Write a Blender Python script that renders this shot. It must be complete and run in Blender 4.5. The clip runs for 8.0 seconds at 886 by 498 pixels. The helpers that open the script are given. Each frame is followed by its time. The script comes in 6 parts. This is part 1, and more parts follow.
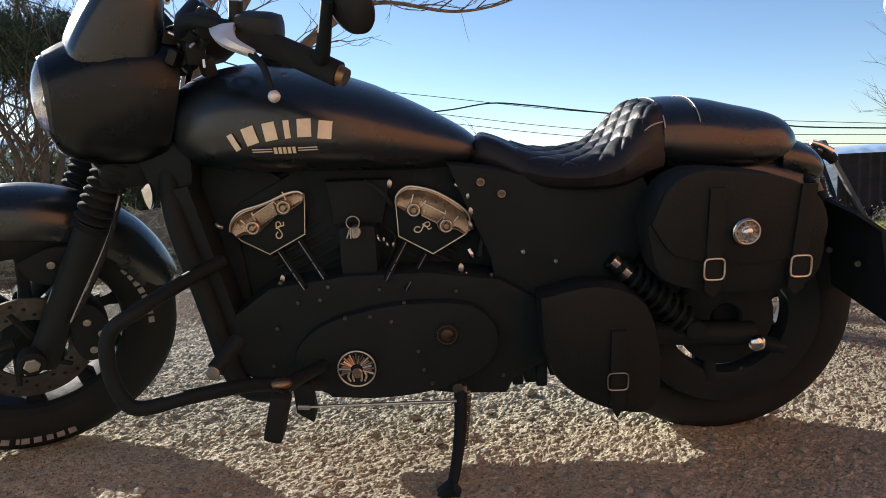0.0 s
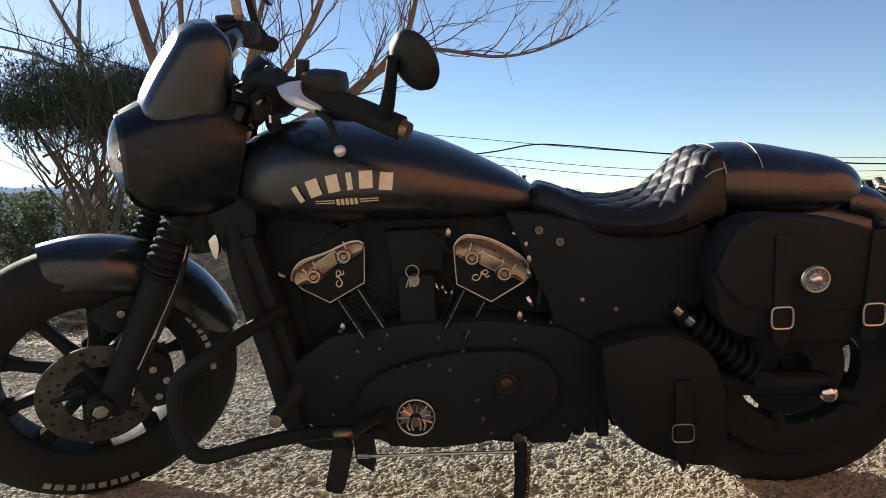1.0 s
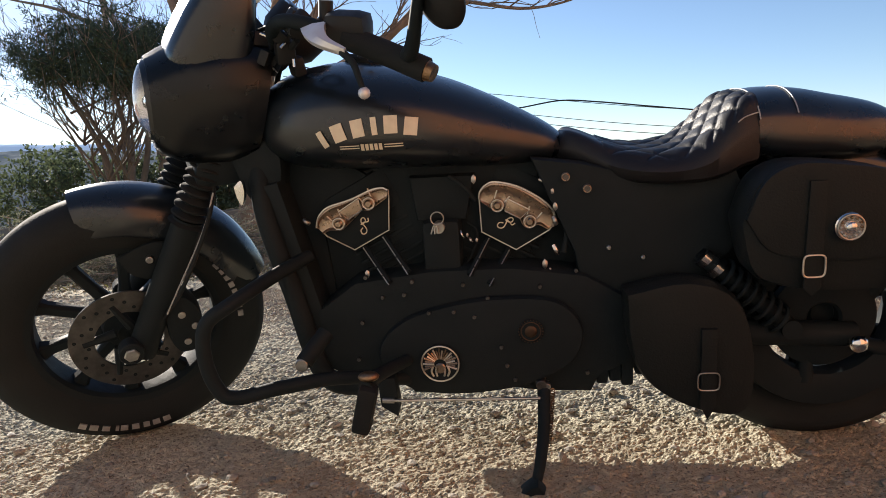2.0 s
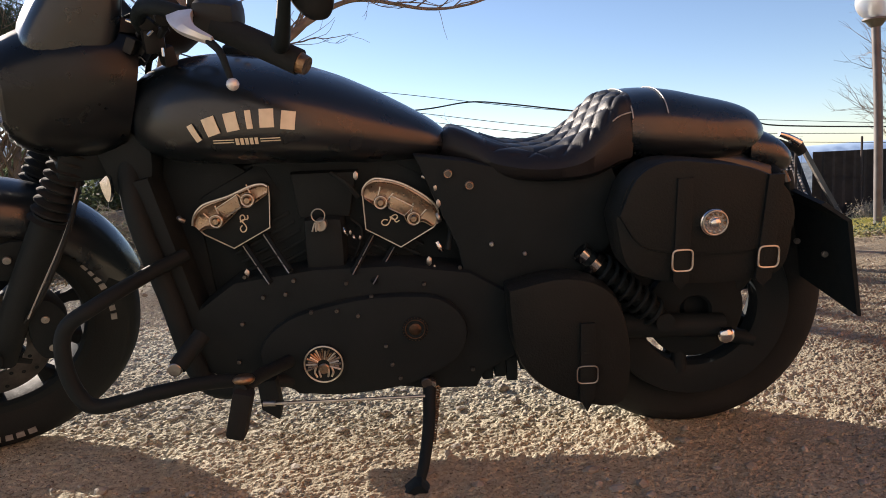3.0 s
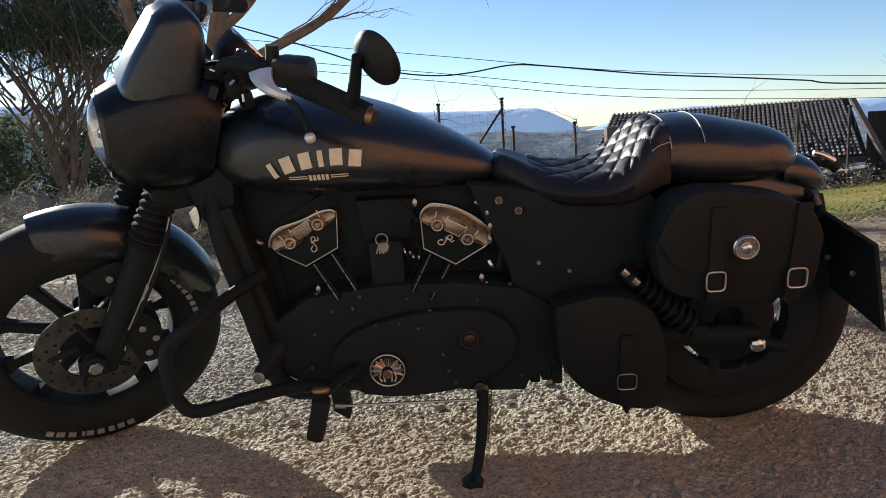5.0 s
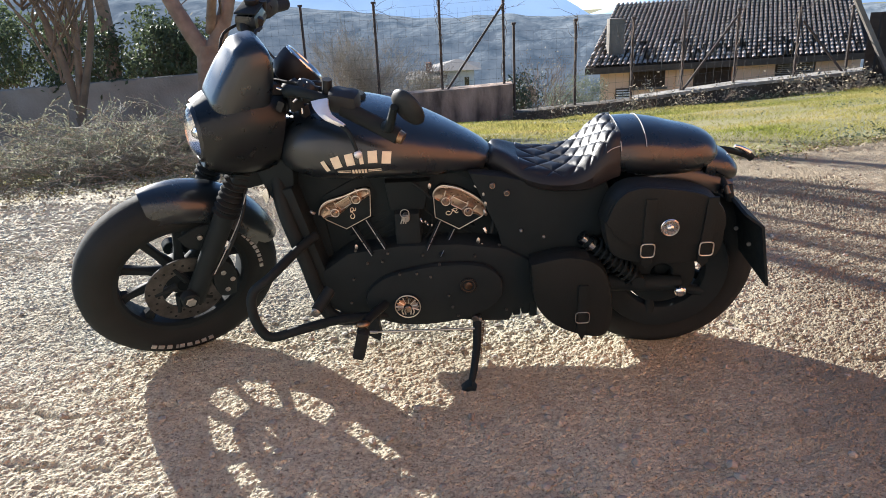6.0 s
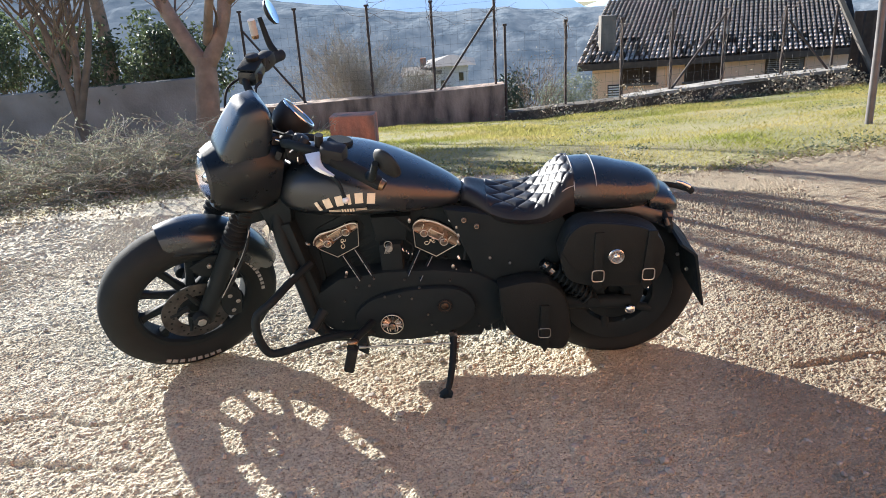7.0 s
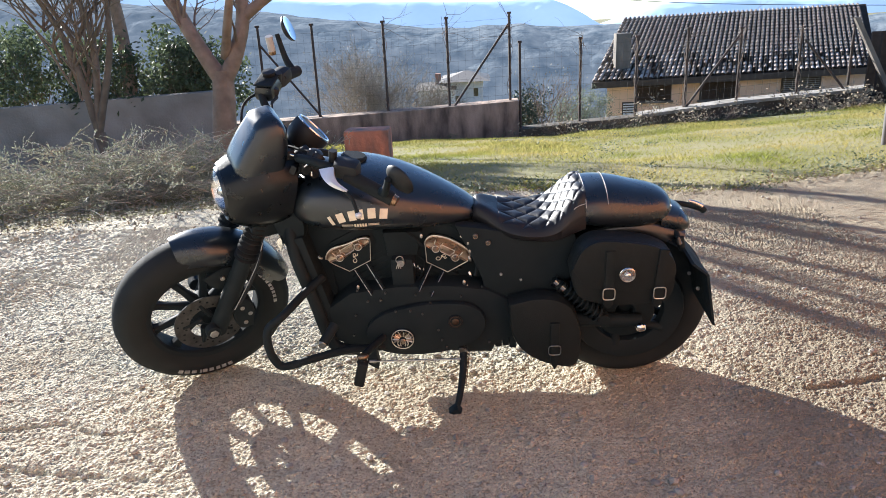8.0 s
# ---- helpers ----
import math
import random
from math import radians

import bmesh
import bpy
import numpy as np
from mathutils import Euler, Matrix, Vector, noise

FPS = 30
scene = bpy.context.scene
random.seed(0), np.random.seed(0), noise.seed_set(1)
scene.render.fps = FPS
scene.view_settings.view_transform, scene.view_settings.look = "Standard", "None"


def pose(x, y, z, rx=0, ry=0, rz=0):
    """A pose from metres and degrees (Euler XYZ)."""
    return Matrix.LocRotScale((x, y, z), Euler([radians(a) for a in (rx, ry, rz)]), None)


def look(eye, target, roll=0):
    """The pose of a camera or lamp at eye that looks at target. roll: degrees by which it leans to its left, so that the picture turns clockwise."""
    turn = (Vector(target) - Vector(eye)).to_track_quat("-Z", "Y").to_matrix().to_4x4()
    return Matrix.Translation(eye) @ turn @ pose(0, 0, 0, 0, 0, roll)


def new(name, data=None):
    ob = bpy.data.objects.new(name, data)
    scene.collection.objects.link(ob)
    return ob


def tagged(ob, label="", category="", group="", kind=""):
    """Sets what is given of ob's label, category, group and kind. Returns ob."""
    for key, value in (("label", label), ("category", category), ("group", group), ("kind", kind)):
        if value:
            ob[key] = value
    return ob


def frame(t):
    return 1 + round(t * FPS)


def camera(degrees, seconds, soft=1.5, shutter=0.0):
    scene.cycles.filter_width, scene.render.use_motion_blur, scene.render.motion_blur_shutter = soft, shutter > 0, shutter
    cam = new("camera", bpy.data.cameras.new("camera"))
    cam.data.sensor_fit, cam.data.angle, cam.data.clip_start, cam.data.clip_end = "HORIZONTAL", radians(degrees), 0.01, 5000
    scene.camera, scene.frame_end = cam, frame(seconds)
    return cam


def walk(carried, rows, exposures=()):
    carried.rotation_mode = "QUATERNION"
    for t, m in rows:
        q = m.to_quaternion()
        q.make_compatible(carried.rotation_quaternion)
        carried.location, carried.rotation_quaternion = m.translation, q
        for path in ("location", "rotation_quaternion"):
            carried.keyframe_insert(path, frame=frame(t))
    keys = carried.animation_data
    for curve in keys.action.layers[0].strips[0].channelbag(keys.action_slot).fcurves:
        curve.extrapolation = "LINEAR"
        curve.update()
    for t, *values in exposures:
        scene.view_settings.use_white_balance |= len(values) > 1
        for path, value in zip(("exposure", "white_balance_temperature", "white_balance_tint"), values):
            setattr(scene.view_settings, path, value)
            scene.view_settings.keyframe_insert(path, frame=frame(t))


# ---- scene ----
cam = camera(64.6, 8.0, soft=0.9)
PATH = [
    (0, (0.256, -1.542, 0.627), (0.244, 0.443, 0.385), -2.4),
    (0.5, (0.223, -1.545, 0.647), (0.147, 0.451, 0.538), -3.7),
    (1, (0.227, -1.548, 0.644), (0.097, 0.444, 0.523), -3.0),
    (1.2, (0.227, -1.55, 0.638), (0.036, 0.437, 0.511), -2.9),
    (2.3, (0.223, -1.536, 0.615), (0.019, 0.435, 0.341), -3.0),
    (2.5, (0.239, -1.531, 0.611), (0.119, 0.444, 0.324), -2.7),
    (3, (0.282, -1.525, 0.611), (0.323, 0.459, 0.365), -2.5),
    (3.5, (0.289, -1.536, 0.622), (0.298, 0.458, 0.47), -2.4),
    (4, (0.277, -1.546, 0.633), (0.233, 0.448, 0.484), -2.5),
    (4.5, (0.266, -1.588, 0.652), (0.18, 0.402, 0.464), -2.3),
    (5, (0.264, -1.641, 0.751), (0.182, 0.326, 0.4), -3.4),
    (5.2, (0.248, -1.707, 0.823), (0.191, 0.234, 0.345), -2.2),
    (6.3, (0.297, -2.21, 1.175), (0.199, -0.325, 0.514), -2.9),
    (6.5, (0.326, -2.265, 1.239), (0.223, -0.359, 0.64), -2.7),
    (7, (0.342, -2.33, 1.26), (0.264, -0.449, 0.586), -3.3),
    (7.5, (0.347, -2.343, 1.269), (0.242, -0.452, 0.628), -2.9),
    (8, (0.346, -2.339, 1.267), (0.234, -0.445, 0.634), -2.8),
]
walk(cam, [(t, look(eye, target, roll)) for t, eye, target, roll in PATH], exposures=[(0, 1.0, 6650, 10), (0.5, 0.95, 6900, 10), (1.2, 0.88, 6900, 10), (2.5, 1.12, 7150, 15), (3.0, 1.1, 7250, 17), (3.5, 1.04, 7150, 15), (4.5, 0.92, 6700, 10), (5.0, 0.84, 6450, 10), (5.2, 0.88, 6450, 10), (6.3, 1.84, 6300, 10), (7.0, 1.85, 6300, 10), (8, 1.84, 6200, 10)])

# ---- light ----
SUN_AZ, SUN_EL = -41.2, 20.5
world = bpy.data.worlds.new("sky")
scene.world = world
world.use_nodes = True
wn = world.node_tree
sky = wn.nodes.new("ShaderNodeTexSky")
sky.sky_type = "NISHITA"
sky.sun_disc = False
sky.sun_elevation = radians(SUN_EL)
sky.sun_rotation = radians(SUN_AZ)
sky.altitude = 300
sky.air_density, sky.dust_density, sky.ozone_density = 0.75, 0.12, 3.0
wn.nodes["Background"].inputs[1].default_value = 0.082
wn.links.new(sky.outputs[0], wn.nodes["Background"].inputs[0])
sun_data = bpy.data.lights.new("sun", "SUN")
sun_data.energy, sun_data.angle, sun_data.color = 5.0, radians(0.5), (1.0, 0.95, 0.87)
sun_way = Vector((math.sin(radians(SUN_AZ)) * math.cos(radians(SUN_EL)), math.cos(radians(SUN_AZ)) * math.cos(radians(SUN_EL)), math.sin(radians(SUN_EL))))
sun = new("sun", sun_data)
sun.matrix_world = look(sun_way * 30, (0, 0, 0))


# ---- materials ----
def material(name, colour, rough=0.5, metal=0.0, colour2=None, scale=8.0, detail=6.0, bump=0.0, bump_scale=60.0, rough2=None, spec=0.5, coat=0.0, per_piece=0.0, glow=0.0, stretch=None):
    """A surface with colour variation at two scales, fine relief and uneven gloss."""
    m = bpy.data.materials.new(name)
    m.use_nodes = True
    n, k = m.node_tree.nodes, m.node_tree.links
    b = n["Principled BSDF"]
    b.inputs["Roughness"].default_value, b.inputs["Metallic"].default_value = rough, metal
    b.inputs["Specular IOR Level"].default_value, b.inputs["Coat Weight"].default_value = spec, coat
    b.inputs["Coat Roughness"].default_value = 0.12
    pos = n.new("ShaderNodeNewGeometry")
    colour2 = colour2 or tuple(c * 0.75 for c in colour)
    t1 = n.new("ShaderNodeTexNoise")
    t1.inputs["Scale"].default_value, t1.inputs["Detail"].default_value = scale, detail
    if stretch:
        sq = n.new("ShaderNodeVectorMath")
        sq.operation = "MULTIPLY"
        sq.inputs[1].default_value = stretch
        k.new(pos.outputs["Position"], sq.inputs[0])
        k.new(sq.outputs[0], t1.inputs["Vector"])
    else:
        k.new(pos.outputs["Position"], t1.inputs["Vector"])
    ramp = n.new("ShaderNodeMapRange")
    ramp.inputs["From Min"].default_value, ramp.inputs["From Max"].default_value = 0.32, 0.68
    k.new(t1.outputs["Fac"], ramp.inputs["Value"])
    mix = n.new("ShaderNodeMix")
    mix.data_type = "RGBA"
    mix.inputs["A"].default_value, mix.inputs["B"].default_value = (*colour, 1), (*colour2, 1)
    k.new(ramp.outputs[0], mix.inputs["Factor"])
    out = mix.outputs["Result"]
    if per_piece:
        info = n.new("ShaderNodeObjectInfo")
        isl = n.new("ShaderNodeNewGeometry")
        add = n.new("ShaderNodeMath")
        add.operation = "ADD"
        k.new(info.outputs["Random"], add.inputs[0])
        k.new(isl.outputs["Random Per Island"], add.inputs[1])
        mr = n.new("ShaderNodeMapRange")
        mr.inputs["From Max"].default_value = 2.0
        mr.inputs["To Min"].default_value, mr.inputs["To Max"].default_value = 1 - per_piece, 1 + per_piece
        k.new(add.outputs[0], mr.inputs["Value"])
        hsv = n.new("ShaderNodeHueSaturation")
        k.new(mr.outputs[0], hsv.inputs["Value"])
        k.new(out, hsv.inputs["Color"])
        out = hsv.outputs[0]
    k.new(out, b.inputs["Base Color"])
    if rough2 is not None:
        t2 = n.new("ShaderNodeTexNoise")
        t2.inputs["Scale"].default_value, t2.inputs["Detail"].default_value = scale * 4, 5
        k.new(pos.outputs["Position"], t2.inputs["Vector"])
        r = n.new("ShaderNodeMapRange")
        r.inputs["To Min"].default_value, r.inputs["To Max"].default_value = rough, rough2
        r.inputs["From Min"].default_value, r.inputs["From Max"].default_value = 0.3, 0.7
        k.new(t2.outputs["Fac"], r.inputs["Value"])
        k.new(r.outputs[0], b.inputs["Roughness"])
    if bump:
        t3 = n.new("ShaderNodeTexNoise")
        t3.inputs["Scale"].default_value, t3.inputs["Detail"].default_value = bump_scale, 6
        k.new(pos.outputs["Position"], t3.inputs["Vector"])
        bp = n.new("ShaderNodeBump")
        bp.inputs["Strength"].default_value, bp.inputs["Distance"].default_value = 1.0, bump
        k.new(t3.outputs["Fac"], bp.inputs["Height"])
        k.new(bp.outputs[0], b.inputs["Normal"])
    # faint glow of the base colour, stands in for haze on backdrops
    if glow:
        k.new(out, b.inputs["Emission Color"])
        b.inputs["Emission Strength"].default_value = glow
    return m


def asphalt_material():
    """Worn asphalt: pale weathered aggregate, dark pits between the stones, faint stains, darker brown towards +x."""
    m = bpy.data.materials.new("asphalt")
    m.use_nodes = True
    n, k = m.node_tree.nodes, m.node_tree.links
    b = n["Principled BSDF"]
    b.inputs["Roughness"].default_value, b.inputs["Specular IOR Level"].default_value = 0.92, 0.2
    pos = n.new("ShaderNodeNewGeometry")

    def tex(scale, detail, rough=0.6, warp=0.0):
        t = n.new("ShaderNodeTexNoise")
        t.inputs["Scale"].default_value, t.inputs["Detail"].default_value = scale, detail
        t.inputs["Roughness"].default_value, t.inputs["Distortion"].default_value = rough, warp
        k.new(pos.outputs["Position"], t.inputs["Vector"])
        return t.outputs["Fac"]

    def span(value, a0, a1, b0=0.0, b1=1.0):
        r = n.new("ShaderNodeMapRange")
        for name, v in (("From Min", a0), ("From Max", a1), ("To Min", b0), ("To Max", b1)):
            r.inputs[name].default_value = v
        k.new(value, r.inputs["Value"])
        return r.outputs[0]

    def blend(f, one, two):
        x = n.new("ShaderNodeMix")
        x.data_type = "RGBA"
        k.new(f, x.inputs["Factor"])
        for name, v in (("A", one), ("B", two)):
            if isinstance(v, tuple):
                x.inputs[name].default_value = (*v, 1)
            else:
                k.new(v, x.inputs[name])
        return x.outputs["Result"]

    cells = n.new("ShaderNodeTexVoronoi")
    cells.inputs["Scale"].default_value = 115
    k.new(pos.outputs["Position"], cells.inputs["Vector"])
    sep = n.new("ShaderNodeSeparateColor")
    k.new(cells.outputs["Color"], sep.inputs[0])
    stone = blend(sep.outputs[0], (0.42, 0.360, 0.258), (0.82, 0.760, 0.590))
    mottle = blend(span(tex(60, 5), 0.40, 0.66), stone, (0.80, 0.735, 0.560))
    toned = blend(span(tex(1.6, 6), 0.44, 0.70, 0.0, 0.6), mottle, (0.42, 0.325, 0.208))
    # darker brown towards +x, with an uneven border
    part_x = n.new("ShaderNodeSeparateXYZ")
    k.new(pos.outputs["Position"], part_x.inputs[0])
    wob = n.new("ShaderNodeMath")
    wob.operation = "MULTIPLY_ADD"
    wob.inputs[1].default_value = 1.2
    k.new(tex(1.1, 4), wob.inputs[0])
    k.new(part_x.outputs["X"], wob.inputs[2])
    toned = blend(span(wob.outputs[0], 1.5, 2.2, 0.0, 0.85), toned, (0.235, 0.185, 0.122))
    binder = blend(span(tex(95, 6, 0.8, 0.8), 0.370, 0.415), (0.080, 0.058, 0.040), toned)
    grit = blend(span(tex(260, 3), 0.60, 0.66), binder, (0.68, 0.61, 0.475))
    dark = blend(span(tex(190, 3), 0.33, 0.40), (0.13, 0.10, 0.075), grit)
    k.new(dark, b.inputs["Base Color"])
    one = span(cells.outputs["Distance"], 0.1, 0.9, 0.8, 0.0)
    two = span(tex(170, 6, 0.75), 0.3, 0.7, 0.0, 0.6)
    add = n.new("ShaderNodeMath")
    add.operation = "ADD"
    k.new(one, add.inputs[0])
    k.new(two, add.inputs[1])
    bp = n.new("ShaderNodeBump")
    bp.inputs["Strength"].default_value, bp.inputs["Distance"].default_value = 1.0, 0.008
    k.new(add.outputs[0], bp.inputs["Height"])
    k.new(bp.outputs[0], b.inputs["Normal"])
    return m


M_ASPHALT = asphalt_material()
M_STONE = material("pebble stone", (0.40, 0.36, 0.30), 0.85, colour2=(0.26, 0.23, 0.19), scale=30, bump=0.002, bump_scale=200, per_piece=0.45)
M_SOIL = material("garden soil", (0.12, 0.12, 0.035), 0.95, colour2=(0.22, 0.185, 0.085), scale=0.8, bump=0.03, bump_scale=14)
M_GRASS = material("grass", (0.19, 0.21, 0.045), 0.7, colour2=(0.36, 0.30, 0.11), scale=0.9, per_piece=0.4, spec=0.3)


def see_through(m, share=0.45):
    """Thin blades and leaves let some light pass."""
    n, k = m.node_tree.nodes, m.node_tree.links
    b = n["Principled BSDF"]
    t = n.new("ShaderNodeBsdfTranslucent")
    k.new(b.inputs["Base Color"].links[0].from_socket, t.inputs["Color"])
    mix = n.new("ShaderNodeMixShader")
    mix.inputs[0].default_value = share
    k.new(b.outputs[0], mix.inputs[1])
    k.new(t.outputs[0], mix.inputs[2])
    k.new(mix.outputs[0], n["Material Output"].inputs["Surface"])
    return m


see_through(M_GRASS)
M_PALETWIG = material("pale lichened twigs", (0.42, 0.38, 0.31), 0.85, colour2=(0.24, 0.21, 0.17), scale=3, per_piece=0.35)
M_DRY = material("dry stalks", (0.34, 0.28, 0.18), 0.85, colour2=(0.19, 0.155, 0.10), scale=3, per_piece=0.4)
M_PAINT = material("satin black paint", (0.0055, 0.0095, 0.0135), 0.25, colour2=(0.008, 0.0115, 0.0155), scale=5, rough2=0.34, coat=0.2, spec=0.62, bump=0.00006, bump_scale=700)
M_BLACK = material("black engine coating", (0.0105, 0.0160, 0.0190), 0.58, colour2=(0.0135, 0.0190, 0.0220), scale=14, spec=0.13, rough2=0.68, bump=0.0004, bump_scale=500)
M_PLASTIC = material("black plastic", (0.010, 0.011, 0.012), 0.46, colour2=(0.014, 0.015, 0.016), scale=20, rough2=0.58, spec=0.3)
M_RUBBER = material("tyre rubber", (0.013, 0.0165, 0.018), 0.78, colour2=(0.019, 0.022, 0.023), scale=9, spec=0.16, rough2=0.88, bump=0.0006, bump_scale=300)
M_LEATHER = material("black leather", (0.008, 0.009, 0.012), 0.42, colour2=(0.014, 0.013, 0.014), scale=18, spec=0.38, rough2=0.5, bump=0.0006, bump_scale=420)
M_BAGLEATHER = material("worn black saddle leather", (0.0095, 0.0130, 0.0138), 0.52, colour2=(0.013, 0.0160, 0.0165), scale=10, spec=0.18, rough2=0.6, bump=0.0009, bump_scale=260)
M_CHROME = material("chrome", (0.78, 0.77, 0.75), 0.12, 1.0, colour2=(0.66, 0.64, 0.61), scale=25, rough2=0.24)
M_STEEL = material("brushed steel", (0.5, 0.49, 0.47), 0.32, 1.0, colour2=(0.36, 0.35, 0.33), scale=40, rough2=0.45)
M_ALU = material("machined aluminium edge", (0.72, 0.68, 0.62), 0.35, 1.0, colour2=(0.6, 0.56, 0.5), scale=30, rough2=0.45)
M_DISC = material("dull brake steel", (0.16, 0.155, 0.15), 0.42, 1.0, colour2=(0.09, 0.088, 0.085), scale=30, rough2=0.55)
M_CREAM = material("cream transfer", (0.80, 0.72, 0.56), 0.45, colour2=(0.70, 0.62, 0.47), scale=60)
M_LETTER = material("raised grey rubber marks", (0.32, 0.32, 0.31), 0.75, colour2=(0.22, 0.22, 0.21), scale=40)
M_DARKBRONZE = material("dark bronze", (0.085, 0.058, 0.044), 0.5, 1.0, colour2=(0.10, 0.065, 0.045), scale=60, rough2=0.55)
M_BRONZE = material("tan satin metal", (0.40, 0.30, 0.225), 0.24, 1.0, colour2=(0.28, 0.21, 0.16), scale=30, rough2=0.36)
M_LEVER = material("satin alloy lever", (0.80, 0.80, 0.80), 0.42, 0.55, colour2=(0.70, 0.70, 0.69), scale=30, rough2=0.5)
M_PIPING = material("grey piping", (0.40, 0.39, 0.37), 0.4, colour2=(0.30, 0.29, 0.28), scale=40)
M_COPPER = material("worn brass", (0.42, 0.27, 0.16), 0.36, 1.0, colour2=(0.16, 0.10, 0.06), scale=90, bump=0.001, bump_scale=240, rough2=0.5)
M_BLUE = material("blue badge", (0.06, 0.30, 0.60), 0.4, colour2=(0.10, 0.40, 0.68), scale=40)
M_SMOKE = material("smoked lens", (0.04, 0.035, 0.03), 0.12, colour2=(0.06, 0.05, 0.04), scale=20)
M_BARK = material("pale bark", (0.30, 0.215, 0.16), 0.9, colour2=(0.17, 0.12, 0.09), scale=6, bump=0.012, bump_scale=22)
M_TWIG = material("twigs", (0.20, 0.145, 0.11), 0.85, colour2=(0.12, 0.09, 0.07), scale=5, per_piece=0.3)
M_NEEDLE = material("dark needles", (0.035, 0.055, 0.03), 0.75, colour2=(0.055, 0.075, 0.045), scale=3, per_piece=0.45)
M_LEAF = material("hedge leaves", (0.06, 0.085, 0.04), 0.6, colour2=(0.10, 0.12, 0.065), scale=3, per_piece=0.5)
see_through(M_LEAF, 0.35)
M_CONCRETE = material("stained concrete", (0.40, 0.285, 0.215), 0.92, colour2=(0.075, 0.052, 0.04), scale=2.6, detail=9, stretch=(1.3, 1.0, 0.42), bump=0.012, bump_scale=24)
M_CONCRETE2 = material("grey concrete", (0.17, 0.15, 0.13), 0.92, colour2=(0.085, 0.075, 0.065), scale=2.5, stretch=(1.0, 1.0, 0.4), bump=0.012, bump_scale=24)
M_BRICKY = material("crumbling terracotta plaster", (0.52, 0.22, 0.13), 0.92, colour2=(0.13, 0.10, 0.085), scale=6.5, detail=9, stretch=(1.0, 1.0, 0.4), bump=0.015, bump_scale=20)
M_RUST = material("rusty iron", (0.075, 0.05, 0.04), 0.8, colour2=(0.04, 0.03, 0.026), scale=18, bump=0.003, bump_scale=90)
M_WIRE = material("wire", (0.09, 0.085, 0.08), 0.6, 0.6, scale=9)
M_CABLE = material("black cable", (0.03, 0.03, 0.032), 0.6, scale=5)
M_TILE = material("terracotta roof tiles", (0.58, 0.50, 0.43), 0.8, colour2=(0.40, 0.33, 0.28), scale=2.5, bump=0.006, bump_scale=40, per_piece=0.18)
M_PEACH = material("peach house plaster", (0.82, 0.55, 0.39), 0.9, colour2=(0.70, 0.47, 0.33), scale=1.2, bump=0.004, bump_scale=30)
M_WHITE = material("white plaster", (0.75, 0.75, 0.74), 0.9, colour2=(0.6, 0.6, 0.6), scale=0.7)
M_WOOD = material("weathered dark timber", (0.075, 0.055, 0.042), 0.85, colour2=(0.045, 0.034, 0.027), scale=6, bump=0.004, bump_scale=60)
M_BROWNSHUT = material("dark brown shutters", (0.055, 0.036, 0.026), 0.75, colour2=(0.035, 0.024, 0.018), scale=8, spec=0.2)
# concrete darkened in colour for the wall faces turned from the sun
M_SHADEDWALL = material("concrete with shade in its colour", (0.110, 0.090, 0.066), 0.95, colour2=(0.046, 0.037, 0.028), scale=2.2, stretch=(1.0, 1.0, 0.5), bump=0.015, bump_scale=20)
# pale colour stands in for sunlight along the wall's top
M_SUNLITCOPING = material("coping with sunlight in its colour", (0.36, 0.33, 0.29), 0.92, colour2=(0.16, 0.145, 0.12), scale=3.5, bump=0.01, bump_scale=30)
M_YARDWALL = material("grey rendered yard wall", (0.33, 0.285, 0.25), 0.93, colour2=(0.19, 0.16, 0.135), scale=1.1, detail=9, bump=0.012, bump_scale=22)
M_PANE = material("dark window glass", (0.02, 0.022, 0.025), 0.08, spec=0.8)
M_SHUTTER = material("grey shutters", (0.20, 0.18, 0.16), 0.7, colour2=(0.14, 0.125, 0.11), scale=10)
M_CORRUGATED = material("dark corrugated sheet", (0.055, 0.045, 0.042), 0.7, colour2=(0.035, 0.03, 0.028), scale=3, rough2=0.85)
M_LAMP = material("weathered grey lamp post", (0.16, 0.15, 0.15), 0.55, 0.3, colour2=(0.11, 0.10, 0.10), scale=9)
# haze is put into the hill and mountain colours, with a faint glow
M_HILL = material("wooded hill with painted haze", (0.066, 0.086, 0.108), 1.0, colour2=(0.130, 0.148, 0.165), scale=0.11, detail=15, spec=0.0, glow=0.5, bump=1.3, bump_scale=0.22)
M_MOUNT = material("distant mountains with painted blue haze", (0.33, 0.45, 0.62), 1.0, colour2=(0.40, 0.52, 0.68), scale=0.004, spec=0.0, glow=0.28)
M_GREYWALL = material("grey plaster wall", (0.33, 0.31, 0.30), 0.92, colour2=(0.26, 0.24, 0.23), scale=1.5, bump=0.01, bump_scale=14)
M_BACKWALL = material("brown plaster", (0.62, 0.30, 0.17), 0.9, colour2=(0.52, 0.24, 0.13), scale=0.8, bump=0.006, bump_scale=20)
M_GLASS = bpy.data.materials.new("clear lens glass")
M_GLASS.use_nodes = True
_b = M_GLASS.node_tree.nodes["Principled BSDF"]
_b.inputs["Base Color"].default_value = (0.95, 0.97, 1, 1)
_b.inputs["Roughness"].default_value, _b.inputs["Transmission Weight"].default_value, _b.inputs["IOR"].default_value = 0.04, 1.0, 1.45
M_GLOBE = bpy.data.materials.new("frosted globe glass")
M_GLOBE.use_nodes = True
_b = M_GLOBE.node_tree.nodes["Principled BSDF"]
_b.inputs["Base Color"].default_value = (0.88, 0.88, 0.85, 1)
_b.inputs["Roughness"].default_value, _b.inputs["Transmission Weight"].default_value = 0.35, 0.75
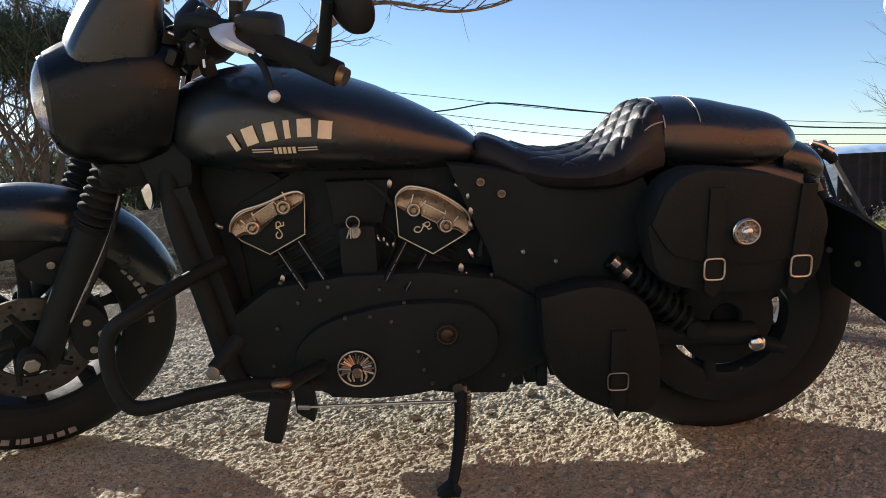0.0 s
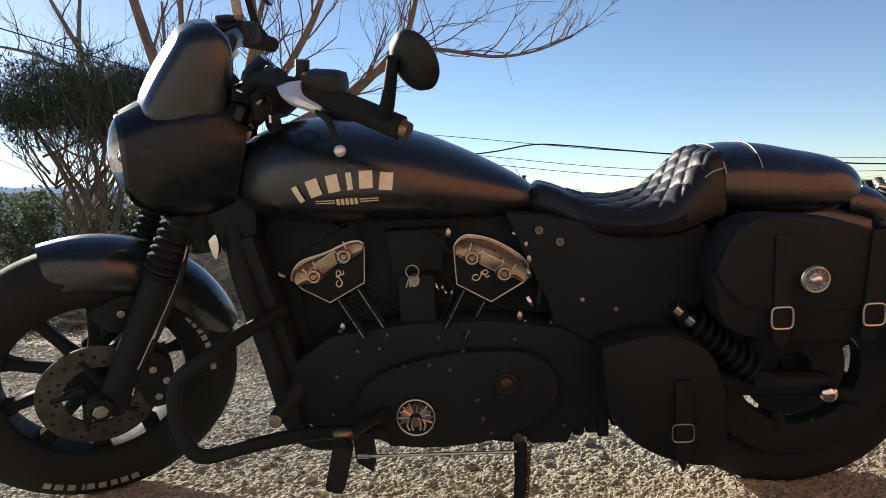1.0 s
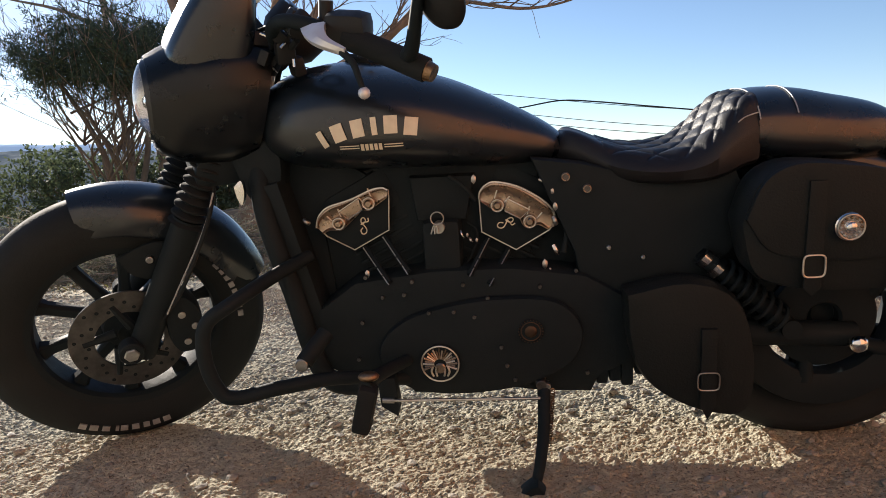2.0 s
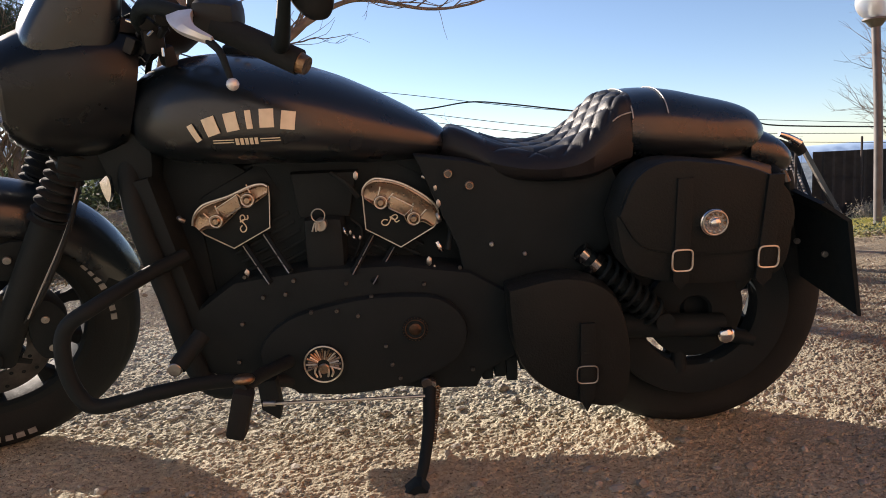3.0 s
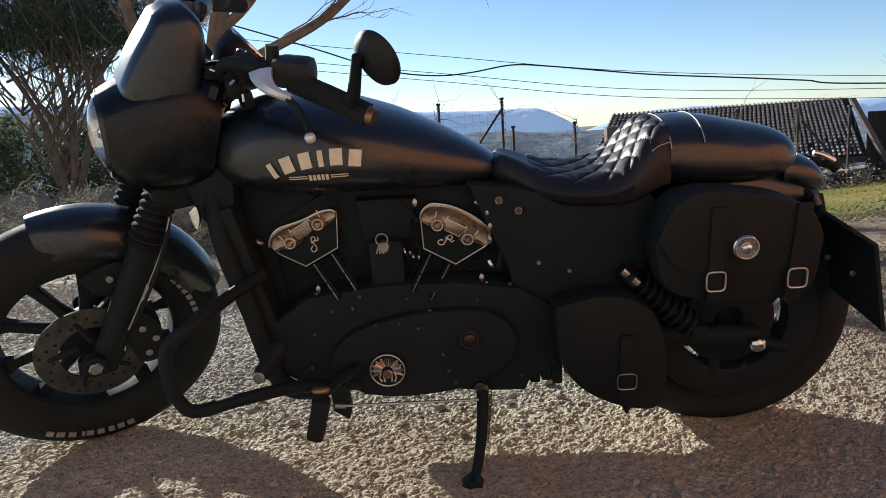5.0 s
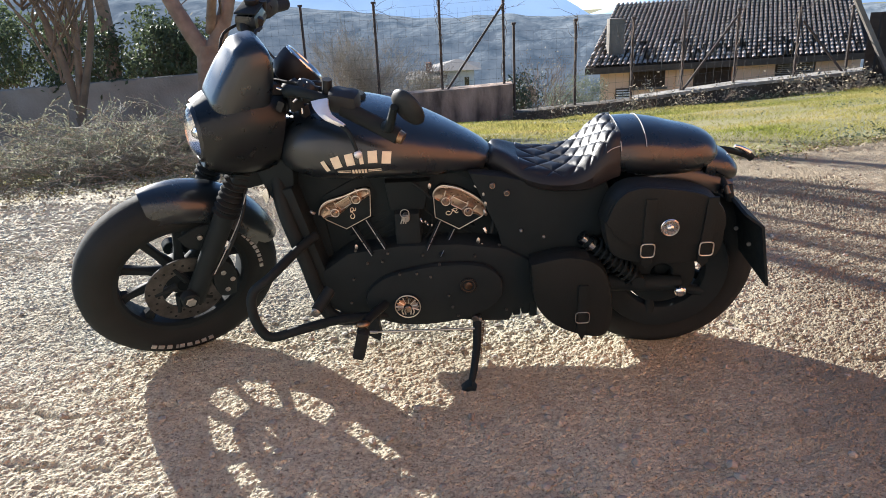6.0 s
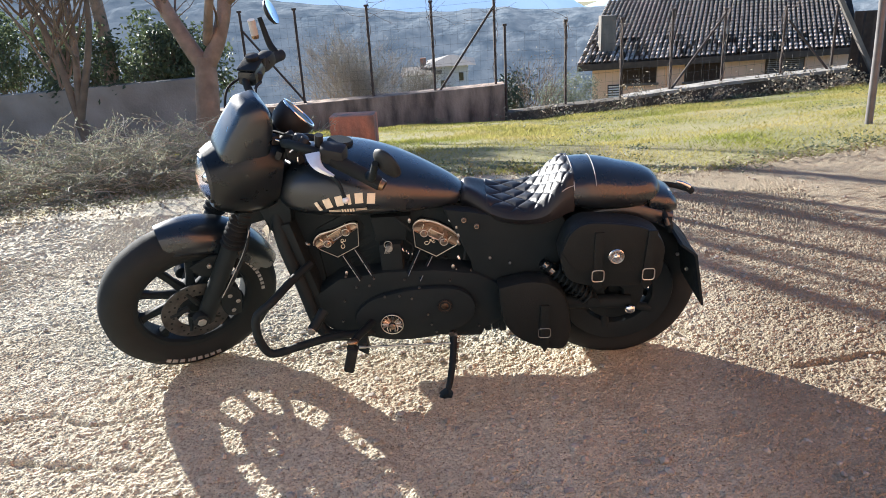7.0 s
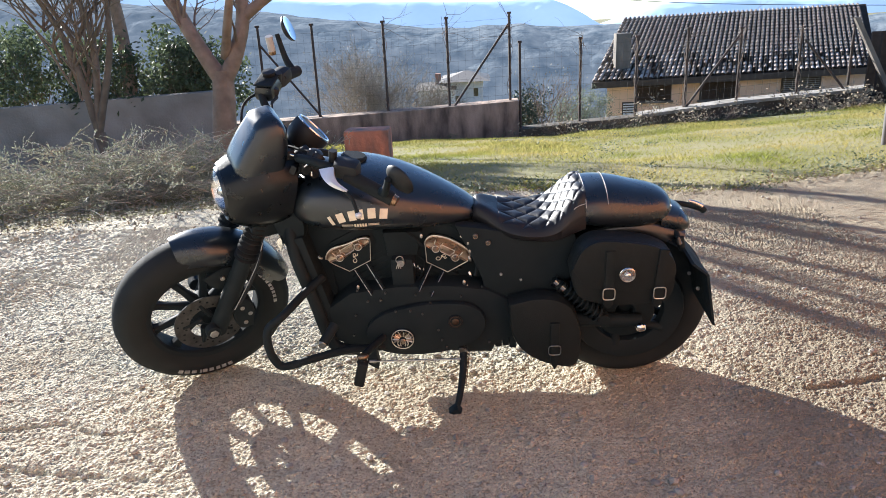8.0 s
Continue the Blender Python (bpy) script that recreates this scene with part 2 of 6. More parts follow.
M_MIRROR = material("mirror glass", (0.85, 0.86, 0.87), 0.03, 1.0, scale=3)


# ---- mesh helpers ----
def mesh_of(name, bm, mat, smooth=True):
    bmesh.ops.recalc_face_normals(bm, faces=bm.faces)
    me = bpy.data.meshes.new(name)
    if smooth:
        for f in bm.faces:
            f.smooth = True
        for e in bm.edges:
            if len(e.link_faces) == 2 and e.calc_face_angle(0) > 0.7:
                e.smooth = False
    bm.to_mesh(me)
    bm.free()
    me.materials.append(mat)
    return me


def part(name, bm, mat, parent=None, label="", smooth=True):
    """One mesh object out of bm; under parent, in the parent's space."""
    ob = new(name, mesh_of(name, bm, mat, smooth))
    if parent is not None:
        ob.parent = parent
    if label:
        tagged(ob, label)
    return ob


def thing(name, label, category, m=None, group="", kind=""):
    ob = new(name)
    ob.empty_display_size = 0.1
    if m is not None:
        ob.matrix_world = m
    return tagged(ob, label, category, group, kind)


def shift(bm, m):
    bmesh.ops.transform(bm, matrix=m, verts=bm.verts)
    return bm


def join(*bms):
    out = bms[0]
    for b in bms[1:]:
        me = bpy.data.meshes.new("x")
        b.to_mesh(me)
        b.free()
        out.from_mesh(me)
        bpy.data.meshes.remove(me)
    return out


def skin(rings, closed=True, caps=True):
    """A skin over rings of points (all with as many points)."""
    bm = bmesh.new()
    vs = [[bm.verts.new(p) for p in r] for r in rings]
    n = len(rings[0])
    for a, b in zip(vs, vs[1:]):
        for i in range(n if closed else n - 1):
            j = (i + 1) % n
            bm.faces.new((a[i], a[j], b[j], b[i]))
    if caps and closed:
        bm.faces.new(vs[0][::-1])
        bm.faces.new(vs[-1])
    return bm


def spline(pts, steps=6):
    """A smooth line through the points."""
    p = [Vector(q) for q in pts]
    if len(p) < 3:
        return p
    p = [p[0] * 2 - p[1]] + p + [p[-1] * 2 - p[-2]]
    out = []
    for a, b, c, d in zip(p, p[1:], p[2:], p[3:]):
        for i in range(steps):
            t = i / steps
            out.append(0.5 * ((2 * b) + (c - a) * t + (2 * a - 5 * b + 4 * c - d) * t * t + (3 * b - a - 3 * c + d) * t ** 3))
    out.append(p[-2])
    return out


def tube(pts, radius, sides=10, steps=6, smooth_line=True):
    """A round bar along a line; radius: a number, or one at each end."""
    line = spline(pts, steps) if smooth_line else [Vector(q) for q in pts]
    r0, r1 = radius if isinstance(radius, (tuple, list)) else (radius, radius)
    rings, up = [], None
    for i, p in enumerate(line):
        d = (line[min(i + 1, len(line) - 1)] - line[max(i - 1, 0)]).normalized()
        if up is None:
            up = d.orthogonal().normalized()
        up = (up - d * up.dot(d)).normalized()
        side = d.cross(up)
        r = r0 + (r1 - r0) * i / max(len(line) - 1, 1)
        rings.append([p + (up * math.cos(a) + side * math.sin(a)) * r for a in (2 * math.pi * k / sides for k in range(sides))])
    return skin(rings)


def lathe(profile, sides=40, caps=False):
    """Turns (radius, height) pairs round the y axis."""
    rings = [[Vector((r * math.cos(a), h, r * math.sin(a))) for a in (2 * math.pi * k / sides for k in range(sides))] for r, h in profile]
    bm = skin(rings, True, caps)
    return bm


def box(x0, x1, y0, y1, z0, z1, bevel=0.0):
    bm = bmesh.new()
    bmesh.ops.create_cube(bm, size=1)
    bmesh.ops.transform(bm, matrix=Matrix.Translation(((x0 + x1) / 2, (y0 + y1) / 2, (z0 + z1) / 2)) @ Matrix.Diagonal((abs(x1 - x0), abs(y1 - y0), abs(z1 - z0), 1)), verts=bm.verts)
    if bevel:
        bmesh.ops.bevel(bm, geom=bm.edges[:], offset=bevel, segments=2, affect="EDGES", profile=0.6)
    return bm


def plate(outline, v0, v1, bevel=0.004, round_line=False):
    """A slab between the side planes v0 and v1, cut to an outline of (along, up)."""
    if round_line:
        outline = [(p.x, p.z) for p in spline([(u, 0, w) for u, w in outline + outline[:1]], 4)[:-1]]
    bm = bmesh.new()
    a = [bm.verts.new((u, v0, w)) for u, w in outline]
    b = [bm.verts.new((u, v1, w)) for u, w in outline]
    n = len(a)
    fa, fb = bm.faces.new(a), bm.faces.new(b[::-1])
    for i in range(n):
        bm.faces.new((a[i], b[i], b[(i + 1) % n], a[(i + 1) % n]))
    bm.normal_update()
    if bevel:
        bmesh.ops.bevel(bm, geom=list(set(fa.edges) | set(fb.edges)), offset=bevel, segments=2, affect="EDGES", profile=0.6, clamp_overlap=True)
    return bm


def ball(c, r, sub=2, squash=(1, 1, 1)):
    bm = bmesh.new()
    bmesh.ops.create_icosphere(bm, subdivisions=sub, radius=1)
    return shift(bm, Matrix.Translation(c) @ Matrix.Diagonal((r * squash[0], r * squash[1], r * squash[2], 1)))


def disc(c, r, depth, sides=20, bevel=0.0):
    """A round boss facing along -y, its face at c."""
    b = bevel or r * 0.12
    bm = lathe([(0.0005, 0), (r - b, 0), (r, b), (r, depth)], sides)
    return shift(bm, Matrix.Translation(c))


def ring(c, r, wire, sides=28, axis="y", squash=1.0):
    pts = []
    for k in range(sides):
        a = 2 * math.pi * k / sides
        pts.append(Vector((r * math.cos(a), 0, r * math.sin(a) * squash)))
    rings = []
    for k, p in enumerate(pts):
        o = p.normalized()
        rings.append([p + (o * math.cos(b) + Vector((0, 1, 0)) * math.sin(b)) * wire for b in (2 * math.pi * j / 8 for j in range(8))])
    bm = skin(rings + rings[:1], True, False)
    bmesh.ops.remove_doubles(bm, verts=bm.verts, dist=1e-6)
    return shift(bm, Matrix.Translation(c))


def interp(x, table):
    if x <= table[0][0]:
        return table[0][1]
    for (a, p), (b, q) in zip(table, table[1:]):
        if x <= b:
            return p + (q - p) * (x - a) / (b - a)
    return table[-1][1]


def smooth_interp(x, table):
    """The same with soft corners."""
    for i, ((a, p), (b, q)) in enumerate(zip(table, table[1:])):
        if x <= b or i == len(table) - 2:
            t = min(max((x - a) / (b - a), 0), 1)
            m0 = (q - table[i - 1][1]) / (b - table[i - 1][0]) if i else (q - p) / (b - a)
            m1 = (table[i + 2][1] - p) / (table[i + 2][0] - a) if i + 2 < len(table) else (q - p) / (b - a)
            h = b - a
            return (2 * t ** 3 - 3 * t * t + 1) * p + (t ** 3 - 2 * t * t + t) * h * m0 + (-2 * t ** 3 + 3 * t * t) * q + (t ** 3 - t * t) * h * m1


# ---- the ground ----
EDGE = [(-60, -16), (-12, -0.8), (-2.66, 2.0), (-1.78, 2.35), (0.48, 2.64), (1.91, 2.42), (3.38, 2.9), (8, 4.7), (60, 26)]
ROAD = 0.02
CRACKS = [[(-2.6, -0.15), (-1.30, -0.39), (-1.09, -0.345), (-0.91, -0.42), (-0.60, -0.36)], [(-1.9, -0.45), (-1.165, -0.59), (-0.655, -0.655)], [(1.10, 0.15), (1.21, 0.01), (1.43, -0.20), (1.74, -0.13), (2.4, -0.3)], [(-2.4, 1.2), (-1.6, 0.9), (-1.1, 1.1), (-0.6, 0.95)], [(2.0, 1.6), (2.6, 1.2), (3.1, 1.25)]]


def ground_height(x, y):
    e = interp(x, EDGE)
    d = y - e
    if d <= 0:
        return ROAD
    z = interp(d, [(0, ROAD), (0.4, 0.0), (1.4, -0.10), (12.2, -1.62), (15, -1.95), (20, -4.4), (30, -5.2), (70, -10), (160, -40), (300, -60), (5000, -70)])
    return z + 0.05 * noise.noise(Vector((x * 0.6, y * 0.6, 0))) * min(d, 2) / 2


def spread(stops):
    out = []
    for a, b, step in stops:
        n = max(1, round((b - a) / step))
        out += [a + (b - a) * i / n for i in range(n)]
    return out + [stops[-1][1]]


def pebbles(p, scale, seed):
    """Rounded stones of uneven height, packed in a jittered grid."""
    cell = np.floor(p * scale)
    best, tall = np.full(len(p), 9.0), np.zeros(len(p))
    for i in (-1, 0, 1):
        for j in (-1, 0, 1):
            c = cell + (i, j)
            h = [np.modf(np.abs(np.sin(c @ np.array(k) + seed) * 43758.5453))[0] for k in ((12.9898, 78.233), (39.425, 11.135), (73.156, 52.235))]
            d = np.hypot(p[:, 0] * scale - c[:, 0] - h[0], p[:, 1] * scale - c[:, 1] - h[1])
            tall = np.where(d < best, h[2], tall)
            best = np.minimum(d, best)
    return np.clip(1 - best ** 3 * 2.2, -0.3, 1) * (0.25 + 0.75 * tall) - 0.35


def soft_noise(p, scale, seed):
    """Smooth random relief between -1 and 1."""
    g = p * scale
    c = np.floor(g)
    f = g - c
    f = f * f * (3 - 2 * f)
    val = lambda i, j: np.modf(np.abs(np.sin((c[:, 0] + i) * 127.1 + (c[:, 1] + j) * 311.7 + seed * 17.3) * 43758.5453))[0] * 2 - 1
    low = val(0, 0) * (1 - f[:, 0]) + val(1, 0) * f[:, 0]
    high = val(0, 1) * (1 - f[:, 0]) + val(1, 1) * f[:, 0]
    return low * (1 - f[:, 1]) + high * f[:, 1]


def build_ground():
    """One sheet: fine and rough where the machine stands, coarser with distance."""
    xs = spread([(-4000, -1000, 1500), (-1000, -100, 300), (-100, -20, 20), (-20, -4, 0.6), (-4, -2.6, 0.03), (-2.6, -1.9, 0.014), (-1.9, -1.3, 0.0058), (-1.3, 1.5, 0.0046), (1.5, 2.4, 0.0058), (2.4, 5, 0.03), (5, 26, 0.6), (26, 100, 20), (100, 1000, 300), (1000, 4000, 1500)])
    ys = spread([(-4000, -500, 1200), (-500, -40, 150), (-40, -4, 6), (-4, -1.1, 0.2), (-1.1, -0.9, 0.0058), (-0.9, 0.5, 0.0046), (0.5, 1.25, 0.0062), (1.25, 2.0, 0.012), (2.0, 3.6, 0.03), (3.6, 22, 0.4), (22, 40, 3), (40, 200, 20), (200, 1000, 150), (1000, 4600, 1200)])
    nx, ny = len(xs), len(ys)
    co, mats = [], []
    for y in ys:
        for x in xs:
            z = ground_height(x, y)
            co.append((x, y, z))
    grid = np.array(co)
    rough = (grid[:, 0] > -4) & (grid[:, 0] < 5) & (grid[:, 1] > -1.3) & (grid[:, 1] < 3.2) & (grid[:, 2] > ROAD - 0.03)
    q = grid[rough][:, :2]
    wave, warp, pits = soft_noise(q, 9, 1), soft_noise(q, 70, 2), soft_noise(q, 30, 3)
    bent = q + 0.007 * np.column_stack([warp, pits])
    sheet = soft_noise(q * (0.8, 1.25), 20, 4) + 0.55 * soft_noise(q, 47, 5)
    step = np.floor(sheet * 3)
    sheet = (step + np.clip((sheet * 3 - step) * 2.6, 0, 1) ** 2) / 3
    bits = np.random.RandomState(4).uniform(-1, 1, len(q))
    past = np.maximum.reduce([-1.75 - q[:, 0], q[:, 0] - 2.25, -1.0 - q[:, 1], q[:, 1] - 1.1])
    fine = np.clip(1 - past / 0.35, 0.12, 1)
    grid[np.where(rough)[0], 2] += 0.003 * wave + (1 - fine) * (0.004 * soft_noise(q, 13, 7) + np.where((q[:, 0] > 2.4) | (q[:, 1] > 2.0), 0.0022, 0.006) * bits) + fine * (0.0034 * sheet + 0.0042 * pebbles(bent, 104, 3) + 0.0034 * pebbles(bent, 55, 8) + 0.0015 * soft_noise(q, 130, 6) + 0.0006 * bits) - 0.005 * np.clip(pits - 0.22, 0, 1)
    near = (grid[:, 0] > -3) & (grid[:, 0] < 3.2) & (grid[:, 1] > -1.3) & (grid[:, 1] < 2)
    p = grid[near][:, :2]
    wob = np.array([noise.noise(Vector((x * 14, y * 14, 5))) for x, y in p]) * 0.02
    deep = np.zeros(len(p))
    for line in CRACKS:
        for a, b in zip(line, line[1:]):
            a, b = np.array(a), np.array(b)
            t = np.clip(((p - a) @ (b - a)) / ((b - a) @ (b - a)), 0, 1)
            d = np.abs(np.hypot(*(p - a - t[:, None] * (b - a)).T) + wob)
            deep = np.maximum(deep, 0.012 * np.exp(-(d / 0.011) ** 2))
    grid[np.where(near)[0], 2] -= deep
    faces = [(j * nx + i, j * nx + i + 1, (j + 1) * nx + i + 1, (j + 1) * nx + i) for j in range(ny - 1) for i in range(nx - 1)]
    me = bpy.data.meshes.new("ground")
    me.from_pydata(grid.tolist(), [], faces)
    edge = [interp(x, EDGE) + 0.10 * noise.noise(Vector((x * 2.5, 1, 1))) + 0.10 for x in xs]
    me.polygons.foreach_set("material_index", [1 if ys[j] > edge[i] else 0 for j in range(ny - 1) for i in range(nx - 1)])
    me.polygons.foreach_set("use_smooth", [not (-4 < xs[i] < 5 and -1.1 < ys[j] < 3.2) for j in range(ny - 1) for i in range(nx - 1)])
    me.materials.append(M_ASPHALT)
    me.materials.append(M_SOIL)
    return tagged(new("ground", me), "worn coarse asphalt yard with a sloping garden beyond its edge", "ground", kind="structure")


build_ground()

# ---- far hills ----
def ridge(name, label, y, depth, tops, foot, mat, rough):
    xs = [tops[0][0] + (tops[-1][0] - tops[0][0]) * i / 420 for i in range(421)]
    rings = []
    for k in range(34):
        t = k / 33
        row = []
        for x in xs:
            top = interp(x, tops) + rough * (noise.noise(Vector((x * 6 / abs(tops[0][0]), 3.1, y))) + 0.5 * noise.noise(Vector((x * 21 / abs(tops[0][0]), 3.1, y))) + 0.3 * noise.noise(Vector((x * 70 / abs(tops[0][0]), 3.1, y))))
            z = foot + (top - foot) * math.sin(t * math.pi / 2)
            clump = noise.noise(Vector((x * 9 / rough * 0.02, t * 14, y))) + 0.7 * noise.noise(Vector((x * 9 / rough * 0.06, t * 40, y)))
            row.append(Vector((x, y + depth * t + rough * 2 * noise.noise(Vector((x * 0.01, t * 3, 0))), z + rough * 0.9 * clump * math.sin(t * math.pi))))
        rings.append(row)
    ob = new(name, mesh_of(name, skin(rings, False, False), mat))
    return tagged(ob, label, "hill", kind="structure")


ridge("backdrop", "wooded hillside across the valley, haze put into its colour", 220, 180, [(-700, 40), (-260, 22), (-83, 3), (-31, -4), (52, -9), (120, -12), (300, -6), (700, 25)], -80, M_HILL, 3.0)
ridge("backdrop", "mountains in the far distance, pale blue haze in their colour", 2600, 400, [(-3500, 260), (-1500, 160), (-700, 80), (-248, 58), (-98, 50), (77, 45), (200, 46), (299, 44), (363, 22), (424, -12), (500, -62), (600, -34), (728, 2), (949, 11), (1368, -8), (2200, 20), (3500, 90)], -300, M_MOUNT, 6.0)

# unseen plain walls added round the camera, for bounced fill and reflections
tagged(new("wall_behind", mesh_of("wall_behind", box(2.2, 7.6, -5.2, -4.8, -0.5, 6.0, 0.02), M_BACKWALL)), "unseen plain terracotta plaster wall added for warm fill and reflections", "wall", kind="structure")
tagged(new("wall_side", mesh_of("wall_side", box(-12, 2.195, -5.25, -4.9, -0.5, 4.2, 0.02), M_GREYWALL)), "unseen plain grey plaster wall added for neutral fill and reflections", "wall", kind="structure")
tagged(new("wall_beside", mesh_of("wall_beside", box(7.2, 7.6, -4.795, 0.2, -0.5, 5.0, 0.02), M_BACKWALL)), "unseen plain terracotta plaster wall added for brown reflections", "wall", kind="structure")


# ---- the motorcycle: along = x (front at -x), side = y (near side at -y), up = z, leaning on its stand ----
bike = thing("motorcycle", "satin black cruiser motorcycle leaning on its side stand, handlebar turned", "motorcycle", pose(0, 0.017, 0, 8.0, 0, 0))
STEER, RAKE, HEAD = 33.0, 28.0, Vector((-0.35, 0, 0.80))
STEERED = Matrix.Translation(HEAD) @ Matrix.Rotation(radians(STEER), 4, Vector((math.sin(radians(RAKE)), 0, math.cos(radians(RAKE))))) @ Matrix.Translation(-HEAD)


def steered(bm):
    return shift(bm, STEERED)


def wheel(name, c, r, width, turn, label, spokes=10):
    """A cast wheel with its tyre, disc and bolts."""
    rim_r = r - 0.106
    w = width / 2
    at = Matrix.Translation(c)
    prof = [(rim_r - 0.004, -w * 0.62), (rim_r + 0.02, -w * 0.86), (r - 0.045, -w), (r - 0.022, -w * 0.88), (r - 0.006, -w * 0.55), (r, 0), (r - 0.006, w * 0.55), (r - 0.022, w * 0.88), (r - 0.045, w), (rim_r + 0.02, w * 0.86), (rim_r - 0.004, w * 0.62)]
    rim = lathe([(rim_r - 0.015, -w * 0.45), (rim_r - 0.010, -w * 0.62), (rim_r + 0.004, -w * 0.70), (rim_r + 0.006, -w * 0.6), (rim_r - 0.006, -w * 0.4), (rim_r - 0.006, w * 0.4), (rim_r + 0.006, w * 0.6), (rim_r + 0.004, w * 0.7), (rim_r - 0.010, w * 0.62), (rim_r - 0.015, w * 0.45), (rim_r - 0.015, -w * 0.45)], 64)
    body = part(name, turn(shift(rim, at)), M_BLACK, bike, label)
    part("tyre", turn(shift(lathe(prof, 96), at)), M_RUBBER, body, "black tyre with raised marks on its sidewall")
    hub = lathe([(0.0005, -w * 0.95), (0.022, -w * 0.95), (0.026, -w * 0.85), (0.05, -w * 0.6), (0.055, -w * 0.3), (0.055, w * 0.3), (0.05, w * 0.6), (0.0005, w * 0.7)], 28)
    part("hub", turn(shift(hub, at)), M_BLACK, body)
    for k in range(spokes):
        a = 2 * math.pi * (k + 0.25) / spokes
        o, s = Vector((math.cos(a), 0, math.sin(a))), Vector((-math.sin(a), 0, math.cos(a)))
        rings = []
        for d, hw, ht in ((0.045, 0.017, 0.022), (0.10, 0.012, 0.014), (rim_r - 0.035, 0.013, 0.014), (rim_r - 0.010, 0.020, 0.020)):
            rings.append([o * d + s * hw * i + Vector((0, j * ht, 0)) for i, j in ((-1, -0.6), (-0.6, -1), (0.6, -1), (1, -0.6), (1, 0.6), (0.6, 1), (-0.6, 1), (-1, 0.6))])
        part("spoke", turn(shift(skin(rings), at)), M_BLACK, body)
    return body


def arc_marks(parent, c, r, side_y, start, sizes, turn, height, mat, thick=0.0015, name="raised_mark"):
    """Plain bars along an arc on a side face, for marks that name a maker."""
    a = start
    for wd in sizes:
        half = wd / 2 / r
        rings = []
        for rr, th in ((r - height / 2, 0), (r + height / 2, 0)):
            rings.append([c + Vector((math.cos(a + half * f) * rr, side_y - q * thick, math.sin(a + half * f) * rr)) for f, q in ((-1, 0), (-1, 1), (1, 1), (1, 0))])
        part(name, turn(skin(rings)), mat, parent)
        a += (wd + 0.008) / r * (1 if sizes else 1)


same = lambda bm: bm
FRONT_C, FRONT_R = Vector((-0.665, 0, 0.325)), 0.305
REAR_C, REAR_R = Vector((0.832, 0, 0.303)), 0.288
rear_wheel = wheel("rear_wheel", REAR_C, REAR_R, 0.15, same, "black cast rear wheel")
front_wheel = wheel("front_wheel", FRONT_C, FRONT_R, 0.135, steered, "black cast front wheel turned to its left")

part("drive_pulley", shift(lathe([(0.03, -0.098), (0.035, -0.104), (0.094, -0.104), (0.100, -0.100), (0.100, -0.080), (0.03, -0.078)], 60), Matrix.Translation(REAR_C + Vector((-0.01, 0, 0.0)))), M_BLACK, rear_wheel)
part("belt_ring", shift(lathe([(0.120, -0.084), (0.122, -0.098), (0.134, -0.104), (0.186, -0.100), (0.192, -0.086), (0.190, -0.060), (0.120, -0.060), (0.120, -0.084)], 72), Matrix.Translation(REAR_C)), M_BLACK, rear_wheel, "black toothed belt ring")
for k in range(5):
    a = 2 * math.pi * (k + 0.4) / 5
    part("pulley_arm", tube([REAR_C + Vector((math.cos(a) * 0.085, -0.09, math.sin(a) * 0.085)), REAR_C + Vector((math.cos(a + 0.2) * 0.14, -0.09, math.sin(a + 0.2) * 0.14))], (0.014, 0.018), 10), M_BLACK, rear_wheel)
# front brake: disc with holes, carrier, caliper
dbm = lathe([(0.070, -0.086), (0.120, -0.086), (0.120, -0.081), (0.070, -0.081), (0.070, -0.086)], 60)
front_disc = part("brake_disc", steered(shift(dbm, Matrix.Translation(FRONT_C))), M_DISC, front_wheel, "dull steel brake disc with holes")
for k in range(30):
    a = 2 * math.pi * k / 30
    rr = (0.082, 0.095, 0.108)[k % 3]
    part("disc_hole", steered(disc(FRONT_C + Vector((math.cos(a) * rr, -0.0865, math.sin(a) * rr)), 0.0042, 0.002, 10)), M_BLACK, front_disc)
for k in range(5):
    a = 2 * math.pi * k / 5
    arm = tube([FRONT_C + Vector((math.cos(a) * 0.03, -0.078, math.sin(a) * 0.03)), FRONT_C + Vector((math.cos(a + 0.5) * 0.092, -0.083, math.sin(a + 0.5) * 0.092))], (0.012, 0.007), 8)
    part("disc_carrier_arm", steered(arm), M_BLACK, front_wheel)
cal = plate([(-0.526, 0.279), (-0.511, 0.364), (-0.536, 0.419), (-0.576, 0.409), (-0.586, 0.334), (-0.571, 0.284)], -0.125, -0.065, 0.010, True)
caliper = part("brake_caliper", steered(cal), M_BLACK, bike, "black brake caliper")
for u, w in ((-0.551, 0.309), (-0.551, 0.379), (-0.529, 0.344)):
    part("caliper_bolt", steered(disc((u, -0.129, w), 0.008, 0.01, 12)), M_STEEL, caliper)

